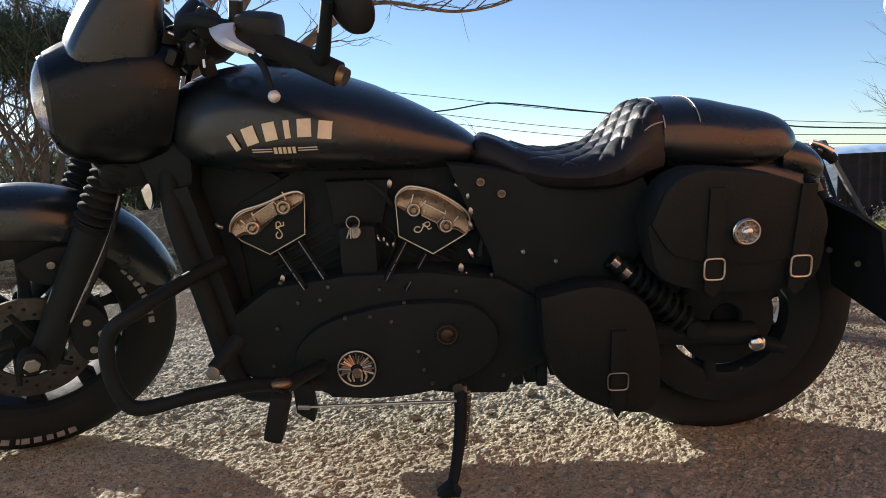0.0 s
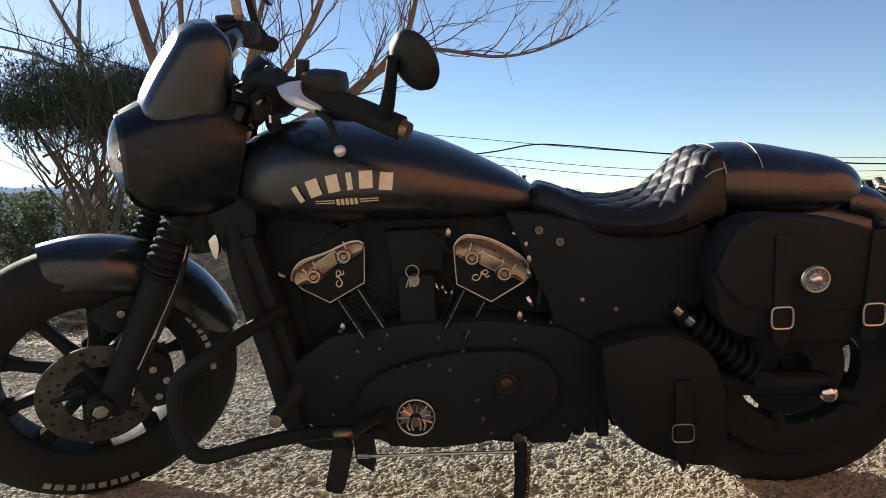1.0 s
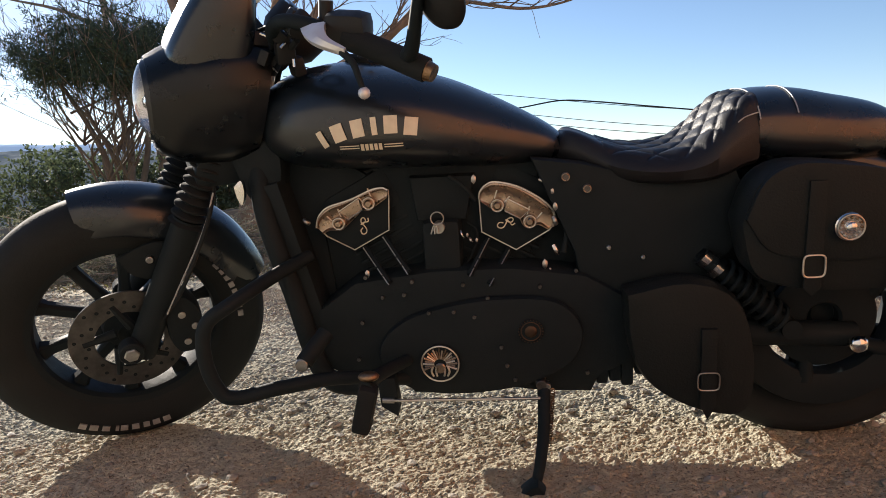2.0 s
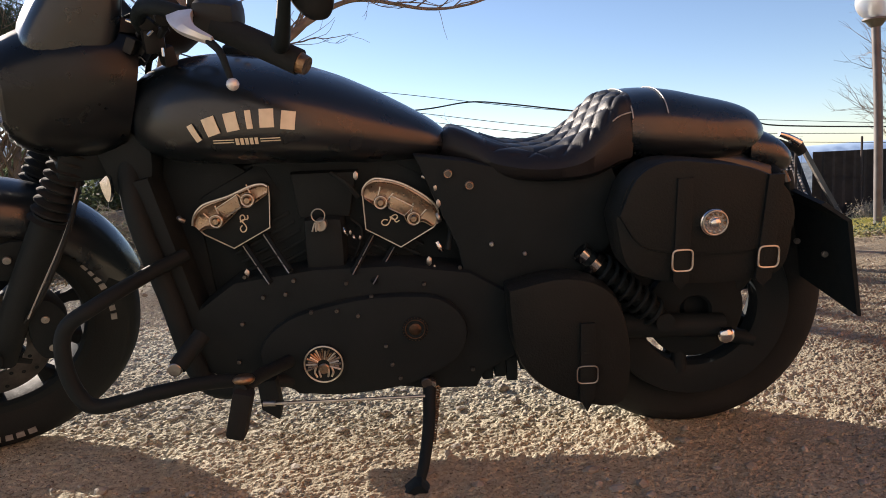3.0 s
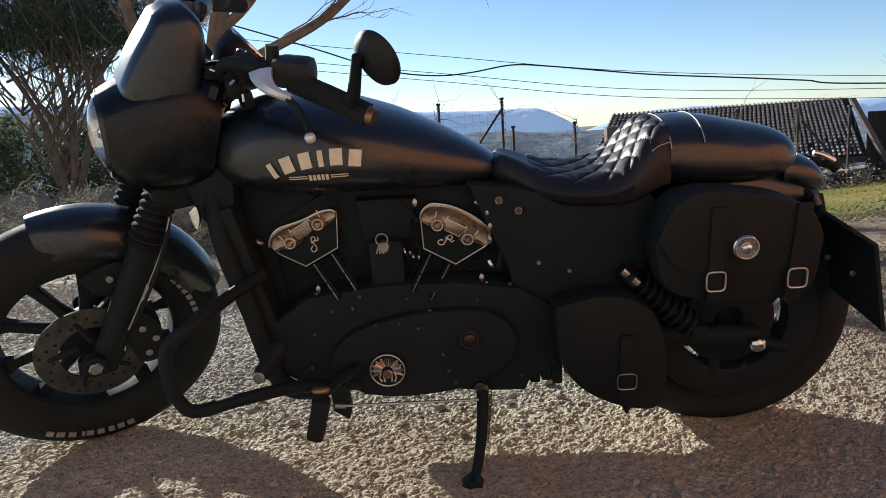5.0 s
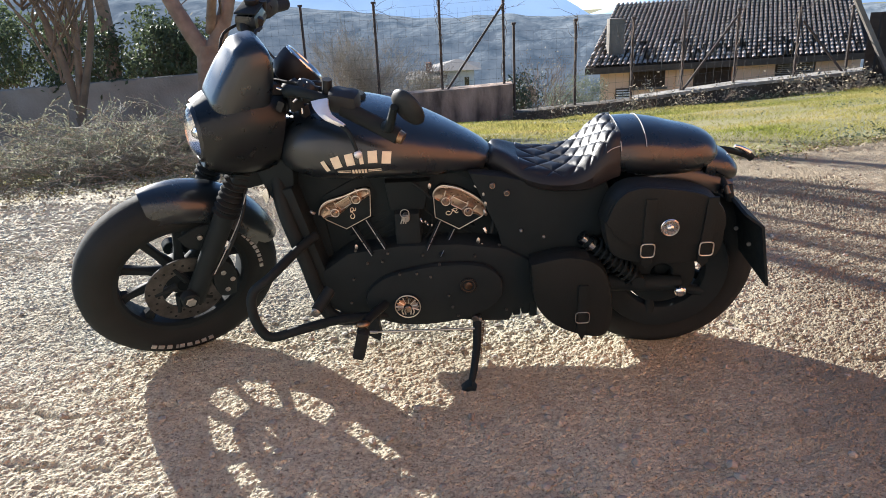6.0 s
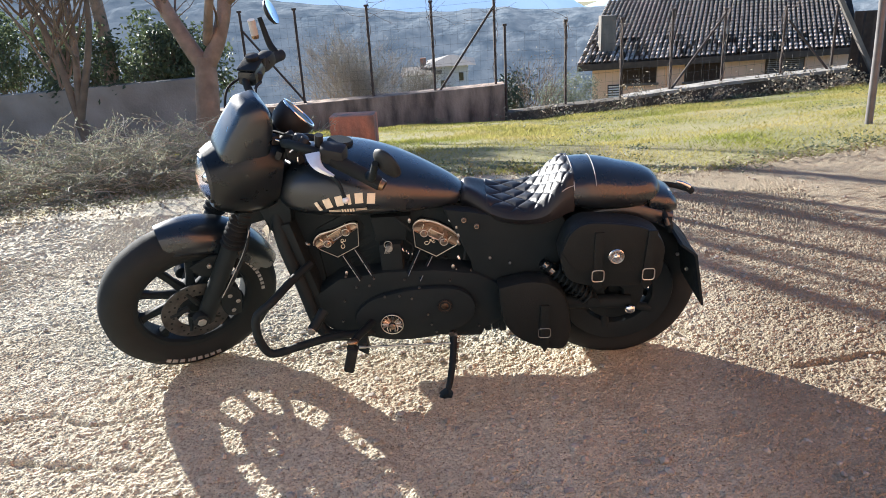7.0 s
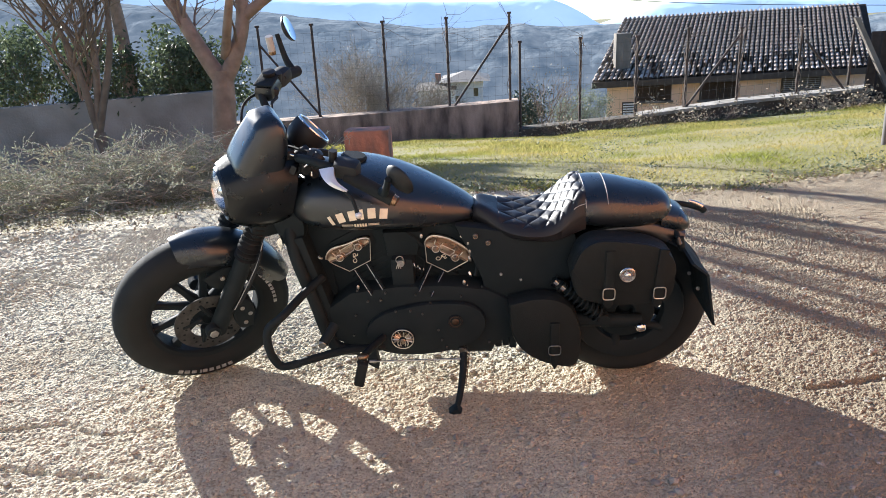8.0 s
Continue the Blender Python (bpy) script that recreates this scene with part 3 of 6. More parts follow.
# fork legs with bellows, triple clamp
AX = Vector((math.sin(radians(RAKE)), 0, math.cos(radians(RAKE))))
for s in (-1, 1):
    foot = FRONT_C + Vector((0.0, s * 0.105, 0.0))
    leg0, leg1 = foot - AX * 0.03 + Vector((0.03, 0, 0)), foot + AX * 0.30 + Vector((0.03, 0, 0))
    top = foot + AX * 0.66 + Vector((0.03, 0, 0))
    fork = part("fork_leg", steered(tube([leg0, foot + AX * 0.05 + Vector((0.03, 0, 0)), leg1], (0.031, 0.030), 16)), M_BLACK, bike, "black fork slider")
    part("fork_tube", steered(tube([leg1, top], 0.021, 14)), M_BLACK, fork)
    rings = []
    for k in range(49):
        t = k / 48
        p = leg1 + (leg1 - leg0).normalized() * (-0.01 + 0.165 * t)
        rr = 0.031 + 0.008 * math.cos(t * 2 * math.pi * 9) - 0.003 * t
        e1, e2 = Vector((0, 1, 0)), AX.cross(Vector((0, 1, 0)))
        rings.append([p + (e1 * math.cos(b) + e2 * math.sin(b)) * rr for b in (2 * math.pi * j / 20 for j in range(20))])
    part("fork_bellows", steered(skin(rings)), M_RUBBER, fork, "ribbed rubber fork bellows")
    part("axle_clamp", steered(disc(foot + Vector((0, s * 0.03 - 0.012, 0)), 0.026, 0.03, 20)), M_BLACK, fork)
part("axle_nut", steered(disc(FRONT_C + Vector((0, -0.152, 0)), 0.016, 0.02, 6)), M_STEEL, front_wheel)
clamp = plate([(-0.47, 0.66), (-0.36, 0.66), (-0.31, 0.70), (-0.33, 0.745), (-0.45, 0.72)], -0.135, 0.135, 0.012, True)
part("lower_fork_clamp", steered(clamp), M_BLACK, bike)
part("steering_head", tube([HEAD - AX * 0.16, HEAD + AX * 0.06], 0.042, 18), M_BLACK, bike)
part("upper_fork_clamp", steered(plate([(-0.43, 0.845), (-0.30, 0.855), (-0.25, 0.875), (-0.27, 0.90), (-0.42, 0.885)], -0.12, 0.12, 0.01, True)), M_BLACK, bike)

# front mudguard
rings = []
for k in range(25):
    a = radians(12 + (98 - 12) * k / 24)
    rr = 0.327
    o = Vector((math.cos(a), 0, math.sin(a)))
    half = 0.082 * min(1, 0.75 + 0.25 * math.sin(math.pi * k / 24) * 1.4)
    row_o, row_i = [], []
    for j in range(13):
        b = radians(-100 + 200 * j / 12)
        q = Vector((0, math.sin(b) * half, 0)) + o * (rr - 0.065 + 0.065 * math.cos(b) ** 0.8 if math.cos(b) > 0 else rr - 0.065 - 0.03 * abs(math.cos(b)) * 3)
        row_o.append(FRONT_C + q)
        row_i.append(FRONT_C + q - o * 0.004 + Vector((0, -0.003 * math.sin(b), 0)))
    rings.append(row_o + row_i[::-1])
fender = part("front_mudguard", steered(skin(rings)), M_PAINT, bike, "short satin black front mudguard")
for s in (-1, 1):
    part("mudguard_stay", steered(plate([(-0.646, 0.524), (-0.571, 0.544), (-0.526, 0.514), (-0.551, 0.454), (-0.621, 0.474)], s * 0.084 - 0.004, s * 0.084 + 0.004, 0.002, True)), M_BLACK, fender)
    part("mudguard_bolt", steered(disc((-0.586, s * 0.092 - 0.004, 0.509), 0.008, 0.008, 12)), M_STEEL, fender)

NUDGE = Matrix.Translation((0.025, -0.050, -0.008))


def faired(bm):
    return shift(steered(bm), NUDGE)


# headlamp, its shell and fly screen
HL = Vector((-0.492, 0, 0.818))
tilt_back = Matrix.Translation(HL) @ Matrix.Rotation(radians(-90), 4, "Z") @ Matrix.Rotation(radians(-4), 4, "X")
shell = lathe([(0.076, -0.030), (0.080, -0.024), (0.081, 0.0), (0.081, 0.06), (0.076, 0.11), (0.055, 0.14), (0.001, 0.15)], 40)
headlamp = part("headlamp", faired(shift(shell, tilt_back)), M_PAINT, bike, "satin black headlamp shell")
part("lens", faired(shift(lathe([(0.0005, -0.050), (0.025, -0.048), (0.05, -0.042), (0.068, -0.033), (0.075, -0.026)], 40), tilt_back)), M_GLASS, headlamp, "domed clear lens")
part("reflector", faired(shift(lathe([(0.018, 0.05), (0.045, 0.03), (0.063, 0.0), (0.074, -0.022)], 40), tilt_back)), M_CHROME, headlamp, "bright reflector")
part("bulb_cap", faired(shift(ball((0, 0.01, 0), 0.018), tilt_back)), M_CHROME, headlamp)


def fairing_ring(u, z0, z1, hw, lean, sharp=0.75):
    """A rounded square section; its top leans back."""
    pts, mid = [], (z0 + z1) / 2
    for k in range(32):
        a = 2 * math.pi * k / 32
        c, s = math.cos(a), math.sin(a)
        up = math.copysign(abs(s) ** sharp, s) * (z1 - z0) / 2
        pts.append(Vector((u + lean * up, math.copysign(abs(c) ** sharp, c) * hw, mid + up)))
    return pts


shroud = skin([fairing_ring(-0.512, 0.740, 0.896, 0.083, 0.06, 0.95), fairing_ring(-0.515, 0.732, 0.903, 0.091, 0.10, 0.9), fairing_ring(-0.495, 0.722, 0.915, 0.104, 0.20, 0.85), fairing_ring(-0.455, 0.705, 0.930, 0.112, 0.28), fairing_ring(-0.41, 0.690, 0.935, 0.120, 0.30), fairing_ring(-0.35, 0.685, 0.930, 0.126, 0.30), fairing_ring(-0.315, 0.690, 0.920, 0.126, 0.30)], True, False)
bmesh.ops.solidify(shroud, geom=shroud.faces[:], thickness=-0.004)
cowl = part("headlamp_fairing", faired(shroud), M_PAINT, bike, "satin black quarter fairing round the headlamp")
rings = []
for k in range(15):
    t = k / 14
    z = 0.872 + 0.184 * t
    front = smooth_interp(z, [(0.872, -0.462), (0.905, -0.470), (0.921, -0.467), (0.975, -0.432), (1.025, -0.392), (1.048, -0.374), (1.056, -0.352)])
    back = smooth_interp(z, [(0.872, -0.330), (0.93, -0.305), (1.0, -0.292), (1.035, -0.298), (1.056, -0.318)])
    hw = smooth_interp(z, [(0.872, 0.108), (0.92, 0.108), (0.98, 0.101), (1.025, 0.087), (1.046, 0.068), (1.056, 0.042)])
    mid, half, row = (front + back) / 2, (back - front) / 2, []
    for i in range(36):
        a = 2 * math.pi * i / 36
        c, s = math.cos(a), math.sin(a)
        row.append(Vector((mid + math.copysign(abs(c) ** 0.5, c) * half, math.copysign(abs(s) ** 0.42, s) * hw * (0.72 + 0.28 * (c + 1) / 2), z - 0.02 * (1 - abs(c)) * (1 - t))))
    rings.append(row)
screen = part("fly_screen", faired(skin(rings)), M_PAINT, bike, "black fly screen with a small blue badge")
bl = plate([(-0.012, 0.0), (0.014, 0.006), (0.012, 0.018), (-0.004, 0.030), (-0.014, 0.024)], -0.002, 0.002, 0.0008, True)
part("screen_badge", faired(shift(bl, Matrix.Translation((-0.4245, -0.0475, 0.972)) @ Matrix.Rotation(radians(-60), 4, "Z") @ Matrix.Rotation(radians(-42), 4, "X") @ Matrix.Scale(1.1, 4))), M_BLUE, screen, "blue badge")

# instrument
ins = lathe([(0.001, -0.002), (0.056, -0.002), (0.063, 0.0), (0.066, 0.008), (0.064, 0.05), (0.050, 0.075), (0.001, 0.085)], 36)
face = Matrix.Translation((-0.180, 0.0, 0.930)) @ Vector((0.78, 0, 0.62)).to_track_quat("-Y", "Z").to_matrix().to_4x4()
gauge = part("instrument", steered(shift(ins, face)), M_PLASTIC, bike, "round instrument in a black housing")
part("bezel", steered(shift(ring((0, -0.002, 0), 0.060, 0.0045), face)), M_CHROME, gauge, "chrome bezel")

def barred(bm):
    """Turned with the fork; the near half of the bar also reaches a little further out."""
    reach = [(v, min(max((-v.co.y - 0.10) / 0.32, 0), 1.15)) for v in bm.verts]
    steered(bm)
    for v, f in reach:
        v.co += Vector((0.012, -0.047, -0.004)) * f
    return bm


# handlebar, grips, levers, mirrors
BAR = [(-0.25, 0.0, 0.895), (-0.26, 0.10, 0.905), (-0.285, 0.17, 0.955), (-0.27, 0.235, 0.985), (-0.20, 0.30, 0.968), (-0.10, 0.415, 0.926)]
left = [(u, -v, w) for u, v, w in BAR][::-1]
handlebar = part("handlebar", barred(tube(left + BAR[1:], 0.0127, 14, 5)), M_BLACK, bike, "black handlebar turned to its left")
for s in (-1, 1):
    side = "left" if s < 0 else "right"
    grip_pts = [(-0.19, s * 0.312, 0.964), (-0.14, s * 0.369, 0.944), (-0.095, s * 0.420, 0.924)]
    grip = part("grip", barred(tube(grip_pts, 0.0205, 18)), M_RUBBER, handlebar, "black rubber grip")
    end = Matrix.Translation((-0.082, s * 0.460, 0.922))
    part("bar_end", barred(tube([(-0.098, s * 0.417, 0.925), (-0.096, s * 0.419, 0.924), (-0.094, s * 0.4215, 0.923), (-0.090, s * 0.426, 0.9215), (-0.087, s * 0.430, 0.920)], (0.0185, 0.0145), 16)), M_COPPER, grip, "worn brass-coloured bar end")
    sw = barred(shift(box(-0.027, 0.027, -0.042, 0.036, -0.027, 0.029, 0.020), Matrix.Translation((-0.184, s * 0.302, 0.976)) @ Matrix.Rotation(radians(-s * 48), 4, "Z")))
    switch = part("switch_housing", sw, M_PLASTIC, handlebar, "black switch housing")
    part("switch_button", barred(disc((-0.182, s * 0.300 - 0.030, 0.985), 0.008, 0.012, 12)), M_PLASTIC, switch)
    part("clamp_post", barred(tube([(-0.21, s * 0.262, 0.965), (-0.204, s * 0.258, 1.016)], 0.0125, 12)), M_PLASTIC, switch)
    part("lever_clamp", barred(shift(box(-0.022, 0.022, -0.020, 0.020, -0.024, 0.024, 0.016), Matrix.Translation((-0.248, s * 0.212, 0.975)) @ Matrix.Rotation(0.5, 4, "Y"))), M_PLASTIC, handlebar)
    perch = part("lever_perch", barred(tube([(-0.235, s * 0.225, 0.985), (-0.252, s * 0.235, 0.975), (-0.255, s * 0.25, 0.968)], (0.019, 0.015), 12)), M_PLASTIC, handlebar)
    if s < 0:
        outer = spline([(-0.118, -0.258, 0.906), (-0.104, -0.292, 0.893), (-0.078, -0.318, 0.877), (-0.030, -0.332, 0.859)], 5)
        inner = spline([(-0.072, -0.262, 0.914), (-0.070, -0.288, 0.903), (-0.058, -0.312, 0.886), (-0.028, -0.330, 0.868)], 5)
        rings = [[p, (p + q) / 2 + Vector((0, -0.005, 0.002)), q, q + Vector((0, 0.010, -0.006)), p + Vector((0, 0.010, -0.006))] for p, q in zip(outer, inner)]
        lever = part("lever", skin(rings), M_LEVER, perch, "broad bright alloy lever blade")
        part("lever_end", tube([(-0.036, -0.325, 0.862), (-0.018, -0.336, 0.845), (-0.008, -0.345, 0.820), (-0.001, -0.350, 0.798)], (0.0065, 0.0045), 10), M_BLACK, lever)
        part("lever_ball", ball((-0.001, -0.350, 0.797), 0.010), M_LEVER, lever)
    else:
        blade = [Vector(p) for p in ((-0.252, s * 0.226, 0.972), (-0.243, s * 0.252, 0.952), (-0.222, s * 0.290, 0.936), (-0.205, s * 0.325, 0.932), (-0.202, s * 0.38, 0.914), (-0.206, s * 0.418, 0.900))]
        line = spline(blade, 4)
        rings = []
        for i, p in enumerate(line):
            t = i / (len(line) - 1)
            high, wide = (0.022 - 0.028 * t if t < 0.51 else 0.0045), (0.014 + 0.048 * t if t < 0.22 else 0.0245 - 0.055 * (t - 0.22) if t < 0.51 else 0.0045)
            rings.append([p + Vector((math.cos(b) * wide, 0, math.sin(b) * high)) for b in (2 * math.pi * k / 12 for k in range(12))])
        half = len(rings) // 2
        lever = part("lever", barred(skin(rings[:half + 1])), M_LEVER, perch, "satin alloy lever blade")
        part("lever_end", barred(skin(rings[half:])), M_BLACK, lever)
        part("lever_ball", barred(ball(blade[-1], 0.010)), M_LEVER, lever)
    stem = part("mirror_stem", barred(tube([(-0.118, s * 0.402, 0.945), (-0.126, s * 0.440, 0.975), (-0.133, s * 0.482, 1.050)], (0.0145, 0.0085), 12)), M_BLACK, handlebar)
    head = lathe([(0.001, 0.016), (0.03, 0.014), (0.044, 0.006), (0.047, -0.002), (0.045, -0.006)], 36)
    aim = Matrix.Translation((-0.104, -0.492, 1.046) if s < 0 else (-0.086, 0.492, 1.057)) @ Vector((0.91, 0.32, 0.28) if s < 0 else (0.837, -0.369, 0.404)).to_track_quat("-Y", "Z").to_matrix().to_4x4()
    shellm = part("mirror_shell", barred(shift(head, aim)), M_PLASTIC, stem, "round black mirror shell")
    part("mirror_glass", barred(shift(lathe([(0.0005, -0.0045), (0.041, -0.0045), (0.045, -0.0060)], 36), aim)), M_MIRROR, stem, "round mirror glass")
for s, sz in ((1, 1.5),):
    # master cylinder and clamp beside each switch housing
    body = part("master_cylinder", barred(shift(box(-0.030 * sz, 0.024, -0.040 * sz, 0.040 * sz, -0.030, 0.026, 0.020), Matrix.Translation((-0.238, s * 0.240, 0.982)) @ Matrix.Rotation(radians(-s * 35), 4, "Z"))), M_PAINT, handlebar, "black master cylinder")
    part("cylinder_lid", barred(shift(box(-0.028 * sz, 0.022, -0.036 * sz, 0.036 * sz, 0.025, 0.031, 0.003), Matrix.Translation((-0.238, s * 0.240, 0.982)) @ Matrix.Rotation(radians(-s * 35), 4, "Z"))), M_BLACK, body)
    part("riser", barred(tube([(-0.262, s * 0.055, 0.862), (-0.262, s * 0.058, 0.905)], (0.020, 0.018), 14)), M_BLACK, handlebar)
marker = part("marker_lamp", barred(tube([(-0.165, 0.462, 1.000), (-0.168, 0.466, 1.055)], 0.0135, 14)), M_PIPING, handlebar, "pale marker lamp")
part("marker_base", barred(tube([(-0.1645, 0.4615, 0.988), (-0.165, 0.462, 1.001)], 0.0135, 14)), M_COPPER, marker)
part("fluid_reservoir", barred(shift(lathe([(0.001, -0.03), (0.018, -0.03), (0.021, -0.026), (0.021, 0.012), (0.023, 0.016), (0.022, 0.022), (0.001, 0.024)], 24), Matrix.Translation((-0.235, 0.262, 1.005)) @ Matrix.Rotation(radians(90), 4, "X"))), M_PLASTIC, handlebar, "brake fluid reservoir")

# cables and hoses
for pts, r in (([(-0.245, -0.20, 0.955), (-0.275, -0.15, 0.93), (-0.29, -0.09, 0.87), (-0.30, -0.05, 0.76)], 0.0045), ([(-0.235, -0.19, 0.97), (-0.27, -0.13, 0.955), (-0.30, -0.05, 0.92), (-0.32, 0.0, 0.80)], 0.0045), ([(-0.25, -0.21, 0.945), (-0.26, -0.14, 0.90), (-0.27, -0.08, 0.84), (-0.28, -0.06, 0.74)], 0.006), ([(-0.24, 0.18, 0.97), (-0.28, 0.10, 0.99), (-0.31, -0.02, 0.96), (-0.32, -0.06, 0.86)], 0.005), ([(-0.27, 0.27, 0.96), (-0.36, 0.18, 0.96), (-0.40, 0.06, 0.86), (-0.40, 0.04, 0.70)], 0.0045), ([(-0.42, -0.10, 0.69), (-0.46, -0.155, 0.60), (-0.535, -0.150, 0.46), (-0.585, -0.125, 0.385)], 0.0045)):
    part("cable", barred(tube(pts, r, 8)), M_RUBBER, handlebar)

for k, (u, v, w, r) in enumerate(((-0.265, -0.165, 0.915, 0.018), (-0.285, -0.13, 0.885, 0.016), (-0.255, -0.12, 0.925, 0.020), (-0.30, -0.11, 0.93, 0.014), (-0.27, -0.17, 0.945, 0.013), (-0.245, -0.16, 0.885, 0.015), (-0.30, -0.15, 0.905, 0.012))):
    part("cable_clamp", barred(shift(box(-r, r, -r * 0.8, r * 0.8, -r * 1.2, r * 1.2, r * 0.4), Matrix.Translation((u, v, w)) @ Matrix.Rotation(0.6 * k, 4, "Y") @ Matrix.Rotation(0.9 * k, 4, "Z"))), M_PLASTIC, handlebar)
# short chrome stubs added as glints among the clamps
for k, (u, v, w) in enumerate(((-0.275, -0.182, 0.928), (-0.295, -0.145, 0.900), (-0.262, -0.175, 0.955), (-0.255, -0.182, 0.905), (-0.300, -0.128, 0.945), (-0.245, -0.178, 0.940), (-0.285, -0.165, 0.880))):
    a = 0.7 + 1.3 * k
    part("clamp_screw", barred(tube([(u, v, w), (u + 0.012 * math.cos(a), v - 0.004, w + 0.014 * math.sin(a))], 0.0030, 7)), M_CHROME, handlebar)

part("cable_loop", barred(shift(ring((0, 0, 0), 0.030, 0.0065, 28), Matrix.Translation((-0.20, -0.165, 0.945)) @ Matrix.Rotation(radians(50), 4, "X") @ Matrix.Rotation(radians(-25), 4, "Z"))), M_PLASTIC, handlebar)
# two chrome beads added on the tank top as glints
for k, (u, v, w) in enumerate(((-0.06, -0.06, 0.862), (-0.035, -0.085, 0.853))):
    part("tank_bolt", ball((u, v, w), 0.008, 2), M_CHROME, bike)

# tank
TOP = [(-0.285, 0.775), (-0.25, 0.815), (-0.18, 0.842), (-0.10, 0.850), (0.0, 0.836), (0.10, 0.806), (0.165, 0.778), (0.23, 0.745), (0.30, 0.704), (0.338, 0.672)]
BOT = [(-0.285, 0.70), (-0.25, 0.665), (-0.18, 0.645), (-0.10, 0.638), (0.0, 0.635), (0.10, 0.632), (0.20, 0.628), (0.30, 0.632), (0.338, 0.645)]
WID = [(-0.285, 0.06), (-0.25, 0.125), (-0.18, 0.175), (-0.10, 0.198), (0.0, 0.195), (0.10, 0.172), (0.20, 0.130), (0.30, 0.076), (0.338, 0.035)]


def oval(u, z0, z1, hw, low=0.42, n=32, square=0.85):
    mid, out = z0 + (z1 - z0) * low, []
    for k in range(n):
        a = 2 * math.pi * k / n
        c, s = math.cos(a), math.sin(a)
        h = (z1 - mid) if s > 0 else (mid - z0)
        out.append(Vector((u, math.copysign(abs(c) ** square, c) * hw, mid + math.copysign(abs(s) ** square, s) * h)))
    return out


def along(u0, u1, n):
    return [u0 + (u1 - u0) * i / (n - 1) for i in range(n)]


tank = part("fuel_tank", skin([oval(u, smooth_interp(u, BOT), smooth_interp(u, TOP), smooth_interp(u, WID)) for u in along(-0.285, 0.338, 36)]), M_PAINT, bike, "satin black teardrop fuel tank with cream marks")
cap = part("filler_cap", shift(shift(disc((0, 0, 0), 0.042, 0.02, 32), Matrix.Rotation(radians(-90), 4, "X")), Matrix.Translation((-0.06, 0, 0.860)) @ Matrix.Rotation(radians(10), 4, "Y")), M_BLACK, tank)


def tank_side(u, w):
    """Where the near side of the tank is, at that place along and up."""
    z0, z1, hw = smooth_interp(u, BOT), smooth_interp(u, TOP), smooth_interp(u, WID)
    mid = z0 + (z1 - z0) * 0.42
    h = (z1 - mid) if w > mid else (mid - w) and (mid - z0)
    s = min(abs(w - mid) / h, 1) ** (1 / 0.85)
    return -hw * (max(1 - s * s, 0) ** 0.5) ** 0.85


def tank_mark(quad):
    """A thin raised patch on the near side of the tank; quad: four (along, up)."""
    n = 5
    rings = []
    for off in (0.0035, 0.0012):
        for i in (range(n) if off > 0.002 else range(n - 1, -1, -1)):
            t = i / (n - 1)
            a = [quad[0][k] + (quad[3][k] - quad[0][k]) * t for k in (0, 1)]
            b = [quad[1][k] + (quad[2][k] - quad[1][k]) * t for k in (0, 1)]
            rings.append([Vector((a[0] + (b[0] - a[0]) * j / 6, tank_side(a[0] + (b[0] - a[0]) * j / 6, a[1] + (b[1] - a[1]) * j / 6) - off, a[1] + (b[1] - a[1]) * j / 6)) for j in range(7)])
    bm = skin(rings + rings[:1], False, False)
    bmesh.ops.remove_doubles(bm, verts=bm.verts, dist=1e-5)
    return bm


# six plain cream bars on an arc, and a small line of bars below, in place of a maker's name
for c, wd, rise, turn in ((-0.117, 0.011, 0.7135, 26), (-0.086, 0.023, 0.7245, 17), (-0.050, 0.022, 0.7310, 9), (-0.020, 0.010, 0.7335, 4), (0.010, 0.024, 0.7345, -1), (0.046, 0.024, 0.7290, -8)):
    ca, sa = math.cos(radians(turn)), math.sin(radians(turn))
    part("tank_mark", tank_mark([(c + x * ca - z * sa, rise + x * sa + z * ca) for x, z in ((-wd / 2, -0.016), (wd / 2, -0.016), (wd / 2, 0.016), (-wd / 2, 0.016))]), M_CREAM, tank)
for z in (0.694, 0.6985):
    for a, b in ((-0.086, -0.050), (-0.004, 0.030)):
        part("tank_mark", tank_mark([(a, z), (b, z), (b, z + 0.0018), (a, z + 0.0018)]), M_CREAM, tank)
for k in range(5):
    a = -0.047 + k * 0.0083
    part("tank_mark", tank_mark([(a, 0.690), (a + 0.0055, 0.690), (a + 0.0055, 0.702), (a, 0.702)]), M_CREAM, tank)

# seat and tail
S_TOP = [(0.315, 0.676), (0.332, 0.690), (0.36, 0.684), (0.42, 0.658), (0.48, 0.648), (0.54, 0.652), (0.58, 0.672), (0.615, 0.708), (0.645, 0.737), (0.675, 0.746)]
S_BOT = [(0.315, 0.635), (0.36, 0.618), (0.42, 0.600), (0.48, 0.592), (0.54, 0.590), (0.58, 0.592), (0.615, 0.600), (0.645, 0.612), (0.675, 0.62)]
S_WID = [(0.315, 0.055), (0.36, 0.085), (0.42, 0.125), (0.48, 0.148), (0.54, 0.155), (0.58, 0.156), (0.615, 0.150), (0.645, 0.142), (0.675, 0.135)]
rings, NV = [], 72
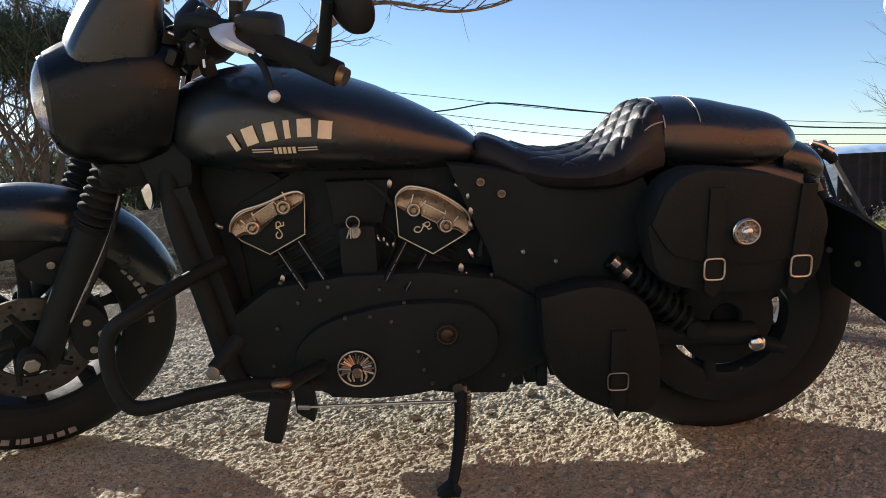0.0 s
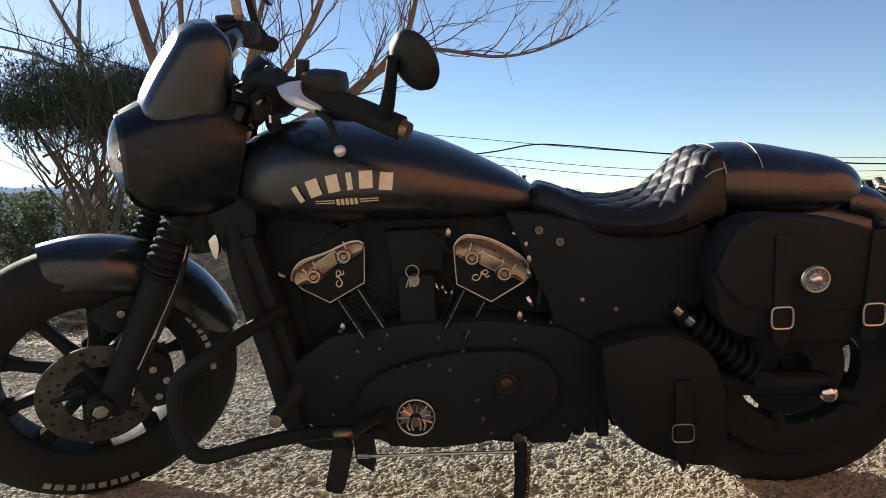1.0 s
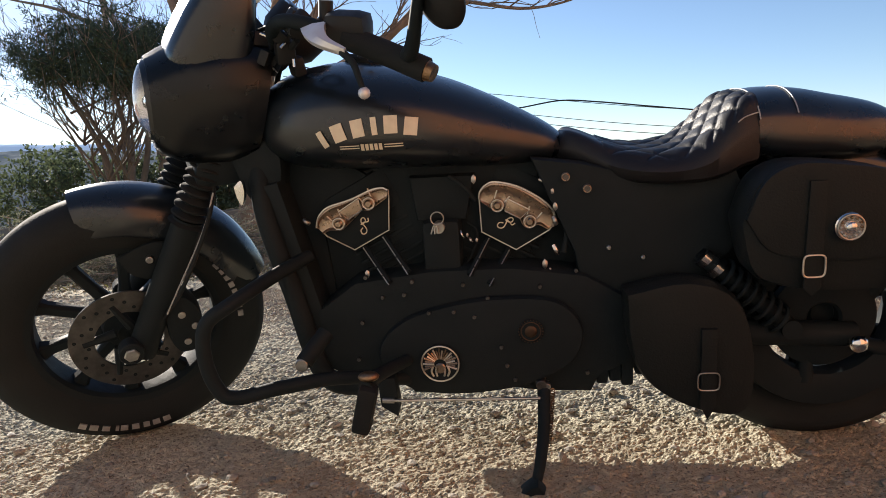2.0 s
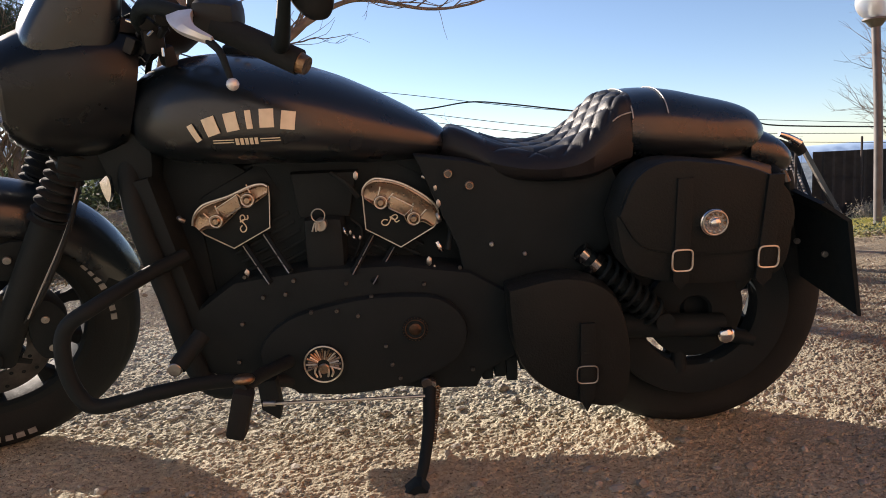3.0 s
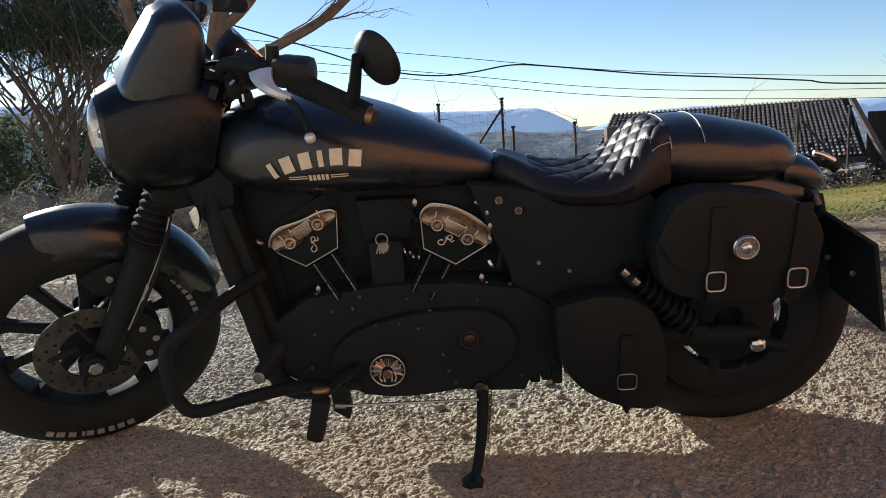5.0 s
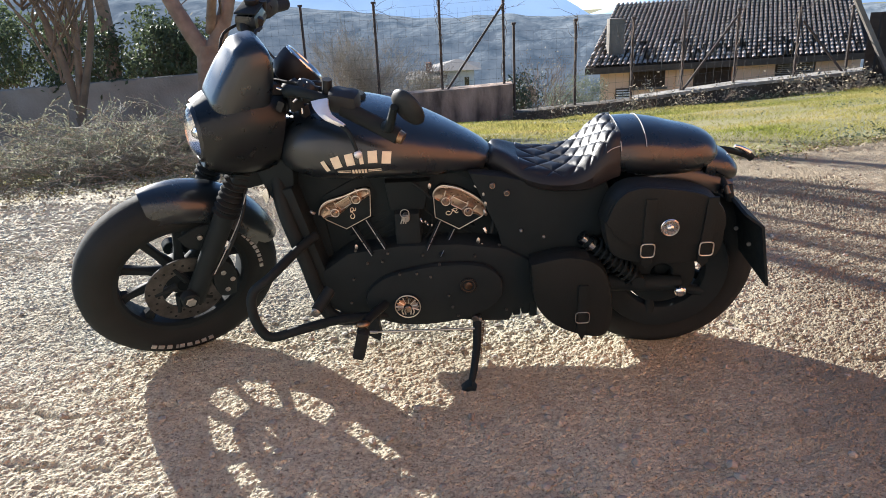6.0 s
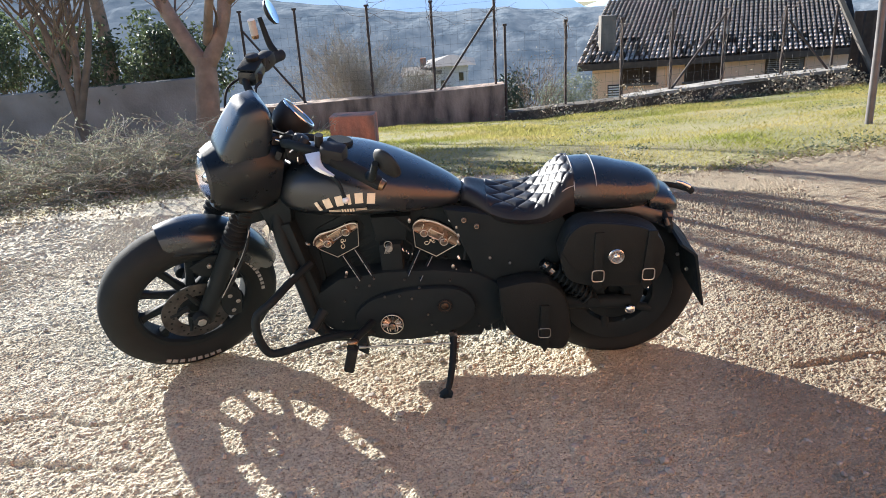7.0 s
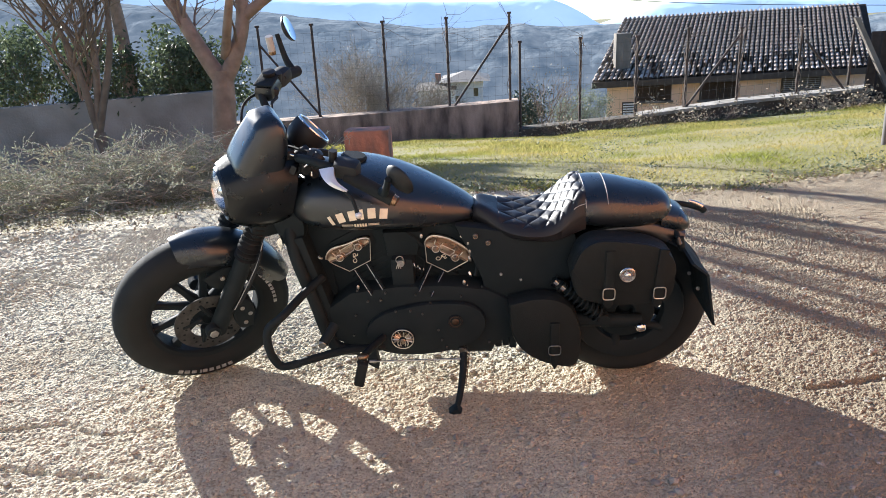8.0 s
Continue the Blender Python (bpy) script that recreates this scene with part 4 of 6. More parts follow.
for u in along(0.315, 0.675, 130):
    z0, z1, hw = smooth_interp(u, S_BOT), smooth_interp(u, S_TOP), smooth_interp(u, S_WID)
    row = []
    for k in range(NV + 1):
        f = -1 + 2 * k / NV
        v = math.copysign(abs(f) ** 0.9, f) * hw
        z = z1 - (z1 - z0) * 0.55 * abs(f) ** 6 + 0.010 * (f * f) * (1 - abs(f))
        if 0.40 < u < 0.668 and abs(f) < 0.86:
            run = u + max(0, smooth_interp(u, S_TOP) - 0.65) * 1.1
            p, q = (run + v * 1.05) / 0.076, (run - v * 1.05) / 0.076
            puff = min(abs(math.sin(math.pi * p)), abs(math.sin(math.pi * q))) ** 0.34
            z += 0.0105 * (puff - 0.7)
        row.append(Vector((u, v, z)))
    row += [Vector((u, hw * 0.96, z0 + 0.01)), Vector((u, hw * 0.85, z0)), Vector((u, -hw * 0.85, z0)), Vector((u, -hw * 0.96, z0 + 0.01))]
    rings.append(row)
seat = part("seat", skin(rings), M_LEATHER, bike, "black leather solo seat stitched in diamonds")
for f in (-0.9, 0.9):
    pts = [(u, math.copysign(abs(f) ** 0.9, f) * smooth_interp(u, S_WID), smooth_interp(u, S_TOP) - (smooth_interp(u, S_TOP) - smooth_interp(u, S_BOT)) * 0.55 * 0.9 ** 6 + 0.004) for u in along(0.635, 0.672, 5)]
    part("piping", tube(pts, 0.0014, 8, 3), M_PIPING, seat, "grey piping")
T_TOP = [(0.672, 0.748), (0.72, 0.751), (0.78, 0.745), (0.841, 0.731), (0.90, 0.717), (0.937, 0.702), (0.956, 0.685), (0.967, 0.658)]
T_BOT = [(0.672, 0.62), (0.72, 0.605), (0.78, 0.600), (0.85, 0.598), (0.91, 0.604), (0.945, 0.612), (0.967, 0.636)]
T_WID = [(0.672, 0.136), (0.72, 0.136), (0.78, 0.130), (0.85, 0.117), (0.91, 0.098), (0.937, 0.084), (0.956, 0.062), (0.967, 0.03)]
tail = part("tail_cowl", skin([oval(u, smooth_interp(u, T_BOT), smooth_interp(u, T_TOP), smooth_interp(u, T_WID), 0.4) for u in along(0.672, 0.967, 26)]), M_PAINT, bike, "rounded satin black tail cowl behind the seat")
for u in (0.6735, 0.742):
    z0, z1, hw = smooth_interp(u, T_BOT), smooth_interp(u, T_TOP), smooth_interp(u, T_WID)
    loop = oval(u, z0, z1, hw, 0.4, 40)[2:18 if u > 0.7 else 19]
    part("piping", tube([p + Vector((0, p.y * 0.02, 0.0015)) for p in loop], 0.0013, 8, 2), M_PIPING, tail, "grey piping")

# rear mudguard
rings = []
for k in range(31):
    a = radians(58 + (140 - 58) * k / 30)
    o = Vector((math.cos(a), 0, math.sin(a)))
    rr = REAR_R + 0.022 + 0.034 * math.sin(a)
    row_o, row_i = [], []
    for j in range(13):
        b = radians(-95 + 190 * j / 12)
        q = Vector((0, math.sin(b) * 0.098, 0)) + o * (rr - 0.05 + 0.05 * max(math.cos(b), 0) ** 0.8 - (0.01 if j in (0, 12) else 0))
        row_o.append(REAR_C + q)
        row_i.append(REAR_C + q - o * 0.004)
    rings.append(row_o + row_i[::-1])
rear_guard = part("rear_mudguard", skin(rings), M_PAINT, bike, "satin black rear mudguard")
part("mudguard_tip", skin([oval(u, z0, z1, hw, 0.5) for u, z0, z1, hw in ((0.92, 0.575, 0.676, 0.092), (0.945, 0.572, 0.668, 0.091), (0.966, 0.570, 0.659, 0.089), (0.985, 0.569, 0.651, 0.085), (1.0, 0.570, 0.642, 0.080), (1.012, 0.573, 0.630, 0.070), (1.020, 0.580, 0.617, 0.055), (1.024, 0.590, 0.606, 0.03))]), M_PAINT, rear_guard)
for stalk_pts, lens_pts in (([(0.985, 0.05, 0.630), (1.03, 0.052, 0.624), (1.078, 0.05, 0.608)], [(1.070, 0.05, 0.618), (1.088, 0.05, 0.607), (1.098, 0.05, 0.597)]), ([(0.965, -0.05, 0.60), (0.972, -0.09, 0.582), (0.976, -0.11, 0.570)], [(0.972, -0.125, 0.588), (0.977, -0.13, 0.566), (0.984, -0.128, 0.545)])):
    stalk = part("turn_signal", tube(stalk_pts, (0.011, 0.008), 10), M_BLACK, bike, "black turn signal on a short stalk")
    part("housing", tube(lens_pts, (0.013, 0.011), 12), M_BLACK, stalk)
    face = [(a - 0.007, b - 0.009, c + 0.004) for a, b, c in lens_pts[:2]] if lens_pts[0][1] < 0 else [(1.040, 0.042, 0.640), (1.060, 0.042, 0.633), (1.086, 0.042, 0.618)]
    part("lens", tube(face, (0.005, 0.009), 10), M_CHROME if lens_pts[0][1] > 0 else M_SMOKE, stalk, "bright lens face" if lens_pts[0][1] > 0 else "smoked lens")
number_holder = part("number_plate_holder", skin([[Vector(p) for p in ((0.985, -0.235, 0.545), (0.975, -0.06, 0.560), (0.983, -0.06, 0.563), (0.993, -0.235, 0.548))], [Vector(p) for p in ((1.028, -0.25, 0.515), (1.018, -0.04, 0.52), (1.026, -0.04, 0.522), (1.036, -0.25, 0.517))], [Vector(p) for p in ((1.066, -0.25, 0.335), (1.05, -0.05, 0.36), (1.058, -0.05, 0.358), (1.074, -0.25, 0.333))]]), M_BLACK, bike, "black side-mounted number plate board", False)
for v, w in ((-0.20, 0.44), (-0.10, 0.44)):
    part("board_bolt", disc((1.02 + (0.46 - w) * 0.22, v, w), 0.006, 0.006, 10), M_STEEL, number_holder)

# engine: crankcase, covers, cylinders, heads
crank = plate([(-0.175, 0.235), (-0.11, 0.195), (-0.012, 0.190), (0.004, 0.172), (0.085, 0.168), (0.17, 0.172), (0.20, 0.180), (0.27, 0.170), (0.37, 0.168), (0.385, 0.200), (0.46, 0.24), (0.46, 0.36), (0.36, 0.42), (0.22, 0.44), (0.06, 0.44), (-0.10, 0.42), (-0.185, 0.36)], -0.135, 0.135, 0.018)
engine = part("engine", crank, M_BLACK, bike, "black coated V-twin engine with bright rocker covers")
primary = plate([(-0.05, 0.225), (0.02, 0.190), (0.12, 0.182), (0.24, 0.20), (0.33, 0.25), (0.35, 0.32), (0.30, 0.375), (0.20, 0.385), (0.10, 0.375), (0.0, 0.345), (-0.055, 0.29)], -0.162, -0.13, 0.012, True)
part("primary_cover", primary, M_BLACK, engine)
badge = part("round_badge", disc((0.067, -0.172, 0.256), 0.0395, 0.014, 36, 0.003), M_BLACK, engine, "round relief badge in bright metal")
part("badge_rim", ring((0.067, -0.172, 0.256), 0.0375, 0.0018, 40), M_ALU, badge)
# the relief: plain rays over a plain rounded shape
for k in range(21):
    a = radians(-20 + 220 * k / 20)
    r0, r1 = 0.012, 0.0345 - 0.004 * (k % 2)
    part("badge_ray", tube([(0.067 + math.cos(a) * r0, -0.1735, 0.256 + math.sin(a) * r0 * 0.9), (0.067 + math.cos(a) * r1, -0.1735, 0.256 + math.sin(a) * r1 * 0.95)], (0.0012, 0.0022), 6), M_BRONZE if k % 3 else M_ALU, badge)
part("badge_boss", disc((0.067, -0.176, 0.247), 0.011, 0.006, 20, 0.002), M_BRONZE, badge)
for s in (-1, -0.5, 0.5, 1):
    part("badge_ray", tube([(0.067 + s * 0.015, -0.174, 0.250), (0.067 + s * 0.018, -0.174, 0.240), (0.067 + s * 0.014, -0.174, 0.230)], 0.0022, 6), M_ALU, badge)
small = part("small_badge", disc((0.249, -0.168, 0.318), 0.024, 0.012, 30, 0.002), M_BLACK, engine, "small dark round badge")
part("badge_rim", ring((0.249, -0.168, 0.318), 0.019, 0.0012, 30), M_DARKBRONZE, small)
for k in range(24):
    a = 2 * math.pi * k / 24
    part("badge_tooth", ball((0.249 + math.cos(a) * 0.0235, -0.168, 0.318 + math.sin(a) * 0.0235), 0.0016, 1), M_DARKBRONZE, small)
part("badge_boss", ball((0.249, -0.169, 0.318), 0.0125, 2, (1, 0.25, 1)), M_DARKBRONZE, small)
for u, w, v in ((0.167, 0.384, -0.152), (0.119, 0.409, -0.138), (0.018, 0.419, -0.138), (-0.075, 0.431, -0.138), (-0.044, 0.388, -0.138), (0.0, 0.392, -0.138), (0.05, 0.36, -0.160), (0.10, 0.362, -0.163), (0.14, 0.35, -0.163), (0.19, 0.285, -0.163), (0.20, 0.245, -0.163), (-0.09, 0.335, -0.138), (-0.105, 0.255, -0.138), (0.342, 0.425, -0.12), (0.27, 0.40, -0.138), (0.215, 0.215, -0.163), (0.36, 0.215, -0.138)):
    part("cover_bolt", disc((u, v - 0.004, w), 0.0040, 0.008, 12), M_DISC, engine)
for base, lean in (((0.00, 0.40), -27), ((0.165, 0.40), 27)):
    cyl = Matrix.Translation((base[0], 0, base[1])) @ Matrix.Rotation(radians(lean), 4, "Y")
    part("cylinder", shift(box(-0.062, 0.062, -0.060, 0.085, -0.02, 0.17, 0.02), cyl), M_BLACK, engine)
    for k in range(6):
        part("cooling_fin", shift(box(-0.070, 0.070, -0.064, 0.092, 0.012 + 0.021 * k, 0.020 + 0.021 * k, 0.003), cyl), M_BLACK, engine)
    part("cylinder_head", shift(box(-0.080, 0.080, -0.068, 0.095, 0.145, 0.235, 0.022), cyl), M_BLACK, engine)
part("engine_block", plate([(-0.24, 0.60), (-0.05, 0.64), (0.34, 0.64), (0.37, 0.56), (0.37, 0.38), (-0.22, 0.36)], -0.050, 0.06, 0.012), M_BLACK, engine)

L_COVER = [(-0.178, 0.526), (-0.175, 0.540), (-0.166, 0.555), (-0.148, 0.568), (-0.102, 0.581), (-0.060, 0.598), (-0.036, 0.602), (-0.025, 0.597)]
L_LOW = [(-0.025, 0.575), (-0.030, 0.513), (-0.105, 0.474), (-0.160, 0.505)]
R_COVER = [(0.157, 0.571), (0.160, 0.585), (0.172, 0.598), (0.190, 0.603), (0.231, 0.593), (0.273, 0.569), (0.299, 0.545), (0.305, 0.525), (0.301, 0.508)]
R_LOW = [(0.294, 0.499), (0.227, 0.461), (0.159, 0.501)]


def soft(pts, steps=4):
    return [(p.x, p.z) for p in spline([(u, 0, w) for u, w in pts], steps)]


def outline_bars(pts, v, r):
    return tube([(u, v, w) for u, w in pts], r, 6, 1, False)


def evenly(pts, n):
    run = [0.0]
    for a, b in zip(pts, pts[1:]):
        run.append(run[-1] + math.hypot(b[0] - a[0], b[1] - a[1]))
    return [(interp(run[-1] * i / (n - 1), list(zip(run, [p[0] for p in pts]))), interp(run[-1] * i / (n - 1), list(zip(run, [p[1] for p in pts])))) for i in range(n)]


def shell_strip(top, low, n=40):
    """A raised, dished band between two lines."""
    rings = []
    for a, b in zip(evenly(top, n), evenly(low, n)):
        at = lambda f, v: Vector((a[0] + (b[0] - a[0]) * f, v, a[1] + (b[1] - a[1]) * f))
        rings.append([at(0, -0.074), at(0, -0.088), at(0.10, -0.0895), at(0.20, -0.085), at(0.55, -0.083), at(0.85, -0.085), at(0.93, -0.0885), at(1.0, -0.086), at(1.0, -0.074)])
    return skin(rings)


for cover, low, inner, bolts, mark in (
        (L_COVER, L_LOW, [(-0.166, 0.513), (-0.150, 0.520), (-0.128, 0.519), (-0.113, 0.530), (-0.094, 0.546), (-0.080, 0.558), (-0.064, 0.558), (-0.050, 0.568), (-0.028, 0.582)], ((-0.129, 0.534), (-0.064, 0.573)), (-0.081, 0.524, 70)),
        (R_COVER, R_LOW, [(0.160, 0.566), (0.178, 0.553), (0.193, 0.542), (0.209, 0.549), (0.232, 0.536), (0.243, 0.514), (0.256, 0.507), (0.272, 0.514), (0.292, 0.503)], ((0.193, 0.557), (0.256, 0.522)), (0.208, 0.517, 8))):
    line = soft(cover)
    rocker = part("rocker_cover", plate(line + low, -0.078, -0.05, 0.003), M_BLACK, engine, "black rocker cover with a bare metal edge")
    part("rocker_shell", shell_strip(line, soft(inner)), M_BRONZE, rocker, "tan satin metal rocker shell")
    part("edge_strip", outline_bars([cover[-1]] + low + [cover[0]], -0.079, 0.0016), M_ALU, rocker, "bare metal edge")
    part("top_strip", outline_bars(line, -0.0885, 0.0024), M_ALU, rocker)
    part("inner_strip", outline_bars(soft(inner), -0.0885, 0.0013), M_BRONZE, rocker)
    lo, hi = bolts
    mu, mw = (lo[0] + hi[0]) / 2, (lo[1] + hi[1]) / 2
    ln = math.hypot(hi[0] - lo[0], hi[1] - lo[1])
    ux, uz = (hi[0] - lo[0]) / ln, (hi[1] - lo[1]) / ln
    nx, nz = (-uz, ux) if ux > 0 else (uz, -ux)
    bars = [(-0.017, -0.004), (0.017, -0.004), (0.025, 0.020), (-0.025, 0.020)]
    quad = [(mu + ux * a + nx * b, mw + uz * a + nz * b) for a, b in bars]
    part("raised_panel", plate(quad, -0.0905, -0.084, 0.003), M_BRONZE, rocker)
    part("panel_edge", outline_bars(quad + quad[:1], -0.0905, 0.0016), M_ALU, rocker)
    for bu, bw in bolts:
        boss = part("bolt_boss", disc((bu, -0.098, bw), 0.0138, 0.02, 28, 0.003), M_BRONZE, rocker)
        part("boss_ring", ring((bu, -0.0975, bw), 0.0118, 0.0014, 28), M_ALU, boss)
        part("cap_bolt", disc((bu, -0.103, bw), 0.0085, 0.010, 24, 0.003), M_BRONZE, boss)
        for sgn in (-1, 1):
            part("shell_rib", tube([(bu + sgn * ux * 0.010 + nx * 0.008, -0.088, bw + sgn * uz * 0.010 + nz * 0.008), (bu + sgn * ux * 0.014 + nx * 0.026, -0.088, bw + sgn * uz * 0.014 + nz * 0.026)], 0.0017, 6), M_ALU, rocker)
    mu, mw, ma = mark
    curl = [(-0.004, 0.001), (-0.010, 0.003), (-0.015, -0.001), (-0.013, -0.006), (-0.006, -0.007), (0.000, -0.001), (0.004, 0.006), (0.011, 0.008), (0.014, 0.004), (0.010, 0.000), (0.004, 0.002), (0.001, 0.006), (0.006, 0.002), (0.010, -0.005), (0.016, -0.003)]
    part("scroll_mark", shift(tube([(a * 1.15, -0.0795, b * 1.15) for a, b in curl], 0.0013, 6, 4), Matrix.Translation((mu, 0, mw)) @ Matrix.Rotation(radians(-ma), 4, "Y")), M_CREAM, rocker, "cream scroll mark")
for (a, b), (c, d) in (((-0.087, 0.478), (-0.027, 0.418)), ((-0.044, 0.499), (0.013, 0.438)), ((0.173, 0.487), (0.134, 0.429)), ((0.213, 0.461), (0.172, 0.408))):
    at = lambda f, out=0.0: (a + (c - a) * f, -0.068 - 0.070 * f - out, b + (d - b) * f)
    rod = part("pushrod_tube", tube([at(0), at(1)], 0.0065, 12), M_BLACK, engine, "black pushrod tube with a bright line")
    for f0, f1 in ((0.0, 0.52), (0.57, 0.74), (0.78, 1.0)):
        part("bright_line", tube([at(f0, 0.0118), at(f1, 0.0118)], 0.0013, 6), M_ALU, rod)
# intake between the cylinders, ignition key on its ring
part("intake_cover", box(0.042, 0.118, -0.120, 0.05, 0.395, 0.535, 0.014), M_BLACK, engine)
part("throttle_body", plate([(0.03, 0.53), (0.13, 0.53), (0.15, 0.62), (0.02, 0.62)], -0.09, 0.08, 0.01), M_BLACK, engine)
key = part("ignition_lock", disc((0.078, -0.135, 0.525), 0.012, 0.02, 18), M_STEEL, engine)
part("key_ring", ring((0.078, -0.150, 0.548), 0.0125, 0.0014, 26), M_STEEL, key, "steel key ring")
for d in (-0.006, 0.0, 0.006):
    part("key", tube([(0.074 + d * 0.5, -0.152, 0.535), (0.072 + d * 1.2, -0.153, 0.518)], 0.0018, 6), M_STEEL, key)
for pts, r in (([(0.13, -0.07, 0.52), (0.15, -0.075, 0.50), (0.14, -0.08, 0.46), (0.12, -0.09, 0.43)], 0.0035), ([(0.29, -0.10, 0.60), (0.315, -0.11, 0.57), (0.33, -0.10, 0.52), (0.32, -0.11, 0.46)], 0.007), ([(0.30, -0.10, 0.62), (0.34, -0.11, 0.55), (0.335, -0.10, 0.48)], 0.005), ([(0.10, -0.10, 0.62), (0.13, -0.11, 0.60), (0.15, -0.10, 0.57)], 0.006)):
    part("hose", tube(pts, r * 0.8, 8), M_BLACK, engine)
for u, w, r in ((0.305, 0.555, 0.008), (0.300, 0.585, 0.007), (0.132, 0.505, 0.004), (0.150, 0.494, 0.004), (0.282, 0.44, 0.009), (0.292, 0.425, 0.006), (0.15, 0.615, 0.008), (-0.075, 0.432, 0.008)):
    part("hose_clip", ball((u, -0.118, w), r, 1, (0.7, 0.5, 1.2)), M_STEEL, engine)

for a, b, r, m in (((0.296, 0.592), (0.314, 0.577), 0.0058, M_CHROME), ((0.310, 0.562), (0.327, 0.546), 0.0066, M_CHROME), ((0.276, 0.607), (0.292, 0.601), 0.0035, M_ALU), ((0.302, 0.532), (0.306, 0.518), 0.0050, M_STEEL), ((0.300, 0.475), (0.308, 0.458), 0.0055, M_CHROME), ((0.118, 0.512), (0.124, 0.498), 0.0026, M_CHROME), ((0.136, 0.497), (0.140, 0.489), 0.0026, M_CHROME), ((-0.196, 0.548), (-0.186, 0.540), 0.0045, M_STEEL)):
    part("hose_fitting", tube([(a[0], -0.108, a[1]), ((a[0] + b[0]) / 2, -0.112, (a[1] + b[1]) / 2), (b[0], -0.108, b[1])], r, 10), m, engine, "bright hose fitting")

# frame, radiator, side covers
part("radiator", plate([(-0.280, 0.62), (-0.235, 0.63), (-0.145, 0.245), (-0.194, 0.235)], -0.13, 0.13, 0.006), M_BLACK, bike, "black radiator")
for s in (-1, 1):
    part("frame_downtube", tube([(-0.285, s * 0.06, 0.72), (-0.270, s * 0.125, 0.58), (-0.226, s * 0.135, 0.40), (-0.180, s * 0.135, 0.22), (-0.09, s * 0.13, 0.190)], 0.021, 14), M_BLACK, bike)
    fp = plate([(0.26, 0.65), (0.36, 0.635), (0.50, 0.60), (0.64, 0.61), (0.68, 0.52), (0.60, 0.40), (0.52, 0.32), (0.42, 0.28), (0.36, 0.34), (0.34, 0.46)], s * 0.095 - 0.025, s * 0.095 + 0.025, 0.01)
    frame_side = part("frame_side", fp, M_BLACK, bike, "black cast frame side")
    for u, w in ((0.325, 0.612), (0.365, 0.588)):
        bolt = part("frame_bolt", disc((u, s * 0.124 - 0.004, w), 0.0085, 0.01, 18, 0.0025), M_DISC, frame_side)
        part("bolt_rim", ring((u, s * 0.124 - 0.0045, w), 0.0068, 0.0012, 20), M_BRONZE, bolt)
    # smaller steel discs added in place of glints on the frame
    for u, w, r in ((0.440, 0.372, 0.0050), (0.418, 0.352, 0.0062), (0.470, 0.448, 0.0042), (0.405, 0.470, 0.0046), (0.545, 0.345, 0.0040)):
        part("frame_bolt", disc((u, s * 0.124 - 0.004, w), r, 0.010, 14, 0.0015), M_STEEL, frame_side)
    part("swingarm", tube([(0.44, s * 0.10, 0.31), (0.60, s * 0.115, 0.29), (0.875, s * 0.115, 0.275)], (0.030, 0.024), 14), M_BLACK, bike)
part("axle_cap", ball((0.868, -0.150, 0.268), 0.019, 2, (1, 0.8, 1)), M_CHROME, rear_wheel, "chrome axle cap")
part("radiator_trim", plate([(-0.316, 0.628), (-0.300, 0.640), (-0.296, 0.615), (-0.304, 0.590), (-0.312, 0.605)], -0.15, -0.135, 0.004, True), M_CHROME, bike, "bright radiator trim")
part("downtube_cover", plate([(-0.30, 0.66), (-0.10, 0.645), (-0.03, 0.60), (-0.17, 0.52), (-0.15, 0.30), (-0.182, 0.24), (-0.227, 0.40), (-0.26, 0.54)], -0.058, 0.09, 0.012), M_BLACK, bike)

part("air_box", plate([(-0.06, 0.645), (0.28, 0.645), (0.27, 0.56), (0.20, 0.44), (0.00, 0.44), (-0.05, 0.56)], -0.062, 0.07, 0.012), M_BLACK, bike)
part("frame_neck", plate([(-0.40, 0.69), (-0.33, 0.79), (-0.24, 0.74), (-0.10, 0.66), (-0.14, 0.50), (-0.25, 0.55), (-0.31, 0.60)], -0.055, 0.055, 0.012), M_BLACK, bike)
part("horn_cover", plate([(-0.335, 0.685), (-0.29, 0.72), (-0.23, 0.69), (-0.24, 0.60), (-0.295, 0.585)], -0.115, -0.05, 0.012, True), M_BLACK, bike)

# shock absorbers
for s in (-1, 1):
    a, b = Vector((0.575, s * 0.135, 0.452)), Vector((0.745, s * 0.135, 0.300))
    shock = part("shock_absorber", tube([a, b], 0.016, 14), M_BLACK, bike, "black shock absorber with a bright collar")
    d = (b - a).normalized()
    e1 = Vector((0, 1, 0))
    e2 = d.cross(e1)
    coil = [a + d * (0.05 + 0.16 * t / 90) + (e1 * math.cos(t * 0.56) + e2 * math.sin(t * 0.56)) * 0.027 for t in range(91)]
    part("coil_spring", tube(coil, 0.0045, 7, 1, False), M_BLACK, shock)
    for f, r in ((0.0, 0.021), (0.028, 0.026)):
        part("collar", tube([a + d * f, a + d * (f + 0.016)], r, 18), M_CHROME, shock, "chrome collar")
    part("lower_eye", tube([b + Vector((0, -0.018, 0)), b + Vector((0, 0.018, 0))], 0.019, 16), M_BLACK, shock)

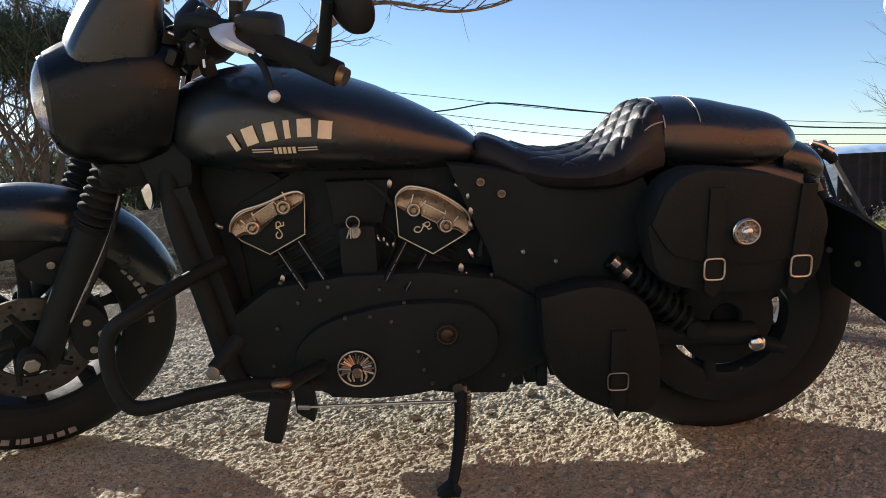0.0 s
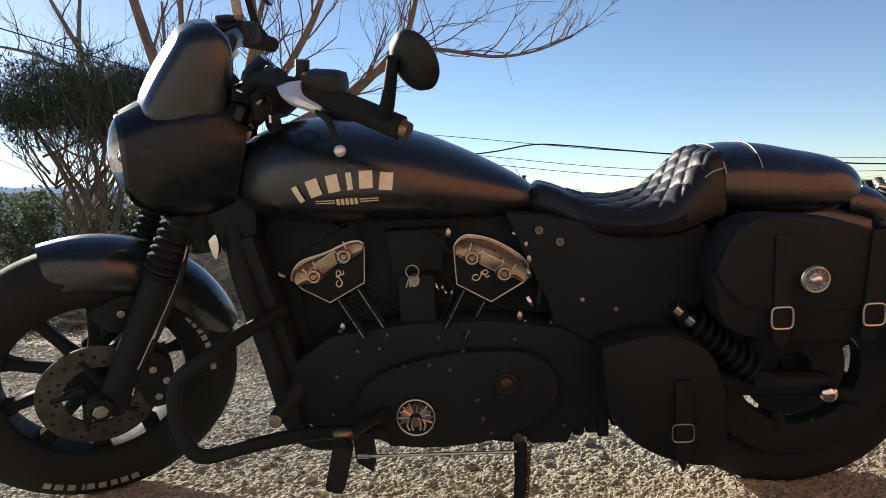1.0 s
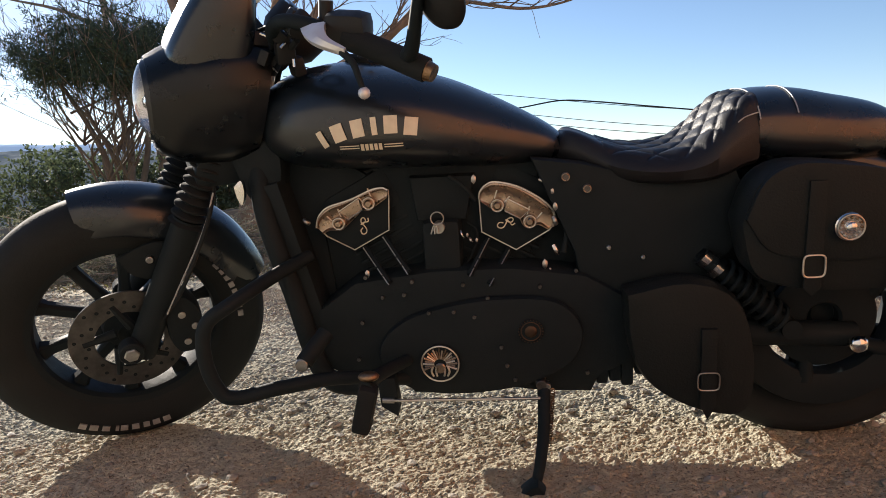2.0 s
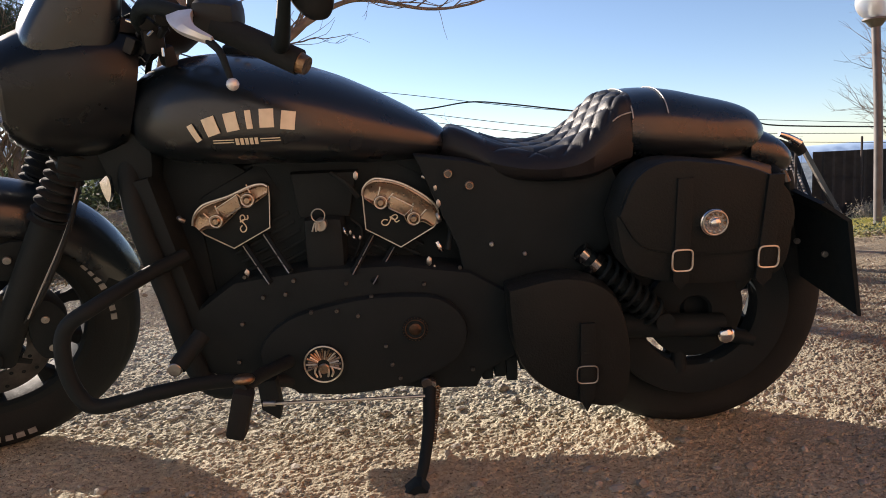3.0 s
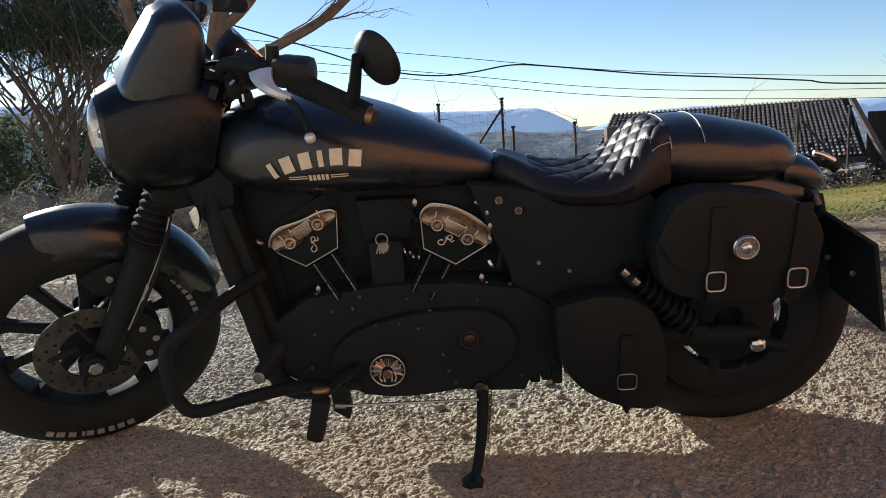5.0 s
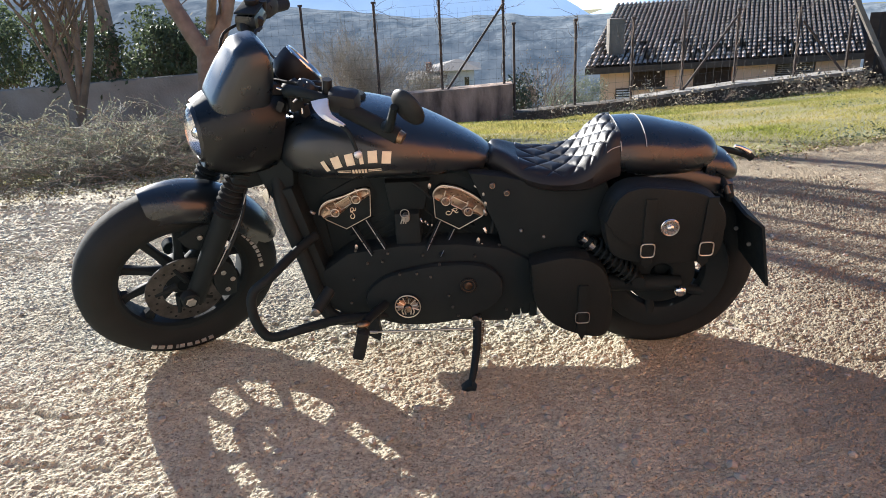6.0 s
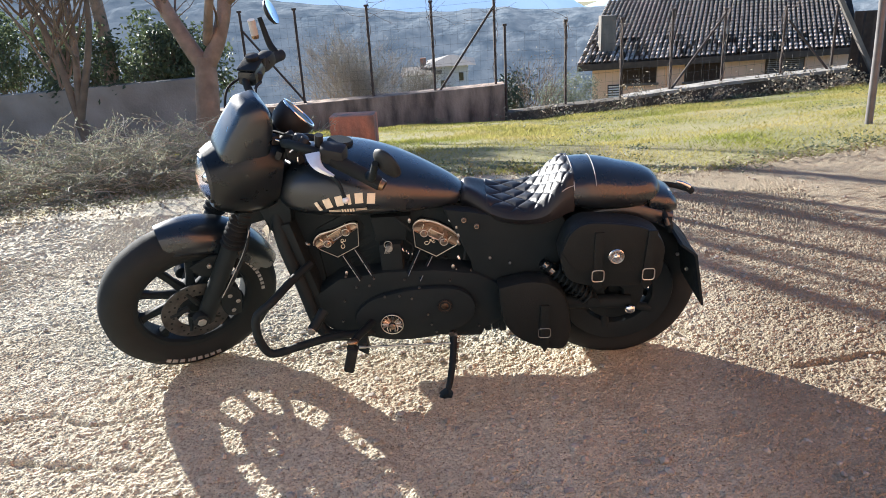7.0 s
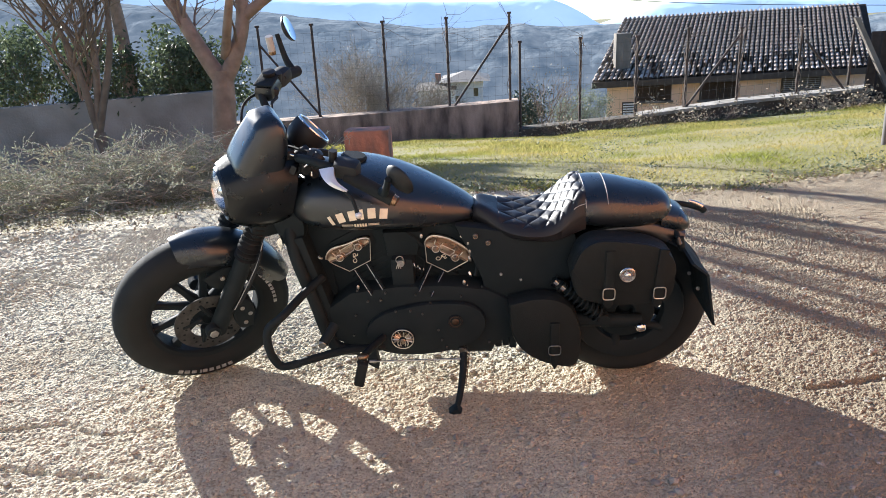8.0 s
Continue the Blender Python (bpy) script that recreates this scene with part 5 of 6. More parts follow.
# side stand, pegs, shift linkage, guard bar
stand = part("side_stand", tube([(0.272, -0.150, 0.200), (0.267, -0.22, 0.142), (0.256, -0.28, 0.098), (0.244, -0.315, 0.068)], (0.0135, 0.0095), 14), M_BLACK, bike, "black side stand resting on the asphalt")
part("stand_foot", plate([(0.216, 0.053), (0.258, 0.053), (0.264, 0.066), (0.250, 0.086), (0.236, 0.082), (0.218, 0.066)], -0.338, -0.300, 0.005), M_BLACK, stand)
part("stand_spring", tube([(0.287 - 0.014 * k / 110 + 0.006 * math.cos(k * 1.3), -0.165 - 0.085 * k / 110, 0.190 - 0.075 * k / 110 + 0.006 * math.sin(k * 1.3)) for k in range(111)], 0.0015, 5, 1, False), M_COPPER, stand, "rusty coil spring")
part("stand_pivot", disc((0.266, -0.172, 0.204), 0.0105, 0.03, 20), M_DISC, stand, "worn steel pivot")
part("pivot_bolt", disc((0.278, -0.170, 0.200), 0.0065, 0.02, 14), M_STEEL, stand)
guard = part("guard_bar", tube([(-0.19, -0.12, 0.475), (-0.235, -0.20, 0.462), (-0.285, -0.305, 0.442), (-0.328, -0.330, 0.412), (-0.338, -0.335, 0.355), (-0.325, -0.335, 0.295), (-0.296, -0.330, 0.268), (-0.22, -0.30, 0.272), (-0.12, -0.24, 0.262), (0.0, -0.15, 0.215)], 0.0135, 14, 8), M_BLACK, bike, "black tubular engine guard bar")
part("guard_clamp", tube([(-0.185, -0.25, 0.30), (-0.150, -0.20, 0.34)], 0.017, 14), M_BLACK, guard)
part("clamp_end", disc((-0.187, -0.262, 0.298), 0.013, 0.012, 18), M_STEEL, guard)
peg = part("foot_peg", shift(box(-0.0165, 0.0165, -0.018, 0.018, -0.048, 0.040, 0.008), Matrix.Translation((-0.047, -0.36, 0.262)) @ Matrix.Rotation(radians(15), 4, "Y")), M_RUBBER, bike, "rubber foot peg hanging on its bracket")
part("peg_bracket", tube([(-0.045, -0.36, 0.298), (-0.035, -0.28, 0.285), (0.0, -0.17, 0.265)], 0.013, 12), M_BLACK, peg)
part("peg_knob", ball((-0.038, -0.352, 0.316), 0.015, 2, (1.3, 1, 0.6)), M_COPPER, peg, "worn brass-coloured knob")
shiftp = part("shift_pedal", plate([(-0.054, 0.246), (-0.018, 0.250), (-0.012, 0.190), (-0.018, 0.166), (-0.050, 0.188)], -0.22, -0.19, 0.005), M_BLACK, bike)
part("rod_joint", tube([(-0.045, -0.222, 0.204), (-0.022, -0.222, 0.203)], 0.0058, 10), M_STEEL, shiftp)
part("shift_rod", tube([(-0.031, -0.222, 0.203), (0.262, -0.205, 0.194)], 0.0032, 8), M_STEEL, shiftp, "thin steel shift rod")
for u, w in ((0.392, 0.196), (0.418, 0.204), (0.442, 0.200), (0.470, 0.212), (0.496, 0.205)):
    part("lower_bracket", box(u - 0.012, u + 0.012, -0.12, -0.06, w - 0.02 - 0.006 * math.sin(u * 90), w + 0.07, 0.006), M_BLACK, bike)
part("exhaust", tube([(-0.12, 0.12, 0.45), (-0.20, 0.16, 0.32), (-0.10, 0.17, 0.22), (0.3, 0.18, 0.22), (0.95, 0.19, 0.26)], 0.038, 16), M_BLACK, bike, "black exhaust")

# leather bag on the near side and a tool bag on the swingarm
BAG = [(0.615, 0.53), (0.64, 0.60), (0.69, 0.632), (0.78, 0.628), (0.87, 0.610), (0.925, 0.575), (0.945, 0.50), (0.935, 0.43), (0.89, 0.405), (0.78, 0.40), (0.70, 0.41), (0.64, 0.44)]
bag = part("saddlebag", plate(BAG, -0.232, -0.135, 0.022, True), M_BAGLEATHER, bike, "worn black leather saddlebag with buckled straps")
FLAP = [(0.622, 0.54), (0.65, 0.605), (0.70, 0.634), (0.78, 0.630), (0.87, 0.612), (0.925, 0.572), (0.938, 0.51), (0.90, 0.475), (0.82, 0.462), (0.74, 0.465), (0.665, 0.482)]
part("flap", plate(FLAP, -0.240, -0.225, 0.006, True), M_BAGLEATHER, bag)
for u, lean in ((0.736, 0.0), (0.897, -0.01)):
    strap = part("strap", plate([(u - 0.014, 0.605), (u + 0.014, 0.605), (u + 0.015 + lean, 0.415), (u + lean, 0.40), (u - 0.015 + lean, 0.415)], -0.2455, -0.238, 0.002), M_BAGLEATHER, bag)
    c, pts = (u + lean * 0.5, 0.456), []
    for a in range(24):
        t = 2 * math.pi * a / 24
        pts.append((c[0] + math.copysign(abs(math.cos(t)) ** 0.45, math.cos(t)) * 0.0185, -0.2475, c[1] + math.copysign(abs(math.sin(t)) ** 0.45, math.sin(t)) * 0.0200))
    part("buckle", tube(pts + pts[:1], 0.0020, 7, 1, False), M_ALU, strap, "bright square buckle")
concho = part("concho", disc((0.789, -0.252, 0.524), 0.0245, 0.013, 32, 0.004), M_CHROME, bag, "round bright concho")
part("concho_rim", ring((0.789, -0.2525, 0.524), 0.0215, 0.0022, 32), M_STEEL, concho)
for k in range(12):
    a = 2 * math.pi * k / 12
    part("concho_dot", ball((0.789 + math.cos(a) * 0.017, -0.2535, 0.524 + math.sin(a) * 0.017), 0.0026, 1), M_COPPER if k < 6 else M_STEEL, concho)
part("concho_boss", ball((0.789, -0.254, 0.524), 0.0105, 2, (1, 0.5, 1)), M_CHROME, concho)
TOOL = [(0.425, 0.40), (0.433, 0.30), (0.455, 0.236), (0.505, 0.186), (0.585, 0.152), (0.652, 0.158), (0.665, 0.26), (0.63, 0.38), (0.54, 0.42)]
tool = part("tool_bag", plate(TOOL, -0.205, -0.125, 0.02, True), M_BAGLEATHER, bike, "black leather tool bag with a strap")
strap = part("strap", plate([(0.562, 0.33), (0.590, 0.33), (0.592, 0.175), (0.577, 0.145), (0.562, 0.175)], -0.212, -0.203, 0.002), M_BAGLEATHER, tool)
pts = []
for a in range(24):
    t = 2 * math.pi * a / 24
    pts.append((0.576 + math.copysign(abs(math.cos(t)) ** 0.45, math.cos(t)) * 0.020, -0.214, 0.226 + math.copysign(abs(math.sin(t)) ** 0.45, math.sin(t)) * 0.018))
part("buckle", tube(pts + pts[:1], 0.0016, 7, 1, False), M_STEEL, strap)

# plain raised bars on the front tyre, where it names its maker
arc_marks(front_wheel, FRONT_C, 0.256, -0.0665, radians(235), [0.016, 0.018, 0.016, 0.007, 0.016, 0.016, 0.014, 0.016, 0.016], steered, 0.013, M_LETTER, 0.0035)
arc_marks(front_wheel, FRONT_C, 0.240, -0.0640, radians(-4), [0.014, 0.012, 0.011, 0.012, 0.013, 0.012, 0.012, 0.015], steered, 0.012, M_LETTER, 0.0035)
# the brake hose's highlight, modelled as a thin grey line
part("hose_sleeve", steered(tube([(-0.44, -0.150, 0.655), (-0.475, -0.158, 0.58), (-0.545, -0.152, 0.46), (-0.578, -0.142, 0.40)], 0.0017, 8)), M_PIPING, handlebar, "thin grey line for the highlight on the brake hose")


# ---- garden: walls, pier, fence ----
def prism(pts, y0, y1):
    """A wall between y0 and y1, cut to an outline of (x, z)."""
    bm = plate(pts, y0, y1, 0.02)
    return bm


def structure(name, bm, mat, label, category="wall"):
    return tagged(new(name, mesh_of(name, bm, mat)), label, category, kind="structure")


structure("wall_garden", prism([(-6.5, -1.9), (1.32, -1.95), (1.32, -0.755), (-1.0, -0.87), (-3.88, -0.99), (-6.5, -1.05)], 14.7, 15.3), M_CONCRETE, "stained brown concrete garden wall with a fence on it")
structure("wall_low", prism([(1.34, -2.1), (4.17, -2.1), (4.17, -1.25), (2.7, -1.34), (1.34, -1.44)], 14.7, 15.2), M_SHADEDWALL, "low broken grey concrete wall")
structure("wall_right", prism([(4.19, -2.1), (14, -1.9), (14, -0.58), (10.1, -0.80), (9.2, -0.88), (6.58, -1.04), (4.19, -1.28)], 14.7, 15.15), M_SHADEDWALL, "grey concrete wall rising beside the lawn")
structure("wall_left", prism([(-24, -1.9), (-5.2, -1.9), (-5.2, -0.06), (-10.2, -0.24), (-24, -0.6)], 12.8, 13.2), M_YARDWALL, "stained concrete wall behind the brushwood")
pier = tagged(new("wall_pier", mesh_of("wall_pier", box(-0.915, -0.495, 4.15, 4.42, -0.30, 0.278, 0.015), M_BRICKY)), "crumbling terracotta block at the lawn's end", "wall", kind="structure")
# added strips: the wall's sunlit top, painted as pale coping
for (xa, za), (xb, zb) in (((4.19, -1.28), (6.58, -1.04)), ((6.58, -1.04), (9.2, -0.88)), ((9.2, -0.88), (10.1, -0.80)), ((10.1, -0.80), (14, -0.58))):
    cap_bm = skin([[Vector((x, y, z + d)) for y, d in ((14.66, 0.004), (14.66, 0.075), (15.19, 0.075), (15.19, 0.004))] for x, z in ((xa, za), (xb - 0.01, zb))])
    structure("coping", cap_bm, M_SUNLITCOPING, "added pale coping, sunlight on the wall top in its colour")
structure("coping", box(4.12, 4.26, 14.66, 15.2, -1.7, -1.28, 0.01), M_CONCRETE2, "small pilaster on the wall")


def fence_post(x, y, z0, z1, lean=0.0):
    ob = thing("fence_post", "rusty iron fence post set in the garden wall", "fence post", group="garden fence posts")
    part("post", tube([(x, y, z0), (x + lean, y, z1)], 0.032, 8), M_RUST, ob)
    part("cap", box(x + lean - 0.05, x + lean + 0.05, y - 0.04, y + 0.04, z1 - 0.02, z1 + 0.03, 0.01), M_RUST, ob)
    return ob


for x, z0, z1 in ((-4.85, -1.12, 1.20), (-3.55, -1.07, 1.19), (-1.85, -1.0, 1.18), (-0.34, -0.93, 1.19), (1.13, -0.86, 1.24), (1.37, -1.6, 0.58), (2.80, -1.42, 0.60), (4.12, -1.38, 0.58), (5.29, -1.22, 0.70), (6.50, -1.1, 0.66), (7.88, -1.02, 0.62), (9.05, -0.95, 0.60)):
    fence_post(x, 14.95, z0, z1)
for a, b in (((-0.28, -0.93), (1.15, 1.05)), ((-4.85, 0.80), (-3.45, -1.05)), ((5.29, -1.15), (6.50, 0.58)), ((9.05, -0.92), (7.95, 0.35))):
    ob = thing("fence_brace", "slanting rusty iron brace between fence posts", "fence brace", group="garden fence braces")
    part("bar", tube([(a[0], 14.93, a[1]), (b[0], 14.93, b[1])], 0.028, 8), M_RUST, ob)
wires = []
for z in [0.0, 0.22, 0.44, 0.66, 0.88, 1.10, 1.32, 1.54, 1.76, 1.98]:
    wires.append(tube([(-6.5, 14.95, -1.02 + z), (-2, 14.95, -0.95 + z), (1.17, 14.95, -0.85 + z)], 0.0026, 4, 2))
    if z < 1.8:
        wires.append(tube([(1.37, 14.95, -1.35 + z), (4.18, 14.95, -1.28 + z), (9.2, 14.95, -0.92 + z)], 0.0026, 4, 2))
for k in range(90):
    x = -6.4 + 0.175 * k
    lo, hi = (-1.0, 1.0) if x < 1.1 else (-1.28, 0.40)
    wires.append(tube([(x, 14.95, lo), (x + 0.01, 14.95, hi)], 0.0019, 4, 1, False))
tagged(new("fence_mesh", mesh_of("fence_mesh", join(*wires), M_WIRE)), "thin rusted wire mesh along the garden fence", "fence", kind="stuff")

# ---- house ----
house = thing("house", "single-storey peach house with a weathered pantile roof", "house", pose(0, 0, 0))
HY = 26.8
EAVE_L, EAVE_R, RIDGE_L, RIDGE_R = Vector((4.95, HY, -1.62)), Vector((16.1, HY, -1.48)), Vector((7.48, 33.5, 0.68)), Vector((18.75, 33.5, 0.84))
part("wall", skin([[Vector((x, y, z)) for x, y in ((5.66, HY + 0.55), (16.0, HY + 0.55), (18.2, 33.0), (7.9, 33.0))] for z in (-6.2, -1.52)]), M_PEACH, house, "peach plaster wall", False)
deck = bmesh.new()
vs = [deck.verts.new(p) for p in (EAVE_L, EAVE_R, RIDGE_R, RIDGE_L)]
deck.faces.new(vs)
vb = [deck.verts.new(p) for p in (RIDGE_L, RIDGE_R, Vector((21.5, 40.2, -1.56)), Vector((10.4, 40.2, -1.74)))]
deck.faces.new(vb)
deck.faces.new((vs[0], vs[3], vb[3]))
bmesh.ops.solidify(deck, geom=deck.faces[:], thickness=0.12)
roof = part("roof", deck, M_WOOD, house, "dark roof deck", False)
part("fascia", skin([[EAVE_L + Vector((0, -0.04, d)) for d in (0.02, -0.22)] + [EAVE_L + Vector((0, 0.04, d)) for d in (-0.22, 0.02)], [EAVE_R + Vector((0, -0.04, d)) for d in (0.02, -0.22)] + [EAVE_R + Vector((0, 0.04, d)) for d in (-0.22, 0.02)]]), M_WOOD, house, "", False)


def tile_piece():
    bm = bmesh.new()
    rows = []
    for f in (0, 1):
        rows.append([bm.verts.new((0.080 * math.cos(a) * (1 - 0.16 * f), 0.45 * f, 0.072 * math.sin(a) * (1 - 0.1 * f) + 0.05 * (1 - f))) for a in [math.pi * k / 5 for k in range(6)]])
    for i in range(5):
        bm.faces.new((rows[0][i], rows[0][i + 1], rows[1][i + 1], rows[1][i]))
    bmesh.ops.solidify(bm, geom=bm.faces[:], thickness=0.018)
    return mesh_of("roof_tile", bm, M_TILE)


TILE = tile_piece()
slope = (RIDGE_L - EAVE_L)
up_dir = Vector((0, slope.y, slope.z)).normalized()
run_dir = (EAVE_R - EAVE_L).normalized()
tilt_angle = math.atan2(up_dir.z, up_dir.y)
length = Vector((0, slope.y, slope.z)).length
roll_angle = -math.atan2(run_dir.z, run_dir.x)
rng = random.Random(5)
tile_rows, tile_cols = int(length / 0.37), int((EAVE_R.x - EAVE_L.x) / 0.2035)
base_me = TILE
co = np.empty(len(base_me.vertices) * 3)
base_me.vertices.foreach_get("co", co)
co = co.reshape(-1, 3)
faces = [list(p.vertices) for p in base_me.polygons]
verts_all, faces_all, singles = [], [], 0
for r in range(tile_rows):
    d = r * 0.37
    for c in range(tile_cols):
        x = c * 0.2035 + 0.09
        p = EAVE_L + run_dir * x + slope * (d / length) + Vector((0, 0, 0.02))
        m = Matrix.Translation(p + Vector((rng.uniform(-0.008, 0.008), 0, rng.uniform(0, 0.005)))) @ Matrix.Rotation(roll_angle, 4, "Y") @ Matrix.Rotation(-math.atan2(slope.x, slope.y), 4, "Z") @ Matrix.Rotation(tilt_angle, 4, "X") @ Matrix.Rotation(rng.uniform(-0.015, 0.015), 4, "Z")
        if r < 6 and singles < 290:
            ob = new("roof_tile", TILE)
            ob.parent = roof
            ob.matrix_local = m
            singles += 1
        else:
            a = np.array(m.to_3x3())
            o = len(verts_all)
            verts_all.extend((co @ a.T + np.array(m.translation)).tolist())
            faces_all.extend([[i + o for i in f] for f in faces])
me = bpy.data.meshes.new("roof_tiles")
me.from_pydata(verts_all, [], faces_all)
me.materials.append(M_TILE)
rest = new("roof_tiles", me)
rest.parent = roof
tagged(rest, "rows of weathered terracotta pantiles", kind="stuff")
part("chimney", box(6.05, 6.66, 27.7, 28.3, -1.4, 0.22, 0.03), M_CONCRETE2, roof, "grey rendered chimney")
FRONT = HY + 0.55
for x0, x1, z0, z1, shut in ((6.84, 8.27, -2.50, -1.75, False), (9.42, 10.92, -2.54, -1.78, False), (12.66, 14.2, -2.50, -1.76, True)):
    win = part("window", box(x0, x1, FRONT - 0.06, FRONT + 0.02, z0, z1, 0.01), M_WOOD, house, "dark brown shuttered window", False)
    for p0, p1 in ((x0 + 0.05, (x0 + x1) / 2 - 0.03), ((x0 + x1) / 2 + 0.03, x1 - 0.05)):
        part("shutter", box(p0, p1, FRONT - 0.085, FRONT - 0.055, z0 + 0.05, z1 - 0.05, 0.008), M_BROWNSHUT, win, "", False)
    part("sill", box(x0 - 0.08, x1 + 0.08, FRONT - 0.14, FRONT, z0 - 0.08, z0, 0.01), M_CONCRETE2, win, "", False)
    if shut:
        for k in range(9):
            part("slat", box(x0 + 0.05, x1 - 0.05, FRONT - 0.10, FRONT - 0.08, z0 + 0.06 + k * 0.08, z0 + 0.11 + k * 0.08), M_SHUTTER, win, "", False)
vent = part("vent", box(6.3, 6.9, FRONT - 0.05, FRONT + 0.02, -3.05, -2.5, 0.01), M_WOOD, house, "louvred vent", False)
for k in range(5):
    part("slat", box(6.33, 6.87, FRONT - 0.08, FRONT - 0.045, -3.0 + k * 0.1, -2.95 + k * 0.1), M_WHITE, vent, "", False)
for x in (8.7, 11.0, 14.2):
    part("pilaster", box(x, x + 0.22, FRONT - 0.1, FRONT + 0.02, -6.0, -1.65, 0.01), M_PEACH, house, "", False)

# small white house down the valley
far = thing("distant_house", "small white house with a low grey roof down in the valley", "house")
part("wall", box(-4.85, -1.6, 60, 66, -12, -4.9), M_WHITE, far, "", False)
part("wall", box(-2.0, 0.85, 61, 66, -12, -4.3), M_WHITE, far, "", False)
part("roof", skin([[Vector(p) for p in ((-3.0, 59.6, -4.3), (-0.8, 63, -3.6), (-3.0, 67, -4.3))], [Vector(p) for p in ((1.5, 59.6, -4.3), (-0.4, 63, -3.6), (1.5, 67, -4.3))]]), M_SHUTTER, far, "", False)
part("roof", skin([[Vector(p) for p in ((-5.1, 59.5, -4.9), (-5.1, 63, -4.5), (-5.1, 66.4, -4.9))], [Vector(p) for p in ((-1.5, 59.5, -4.9), (-1.5, 63, -4.5), (-1.5, 66.4, -4.9))]]), M_CONCRETE2, far, "", False)
part("chimney", box(-3.4, -2.9, 62, 62.5, -4.8, -3.7), M_BRICKY, far, "", False)
part("window", box(-1.6, -1.2, 59.97, 60.02, -6.3, -5.5), M_PANE, far, "", False)
part("window", box(0.0, 0.4, 60.97, 61.02, -5.7, -5.0), M_PANE, far, "", False)

# corrugated screen, leaning post, thin pole, street lamp
bm = bmesh.new()
rows = [[bm.verts.new((9.2 + 0.05 * i, 14.5 + 0.035 * math.sin(i * 1.25) + 0.02 * i * 0.05, z + 0.004 * i * 0.05)) for i in range(190)] for z in (-2.1, 0.47)]
for i in range(189):
    bm.faces.new((rows[0][i], rows[0][i + 1], rows[1][i + 1], rows[1][i]))
bmesh.ops.solidify(bm, geom=bm.faces[:], thickness=0.006)
structure("wall_corrugated", bm, M_CORRUGATED, "dark corrugated sheet screen beside the lawn", "fence")
ob = thing("leaning_post", "pale concrete post leaning beside the corrugated screen", "post")
part("post", skin([[Vector((x + a, 14.3 + b, z)) for a, b in ((-0.055, -0.05), (0.055, -0.05), (0.055, 0.05), (-0.055, 0.05))] for x, z in ((10.16, -1.7), (8.73, 0.79))]), M_CONCRETE2, ob)
ob = thing("thin_pole", "thin iron pole in the grass", "pole")
part("pole", tube([(10.17, 14.2, -1.8), (10.15, 14.2, 0.78)], 0.025, 8), M_RUST, ob)
part("stay_wire", tube([(9.6, 14.15, -1.1), (12.2, 14.1, 0.25)], 0.012, 6), M_WIRE, ob)
part("stay_wire", tube([(10.33, 14.15, -0.95), (13.0, 14.1, -0.9)], 0.010, 6), M_WIRE, ob)
LX, LY = 4.14, 4.36
lamp = thing("street_lamp", "grey garden lamp post with a frosted globe", "street lamp")
part("post", tube([(LX, LY, -0.35), (LX - 0.03, LY, 0.8), (LX - 0.08, LY, 1.62)], 0.034, 18), M_LAMP, lamp)
part("collar", shift(lathe([(0.03, -0.06), (0.045, -0.05), (0.075, -0.01), (0.10, 0.0), (0.10, 0.015), (0.03, 0.02)], 28), Matrix.Translation((LX - 0.08, LY, 1.62)) @ Matrix.Rotation(radians(90), 4, "X")), M_LAMP, lamp)
part("globe", ball((LX - 0.08, LY, 1.775), 0.155, 4), M_GLOBE, lamp, "frosted glass globe")
part("bulb", ball((LX - 0.08, LY, 1.74), 0.04, 3, (1, 1, 1.8)), M_WHITE, lamp)


# ---- overhead cables ----
def cable(name, pts, r, label):
    ob = thing(name, label, "cable", group="overhead cables")
    part("line", tube(pts, r, 6, 10), M_CABLE, ob)


cable("overhead_cable", [(-14, 18, 6.6), (-8, 18, 4.45), (-4.0, 18, 3.06), (-2.7, 18, 2.58), (-1.5, 18, 2.20), (-0.4, 18, 2.05), (0.5, 18, 2.08), (1.6, 18, 2.21), (2.6, 18, 2.12), (4.0, 18, 1.92), (5.5, 18, 1.72), (7.6, 18, 1.52), (9.4, 18, 1.34), (11.6, 18, 1.13), (24, 18, 0.6)], 0.020, "thick black overhead cable sagging across the sky")
for k, (z0, z1) in enumerate(((3.75, 2.1), (3.0, 1.75), (2.65, 1.3))):
    cable("overhead_cable", [(-10, 30.4, z0 + 1.3), (-1, 30.4, z0), (9.2, 30.4, z0 - 1.35), (26, 30.4, z1 - 0.9)], 0.014, "thin grey overhead wire strung across the sky")


# ---- plants ----
def quick_mesh(name, verts, faces, mat):
    me = bpy.data.meshes.new(name)
    me.from_pydata(verts, [], faces)
    me.materials.append(mat)
    return me


def stick(verts, faces, a, b, r0, r1, sides=4):
    """Adds one tapered twig to the lists."""
    d = (b - a)
    if d.length < 1e-6:
        return
    d.normalize()
    e1 = d.orthogonal().normalized()
    e2 = d.cross(e1)
    o = len(verts)
    for p, r in ((a, r0), (b, r1)):
        for k in range(sides):
            t = 2 * math.pi * k / sides
            verts.append(p + (e1 * math.cos(t) + e2 * math.sin(t)) * r)
    for k in range(sides):
        j = (k + 1) % sides
        faces.append((o + k, o + j, o + sides + j, o + sides + k))


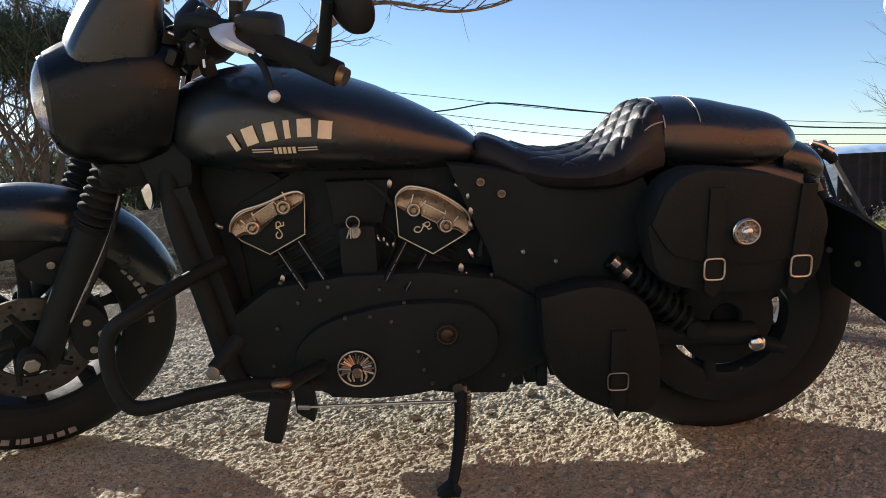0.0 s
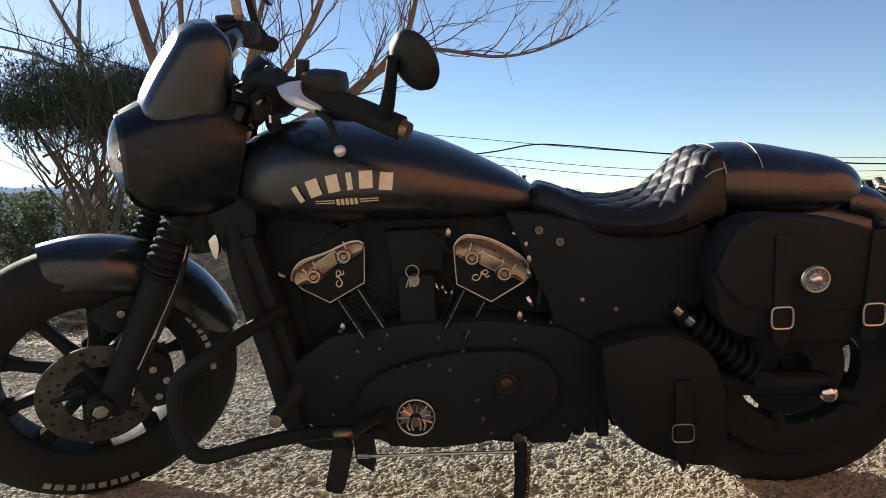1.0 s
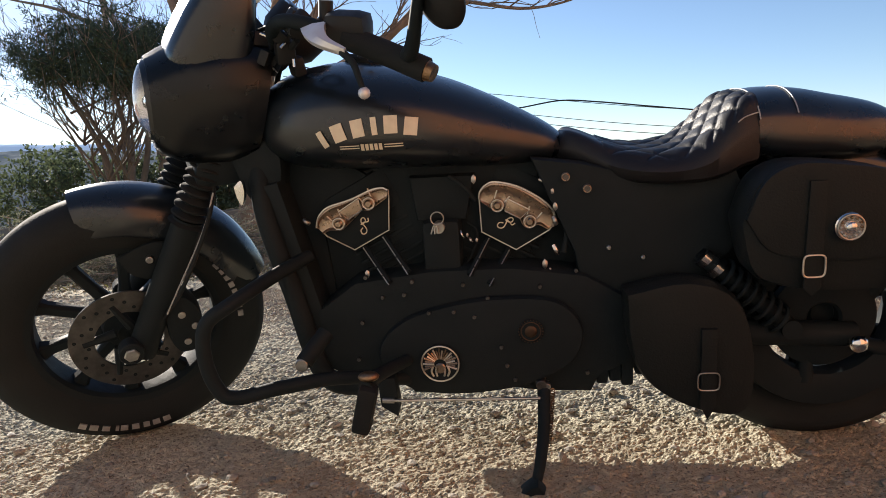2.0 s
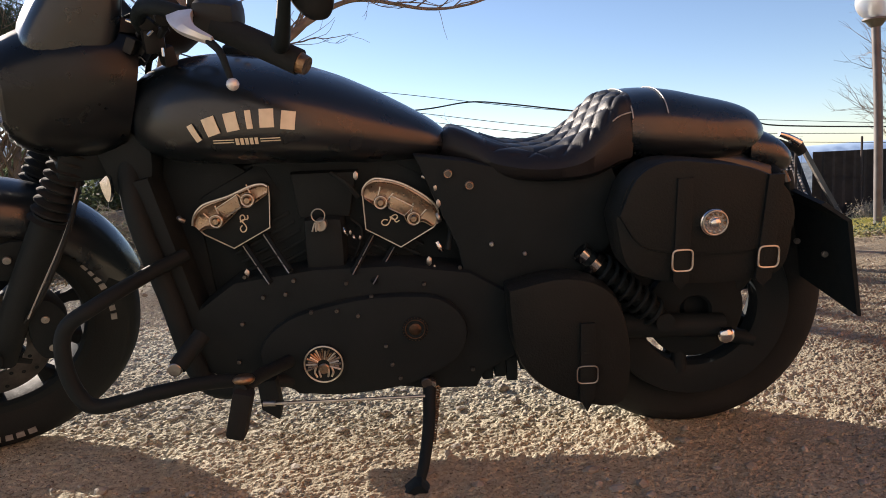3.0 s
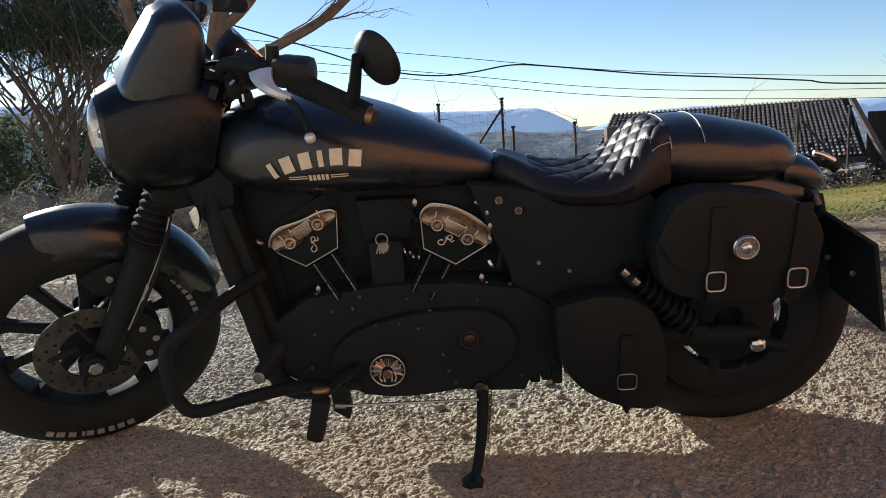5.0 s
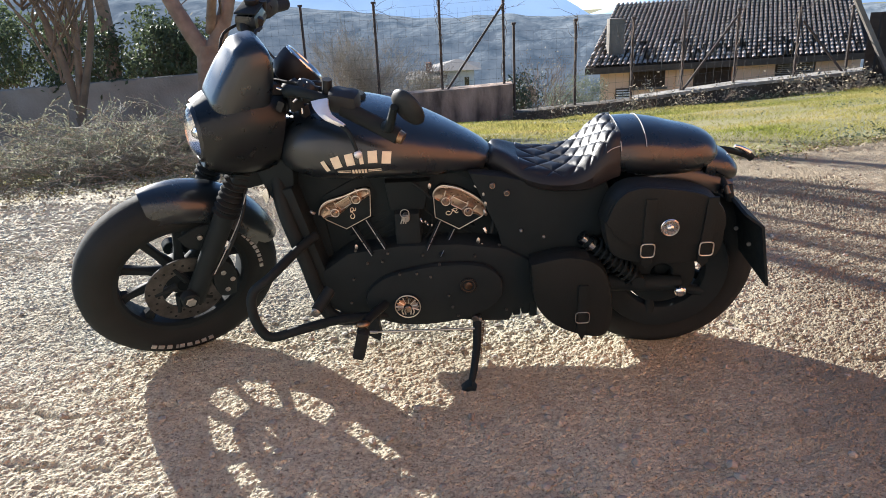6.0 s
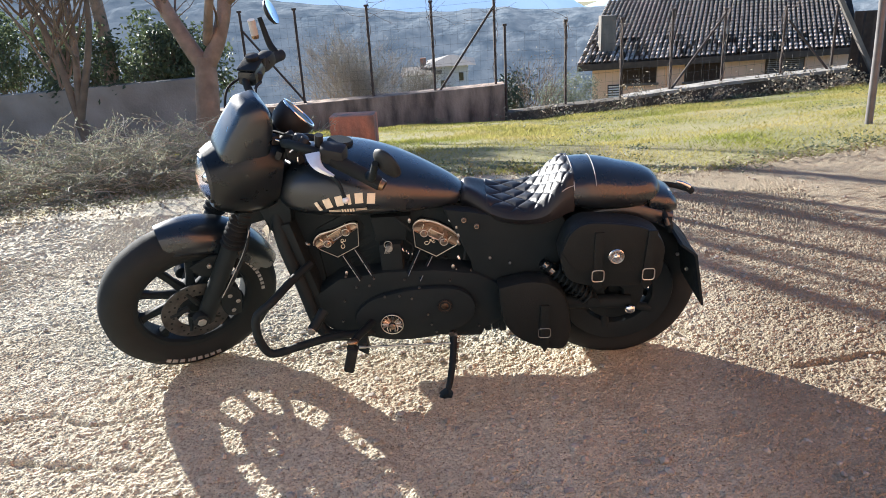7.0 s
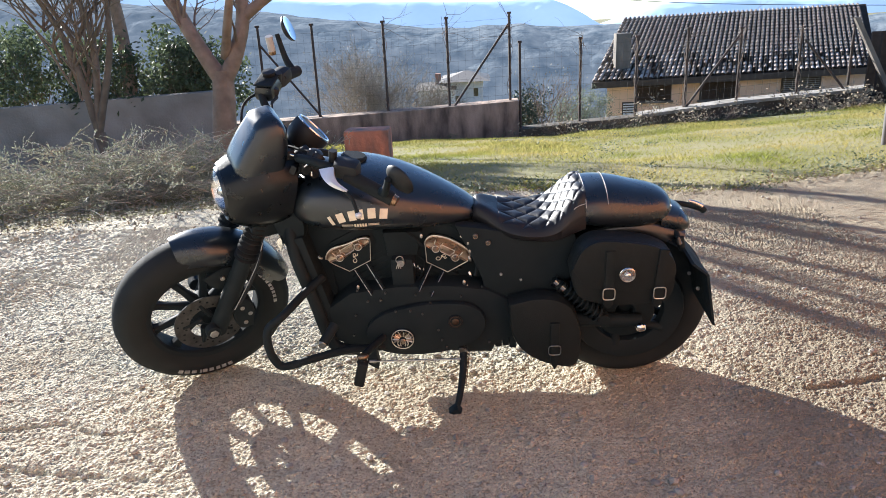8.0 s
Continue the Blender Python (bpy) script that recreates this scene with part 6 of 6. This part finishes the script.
def grow(rng, verts, faces, start, way, length, r, depth, tips, bend=0.35, up=0.12, fork=(2, 3)):
    """A branch that wanders, tapers and forks."""
    n = max(3, int(4 * (depth > 1) + 3))
    p, d = start.copy(), way.normalized()
    r_end = r * 0.55
    for i in range(n):
        q = p + d * (length / n)
        stick(verts, faces, p, q, r + (r_end - r) * i / n, r + (r_end - r) * (i + 1) / n, 6 if r > 0.02 else 4)
        p = q
        d = (d + Vector((rng.uniform(-bend, bend), rng.uniform(-bend, bend), rng.uniform(-bend, bend) + up)) * 0.5).normalized()
        if depth > 0 and i >= 1 and rng.random() < 0.55:
            side = (d + Vector((rng.uniform(-1, 1), rng.uniform(-1, 1), rng.uniform(-0.5, 0.8))) * 0.9).normalized()
            grow(rng, verts, faces, p, side, length * rng.uniform(0.4, 0.65), max(r_end * 0.6, 0.003), depth - 1, tips, bend, up, fork)
    if depth > 0:
        for _ in range(rng.randint(*fork)):
            side = (d + Vector((rng.uniform(-1, 1), rng.uniform(-1, 1), rng.uniform(-0.6, 0.8))) * 0.7).normalized()
            grow(rng, verts, faces, p, side, length * rng.uniform(0.5, 0.75), max(r_end * 0.8, 0.003), depth - 1, tips, bend, up, fork)
    else:
        tips.append((p, d))


def limb(pts, r0, r1):
    return tube(pts, (r0, r1), 12, 5)


def bare_tree():
    rng = random.Random(11)
    ob = thing("bare_tree", "leafless pale-barked tree with long spreading limbs", "tree")
    Y = 6.5
    trunk = limb([(-2.95, Y, -0.75), (-2.90, Y, -0.1), (-2.84, Y, 0.4), (-2.81, Y, 0.74)], 0.165, 0.125)
    main = [
        ([(-2.82, Y, 0.60), (-3.02, Y, 0.95), (-3.35, Y + 0.1, 1.6), (-3.6, Y + 0.2, 2.4), (-3.9, Y + 0.2, 3.6), (-4.0, Y + 0.3, 4.6)], 0.11, 0.035),
        ([(-2.80, Y, 0.62), (-2.62, Y, 0.92), (-2.47, Y, 1.35), (-2.45, Y, 1.9), (-2.30, Y, 2.45), (-2.35, Y, 3.3), (-2.2, Y, 4.4)], 0.105, 0.035),
        ([(-2.47, Y, 1.35), (-2.05, Y, 1.62), (-1.38, Y, 1.92), (-1.03, Y, 2.15), (-0.63, Y, 2.55), (-0.47, Y, 2.95), (-0.3, Y, 3.7)], 0.070, 0.022),
        ([(-2.42, Y, 1.95), (-2.15, Y, 2.15), (-1.93, Y, 2.40), (-1.57, Y, 3.0), (-1.25, Y, 3.9), (-1.1, Y, 4.8)], 0.060, 0.02),
        ([(-1.03, Y, 2.15), (-0.60, Y, 2.38), (-0.25, Y, 2.42), (0.38, Y, 2.30), (0.85, Y, 2.33), (1.27, Y, 2.46)], 0.032, 0.008),
        ([(-3.30, Y, 1.55), (-3.20, Y, 2.2), (-3.10, Y - 0.2, 3.0), (-2.9, Y - 0.4, 4.0)], 0.05, 0.02),
        ([(-2.75, Y, 0.9), (-2.45, Y - 0.5, 1.5), (-2.1, Y - 0.9, 2.3), (-1.7, Y - 1.2, 3.2)], 0.06, 0.02),
    ]
    part("trunk", join(trunk, *[limb(p, a, b) for p, a, b in main]), M_BARK, ob)
    verts, faces, tips = [], [], []
    for pts, a, b in main:
        line = spline(pts, 5)
        for i in range(6, len(line), 2):
            t = i / len(line)
            d = (line[min(i + 1, len(line) - 1)] - line[i - 1]).normalized()
            for _ in range(1 + (rng.random() < 0.55)):
                side = (d * 0.9 + Vector((rng.uniform(-1, 1), rng.uniform(-1, 1), rng.uniform(-0.3, 1)))).normalized()
                grow(rng, verts, faces, line[i], side, rng.uniform(0.35, 0.9) * (1.1 - 0.4 * t), max(0.010, b * 0.6), 2 if rng.random() < 0.6 else 1, tips, 0.5, 0.12, (1, 2))
    tw = tagged(new("twigwork", quick_mesh("twigwork", verts, faces, M_TWIG)), kind="stuff")
    tw.parent = ob


bare_tree()


def needle_clump(rng, verts, faces, c, size, n):
    for _ in range(n):
        d = Vector((rng.gauss(0, 1), rng.gauss(0, 1), rng.gauss(0.2, 1))).normalized()
        p = c + Vector((rng.gauss(0, size * 0.4), rng.gauss(0, size * 0.4), rng.gauss(0, size * 0.25)))
        q = p + d * size * rng.uniform(0.4, 0.9)
        e = d.orthogonal().normalized() * 0.009
        o = len(verts)
        verts.extend((p - e, p + e, q))
        faces.append((o, o + 1, o + 2))


def pine(name, label, foot, crown_c, crown_r, seed):
    """A low flat-crowned pine: forked trunk, a fan of bare lower branches, dense needles on top."""
    rng = random.Random(seed)
    ob = thing(name, label, "tree")
    fork = foot + Vector((-0.15, 0, 0.75))
    verts, faces, nv, nf = [], [], [], []
    trunk = [limb([foot, fork], 0.13, 0.11)]
    tops = [crown_c + Vector((f * crown_r * 0.45, rng.uniform(-0.4, 0.4), -0.2)) for f in (-1.3, -0.2, 0.75)]
    for q in tops:
        trunk.append(limb([fork, fork * 0.5 + q * 0.5 + Vector((0.25, 0, 0.1)), q], 0.075, 0.03))
    part("trunk", join(*trunk), M_TWIG, ob)
    tips = []
    for i in range(44):
        q = tops[i % 3]
        t = 0.12 + 0.80 * rng.random()
        p = fork + (q - fork) * t
        a = rng.uniform(0, 2 * math.pi)
        goal = crown_c + Vector((math.cos(a) * crown_r * rng.uniform(0.5, 1.0), math.sin(a) * crown_r * 0.6, rng.uniform(-0.9, 0.5) - 0.5 * (1 - t)))
        grow(rng, verts, faces, p, goal - p, (goal - p).length * 0.72, 0.024, 2, tips, 0.28, 0.08, (2, 3))
    for q, w in tips:
        low, high = crown_c.z - 0.75, crown_c.z + 0.62
        if low + rng.uniform(-0.3, 0.3) < q.z < high:
            needle_clump(rng, nv, nf, q, 0.19, 16)
    for _ in range(900):
        a, r = rng.uniform(0, 2 * math.pi), rng.random() ** 0.5
        q = crown_c + Vector((math.cos(a) * r * crown_r, math.sin(a) * r * crown_r * 0.7, rng.uniform(-0.55, 0.55) * (1.1 - 0.5 * r)))
        if noise.noise(q * 1.8) > -0.15:
            needle_clump(rng, nv, nf, q, 0.18, 26)
    br = tagged(new("branchwork", quick_mesh("branchwork", verts, faces, M_TWIG)), kind="stuff")
    br.parent = ob
    nd = new("crown", quick_mesh("crown", nv, nf, M_NEEDLE))
    nd.parent = ob


pine("pine_tree", "dark flat-crowned pine with bare lower branches beside the wall", Vector((-6.65, 10.6, -1.3)), Vector((-6.75, 10.6, 2.85)), 1.75, 3)


def back_tree():
    """A second leafless tree whose heavy limbs rise behind the pine."""
    rng = random.Random(17)
    ob = thing("bare_tree", "leafless brown tree with heavy limbs behind the pine", "tree")
    b = Vector((-7.6, 13.6, -1.6))
    limbs = [([b, b + Vector((0.1, 0, 2.5)), b + Vector((0.0, 0, 4.2))], 0.17, 0.12), ([b + Vector((0.05, 0, 3.6)), b + Vector((-0.5, 0, 5.2)), b + Vector((-1.5, 0, 7.2))], 0.10, 0.04), ([b + Vector((0.0, 0, 4.0)), b + Vector((-0.9, 0, 5.6)), b + Vector((-0.8, 0, 7.6))], 0.09, 0.03), ([b + Vector((0.05, 0, 3.8)), b + Vector((0.9, 0, 5.0)), b + Vector((1.0, 0, 7.0))], 0.08, 0.03), ([b + Vector((-0.5, 0, 5.2)), b + Vector((-1.8, 0, 6.0)), b + Vector((-3.2, 0, 6.4))], 0.06, 0.02)]
    part("trunk", join(*[limb(p, a, c) for p, a, c in limbs]), M_BARK, ob)
    verts, faces, tips = [], [], []
    for pts, a, c in limbs[1:]:
        line = spline(pts, 5)
        for i in range(3, len(line), 2):
            side = Vector((rng.uniform(-1, 1), rng.uniform(-0.6, 0.6), rng.uniform(0, 1))).normalized()
            grow(rng, verts, faces, line[i], side, rng.uniform(0.7, 1.3), 0.016, 2, tips, 0.45, 0.12, (1, 2))
    tw = tagged(new("twigwork", quick_mesh("twigwork", verts, faces, M_TWIG)), kind="stuff")
    tw.parent = ob


back_tree()


M_OLIVE2 = see_through(material("olive leaves", (0.12, 0.145, 0.085), 0.6, colour2=(0.19, 0.21, 0.14), scale=3, per_piece=0.4), 0.35)


def leafy(name, label, centre, radius, count, seed, mat, leaf=0.05, twigs=30, stem=None):
    """An uneven bush: twigs from its foot, leaves in clumps along them."""
    rng = random.Random(seed)
    ob = thing(name, label, "bush", group="bushes round the garden")
    verts, faces, nv, nf = [], [], [], []
    foot = centre - Vector((0, 0, radius[2]))
    pts = []
    for _ in range(twigs):
        a, r = rng.uniform(0, 2 * math.pi), rng.uniform(0.2, 1) ** 0.5
        tip = centre + Vector((math.cos(a) * r * radius[0], math.sin(a) * r * radius[1], rng.uniform(-0.5, 1) * radius[2] * (1.15 - 0.5 * r)))
        tips = []
        grow(rng, verts, faces, foot + Vector((rng.uniform(-0.3, 0.3) * radius[0], rng.uniform(-0.3, 0.3) * radius[1], 0)), tip - foot, (tip - foot).length * (0.5 if stem else 0.75), 0.008 if stem else 0.012, 2 if stem else 1, tips, 0.6 if stem else 0.25, 0.1, (2, 4))
        pts += [q for q, w in tips]
    per = max(1, count // max(len(pts), 1)) if count else 0
    for q in pts:
        for _ in range(per):
            p = q + Vector((rng.gauss(0, 0.12), rng.gauss(0, 0.12), rng.gauss(0, 0.10)))
            d = Vector((rng.gauss(0, 1), rng.gauss(0, 1), rng.gauss(0, 1))).normalized()
            e = d.orthogonal().normalized()
            s = leaf * rng.uniform(0.6, 1.3)
            o = len(nv)
            nv.extend((p - d * s, p + e * s * 0.45, p + d * s, p - e * s * 0.45))
            nf.append((o, o + 1, o + 2, o + 3))
    br = new("stemwork", quick_mesh("stemwork", verts, faces, stem or M_TWIG))
    br.parent = ob
    if nv:
        lf = new("leaves", quick_mesh("leaves", nv, nf, mat))
        lf.parent = ob


leafy("evergreen_bush", "glossy dark evergreen bush behind the yard wall", Vector((-7.4, 14.0, -0.1)), (1.5, 0.9, 1.0), 7000, 21, M_LEAF, 0.06, 60)
leafy("evergreen_bush", "dense dark evergreen bush behind the yard wall", Vector((-6.3, 14.6, -0.25)), (0.85, 0.8, 0.95), 4200, 22, M_LEAF, 0.06, 50)
leafy("evergreen_bush", "dark evergreen bush at the end of the yard wall", Vector((-10.6, 14.4, 0.0)), (1.7, 0.9, 1.1), 6000, 23, M_LEAF, 0.06, 50)
leafy("olive_bush", "grey-green olive bush beside the house", Vector((4.05, 24.5, -3.2)), (0.75, 0.9, 1.2), 14000, 24, M_OLIVE2, 0.032, 60)
leafy("small_conifer", "small dark conifer in the neighbouring garden", Vector((1.9, 19.0, -1.9)), (0.30, 0.3, 0.75), 2500, 25, M_NEEDLE, 0.05, 24)
leafy("bare_shrub", "tangled leafless grey shrub behind the wall", Vector((-2.5, 16.4, -0.35)), (1.75, 0.8, 1.25), 1500, 26, M_PALETWIG, 0.022, 150, M_PALETWIG)
leafy("bare_shrub", "leafless brown shrub behind the wall", Vector((-0.9, 17.0, -0.9)), (0.9, 0.6, 0.8), 1500, 27, M_PALETWIG, 0.025, 60, M_PALETWIG)
leafy("bare_shrub", "leafless shrub growing through the fence", Vector((2.3, 17.5, -1.2)), (0.9, 0.6, 0.9), 400, 28, M_DRY, 0.03, 35)
leafy("bare_shrub", "dry climbing stems on the corrugated screen", Vector((10.2, 13.6, -1.1)), (0.9, 0.5, 0.6), 1300, 29, M_DRY, 0.030, 80, M_PALETWIG)
leafy("bare_shrub", "dry weeds below the grey wall", Vector((8.4, 14.2, -1.25)), (0.9, 0.4, 0.35), 1500, 30, M_DRY, 0.04, 40)
leafy("bare_shrub", "low dry weeds sprouting along the grey wall", Vector((5.5, 14.35, -1.45)), (1.5, 0.3, 0.30), 1100, 33, M_DRY, 0.035, 40)
leafy("bare_shrub", "low dry weeds below the broken wall", Vector((2.8, 14.40, -1.60)), (1.3, 0.3, 0.22), 800, 34, M_DRY, 0.035, 30)


def far_tree():
    rng = random.Random(17)
    ob = thing("bare_tree", "leafless tree with drooping twigs behind the screen", "tree")
    base = Vector((12.6, 16.5, -2.0))
    part("trunk", limb([base, base + Vector((0, 0, 2.5)), base + Vector((0.2, 0, 4.6))], 0.13, 0.05), M_TWIG, ob)
    verts, faces, tips = [], [], []
    for i in range(26):
        h = 2.4 + 2.4 * i / 25
        a = i * 2.4
        grow(rng, verts, faces, base + Vector((0.1, 0, h)), Vector((math.cos(a), math.sin(a) * 0.6, 0.5)), rng.uniform(0.8, 1.3), 0.018, 2, tips, 0.45, 0.02, (2, 3))
    tw = tagged(new("twigwork", quick_mesh("twigwork", verts, faces, M_TWIG)), kind="stuff")
    tw.parent = ob


far_tree()


def vines():
    """Dry creepers round the fence posts."""
    rng = random.Random(31)
    verts, faces, tips = [], [], []
    for x, z0, z1 in ((-1.85, -0.9, 1.18), (-0.34, -0.9, 1.18), (1.13, -0.8, 1.24), (2.80, -1.3, 0.58), (4.12, -1.3, 0.5), (5.29, -1.2, 0.68), (6.50, -1.0, 0.6), (7.88, -1.0, 0.6)):
        for k in range(2):
            p = Vector((x, 14.9, z0))
            while p.z < z1:
                q = p + Vector((rng.uniform(-0.06, 0.06) + (x - p.x) * 0.4, rng.uniform(-0.02, 0.02), rng.uniform(0.08, 0.16)))
                stick(verts, faces, p, q, 0.007, 0.006)
                p = q
            for _ in range(3):
                grow(rng, verts, faces, p - Vector((0, 0, rng.uniform(0, 0.5))), Vector((rng.uniform(-1, 1), rng.uniform(-0.2, 0.2), rng.uniform(-0.3, 0.7))), rng.uniform(0.2, 0.6), 0.007, 1, tips, 0.7, 0.0, (1, 2))
    tagged(new("dry_creeper", quick_mesh("dry_creeper", verts, faces, M_TWIG)), "dry creeper stems wound round the fence posts", "creeper", kind="stuff")


vines()


def lawn():
    rng = random.Random(41)
    verts, faces = [], []
    for _ in range(210000):
        d = 13.0 * rng.random() ** 1.5
        x = rng.uniform(-5.5, 10.5)
        e = interp(x, EDGE)
        y = e + 0.05 + d
        if y > 14.6:
            continue
        shady = x < -1.4 and d < 1.8
        thick = noise.noise(Vector((x * 0.5, y * 0.5, 4))) + 0.35 * noise.noise(Vector((x * 2, y * 2, 1)))
        if thick < rng.uniform(-0.62, 0.12) or (shady and rng.random() < 0.85):
            continue
        if d < 0.5 and rng.random() < 0.5:
            continue
        z = ground_height(x, y) - 0.01
        h = rng.uniform(0.014, 0.046) * (0.8 + 1.6 * max(thick, 0) ** 1.3) * (1 + 0.05 * d)
        w = 0.0017 + 0.00045 * d
        a = rng.uniform(0, 2 * math.pi)
        s = Vector((math.cos(a), math.sin(a), 0)) * w
        tip = Vector((rng.gauss(0, 0.5), rng.gauss(0, 0.5), 0)) * h
        p = Vector((x, y, z))
        o = len(verts)
        verts.extend((p - s, p + s, p + tip * 0.4 + s * 0.6 + Vector((0, 0, h * 0.65)), p + tip + Vector((0, 0, h))))
        faces.append((o, o + 1, o + 2, o + 3))
    tagged(new("grass", quick_mesh("grass", verts, faces, M_GRASS)), "sunlit yellow-green winter lawn", "grass", kind="stuff")


lawn()


M_OLIVE = see_through(material("dry grey-green leaves", (0.17, 0.19, 0.125), 0.7, colour2=(0.30, 0.30, 0.22), scale=3, per_piece=0.4), 0.4)


def brushwood():
    """Cut evergreen branches heaped along the yard's edge, with dead leaves before them."""
    rng = random.Random(51)
    verts, faces, nv, nf = [], [], [], []

    def leaf(c, e, s):
        f = e.orthogonal().normalized()
        o = len(nv)
        nv.extend((c - e * s, c + f * s * 0.3, c + e * s, c - f * s * 0.3))
        nf.append((o, o + 1, o + 2, o + 3))

    for _ in range(1500):
        x = rng.uniform(-6.5, -1.2)
        y = interp(x, EDGE) + rng.uniform(0.6, 2.3)
        top = 0.43 * (1 - abs((y - interp(x, EDGE) - 1.5) / 0.95) ** 2) * min(1, (-1.0 - x) / 0.8) * (0.75 + 0.6 * noise.noise(Vector((x * 1.3, y, 3))))
        z = ground_height(x, y) + max(0, rng.uniform(0, max(top, 0.02)))
        a = rng.gauss(0.2, 0.9) + (math.pi if rng.random() < 0.4 else 0)
        d = Vector((math.cos(a), math.sin(a) * 0.7, rng.gauss(0.25, 0.25))).normalized()
        ln = rng.uniform(0.25, 0.65)
        p = Vector((x, y, z))
        pts = []
        for k in range(6):
            pts.append(p.copy())
            p = p + d * ln / 5
            d = (d + Vector((rng.gauss(0, 0.08), rng.gauss(0, 0.08), -0.09 + rng.gauss(0, 0.05)))).normalized()
        for k in range(5):
            stick(verts, faces, pts[k], pts[k + 1], 0.0052 - 0.0008 * k, 0.0044 - 0.0008 * k, 4)
        for k in range(11):
            t = rng.uniform(0.5, 4.9)
            c = pts[int(t)].lerp(pts[int(t) + 1], t % 1)
            g = (d + Vector((rng.gauss(0, 0.6), rng.gauss(0, 0.6), rng.gauss(0.15, 0.5)))).normalized()
            sl = rng.uniform(0.05, 0.16)
            stick(verts, faces, c, c + g * sl, 0.0020, 0.0010, 3)
            for m in range(7):
                side = (g + Vector((rng.gauss(0, 0.55), rng.gauss(0, 0.55), rng.gauss(0, 0.55)))).normalized()
                leaf(c + g * sl * (m + rng.random()) / 7 + side * 0.010, side, rng.uniform(0.007, 0.017))
    ob = thing("brushwood_heap", "heap of cut grey-green evergreen branches beside the asphalt", "brushwood", kind="stuff")
    for nm, v, f, m in (("branchwork", verts, faces, M_PALETWIG), ("leafage", nv, nf, M_OLIVE)):
        o = new(nm, quick_mesh(nm, v, f, m))
        o.parent = ob
    verts, faces = [], []
    for _ in range(15000):
        x = rng.uniform(-5.0, 3.6)
        if x > -1.0 and rng.random() < 0.72:
            continue
        d = rng.gauss(0.25, 0.30) if x < -1.0 else rng.gauss(0.10, 0.12)
        y = interp(x, EDGE) + d
        z = ground_height(x, y) + rng.uniform(0.0, 0.02)
        e = Vector((rng.gauss(0, 1), rng.gauss(0, 1), rng.gauss(0, 0.45))).normalized()
        f = e.cross(Vector((0, 0, 1))).normalized() + Vector((0, 0, rng.gauss(0, 0.4)))
        s = rng.uniform(0.006, 0.020)
        p = Vector((x, y, z + 0.004))
        o = len(verts)
        verts.extend((p - e * s, p + f * s * 0.4, p + e * s, p - f * s * 0.4))
        faces.append((o, o + 1, o + 2, o + 3))
    tagged(new("leaf_litter", quick_mesh("leaf_litter", verts, faces, M_DRY)), "dead brown leaves along the asphalt's edge", "leaves", kind="stuff")


brushwood()


def gravel():
    """Loose stones and grit bedded in the asphalt."""
    rng = random.Random(61)
    bm = bmesh.new()
    bmesh.ops.create_icosphere(bm, subdivisions=1, radius=1)
    base = np.array([v.co[:] for v in bm.verts])
    tris = [[v.index for v in f.verts] for f in bm.faces]
    bm.free()
    verts, faces = [], []
    for _ in range(5000):
        x, y = rng.gauss(0.45, 1.1), rng.uniform(-1.25, 2.4)
        if not -2.6 < x < 3.2:
            continue
        s = 0.003 + 0.012 * rng.random() ** 5
        k = np.array([rng.uniform(0.7, 1.3), rng.uniform(0.7, 1.3), rng.uniform(0.4, 0.8)]) * s
        jit = np.random.RandomState(rng.randrange(1 << 30)).uniform(0.75, 1.2, (len(base), 1))
        a = rng.uniform(0, 6.28)
        r = np.array([[math.cos(a), -math.sin(a), 0], [math.sin(a), math.cos(a), 0], [0, 0, 1]])
        o = len(verts)
        verts.extend(((base * jit * k) @ r.T + (x, y, ground_height(x, y) + 0.001 + k[2] * 0.3)).tolist())
        faces.extend([[i + o for i in t] for t in tris])
    tagged(new("loose_gravel", quick_mesh("loose_gravel", verts, faces, M_STONE)), "loose pale grit scattered over the asphalt", "gravel", kind="stuff")


gravel()


def edge_weeds():
    """Low dark weeds and tufts where the lawn meets the asphalt, and along the walls."""
    rng = random.Random(77)
    verts, faces = [], []
    spots = [(rng.uniform(-0.8, 7.0), rng.gauss(0.22, 0.14)) for _ in range(46)] + [(rng.uniform(0.5, 10.0), rng.uniform(0.6, 9.0)) for _ in range(34)]
    spots = [(x, interp(x, EDGE) + d) for x, d in spots] + [(rng.uniform(-1, 10), 14.45 + rng.uniform(-0.2, 0.1)) for _ in range(40)]
    for x, y in spots:
        size = rng.uniform(0.04, 0.11) * (1 + 0.06 * y)
        for _ in range(rng.randint(30, 70)):
            p = Vector((x + rng.gauss(0, size), y + rng.gauss(0, size), 0))
            p.z = ground_height(p.x, p.y) + rng.uniform(0.0, size * 0.7)
            e = Vector((rng.gauss(0, 1), rng.gauss(0, 1), rng.uniform(0.1, 0.9))).normalized()
            f = e.orthogonal().normalized()
            s = rng.uniform(0.007, 0.016) * (1 + 0.05 * y)
            o = len(verts)
            verts.extend((p, p + e * s + f * s * 0.4, p + e * s * 2, p + e * s - f * s * 0.4))
            faces.append((o, o + 1, o + 2, o + 3))
    tagged(new("edge_weed", quick_mesh("edge_weed", verts, faces, M_LEAF)), "low dark green weeds along the lawn's edge", "weeds", kind="stuff")


edge_weeds()
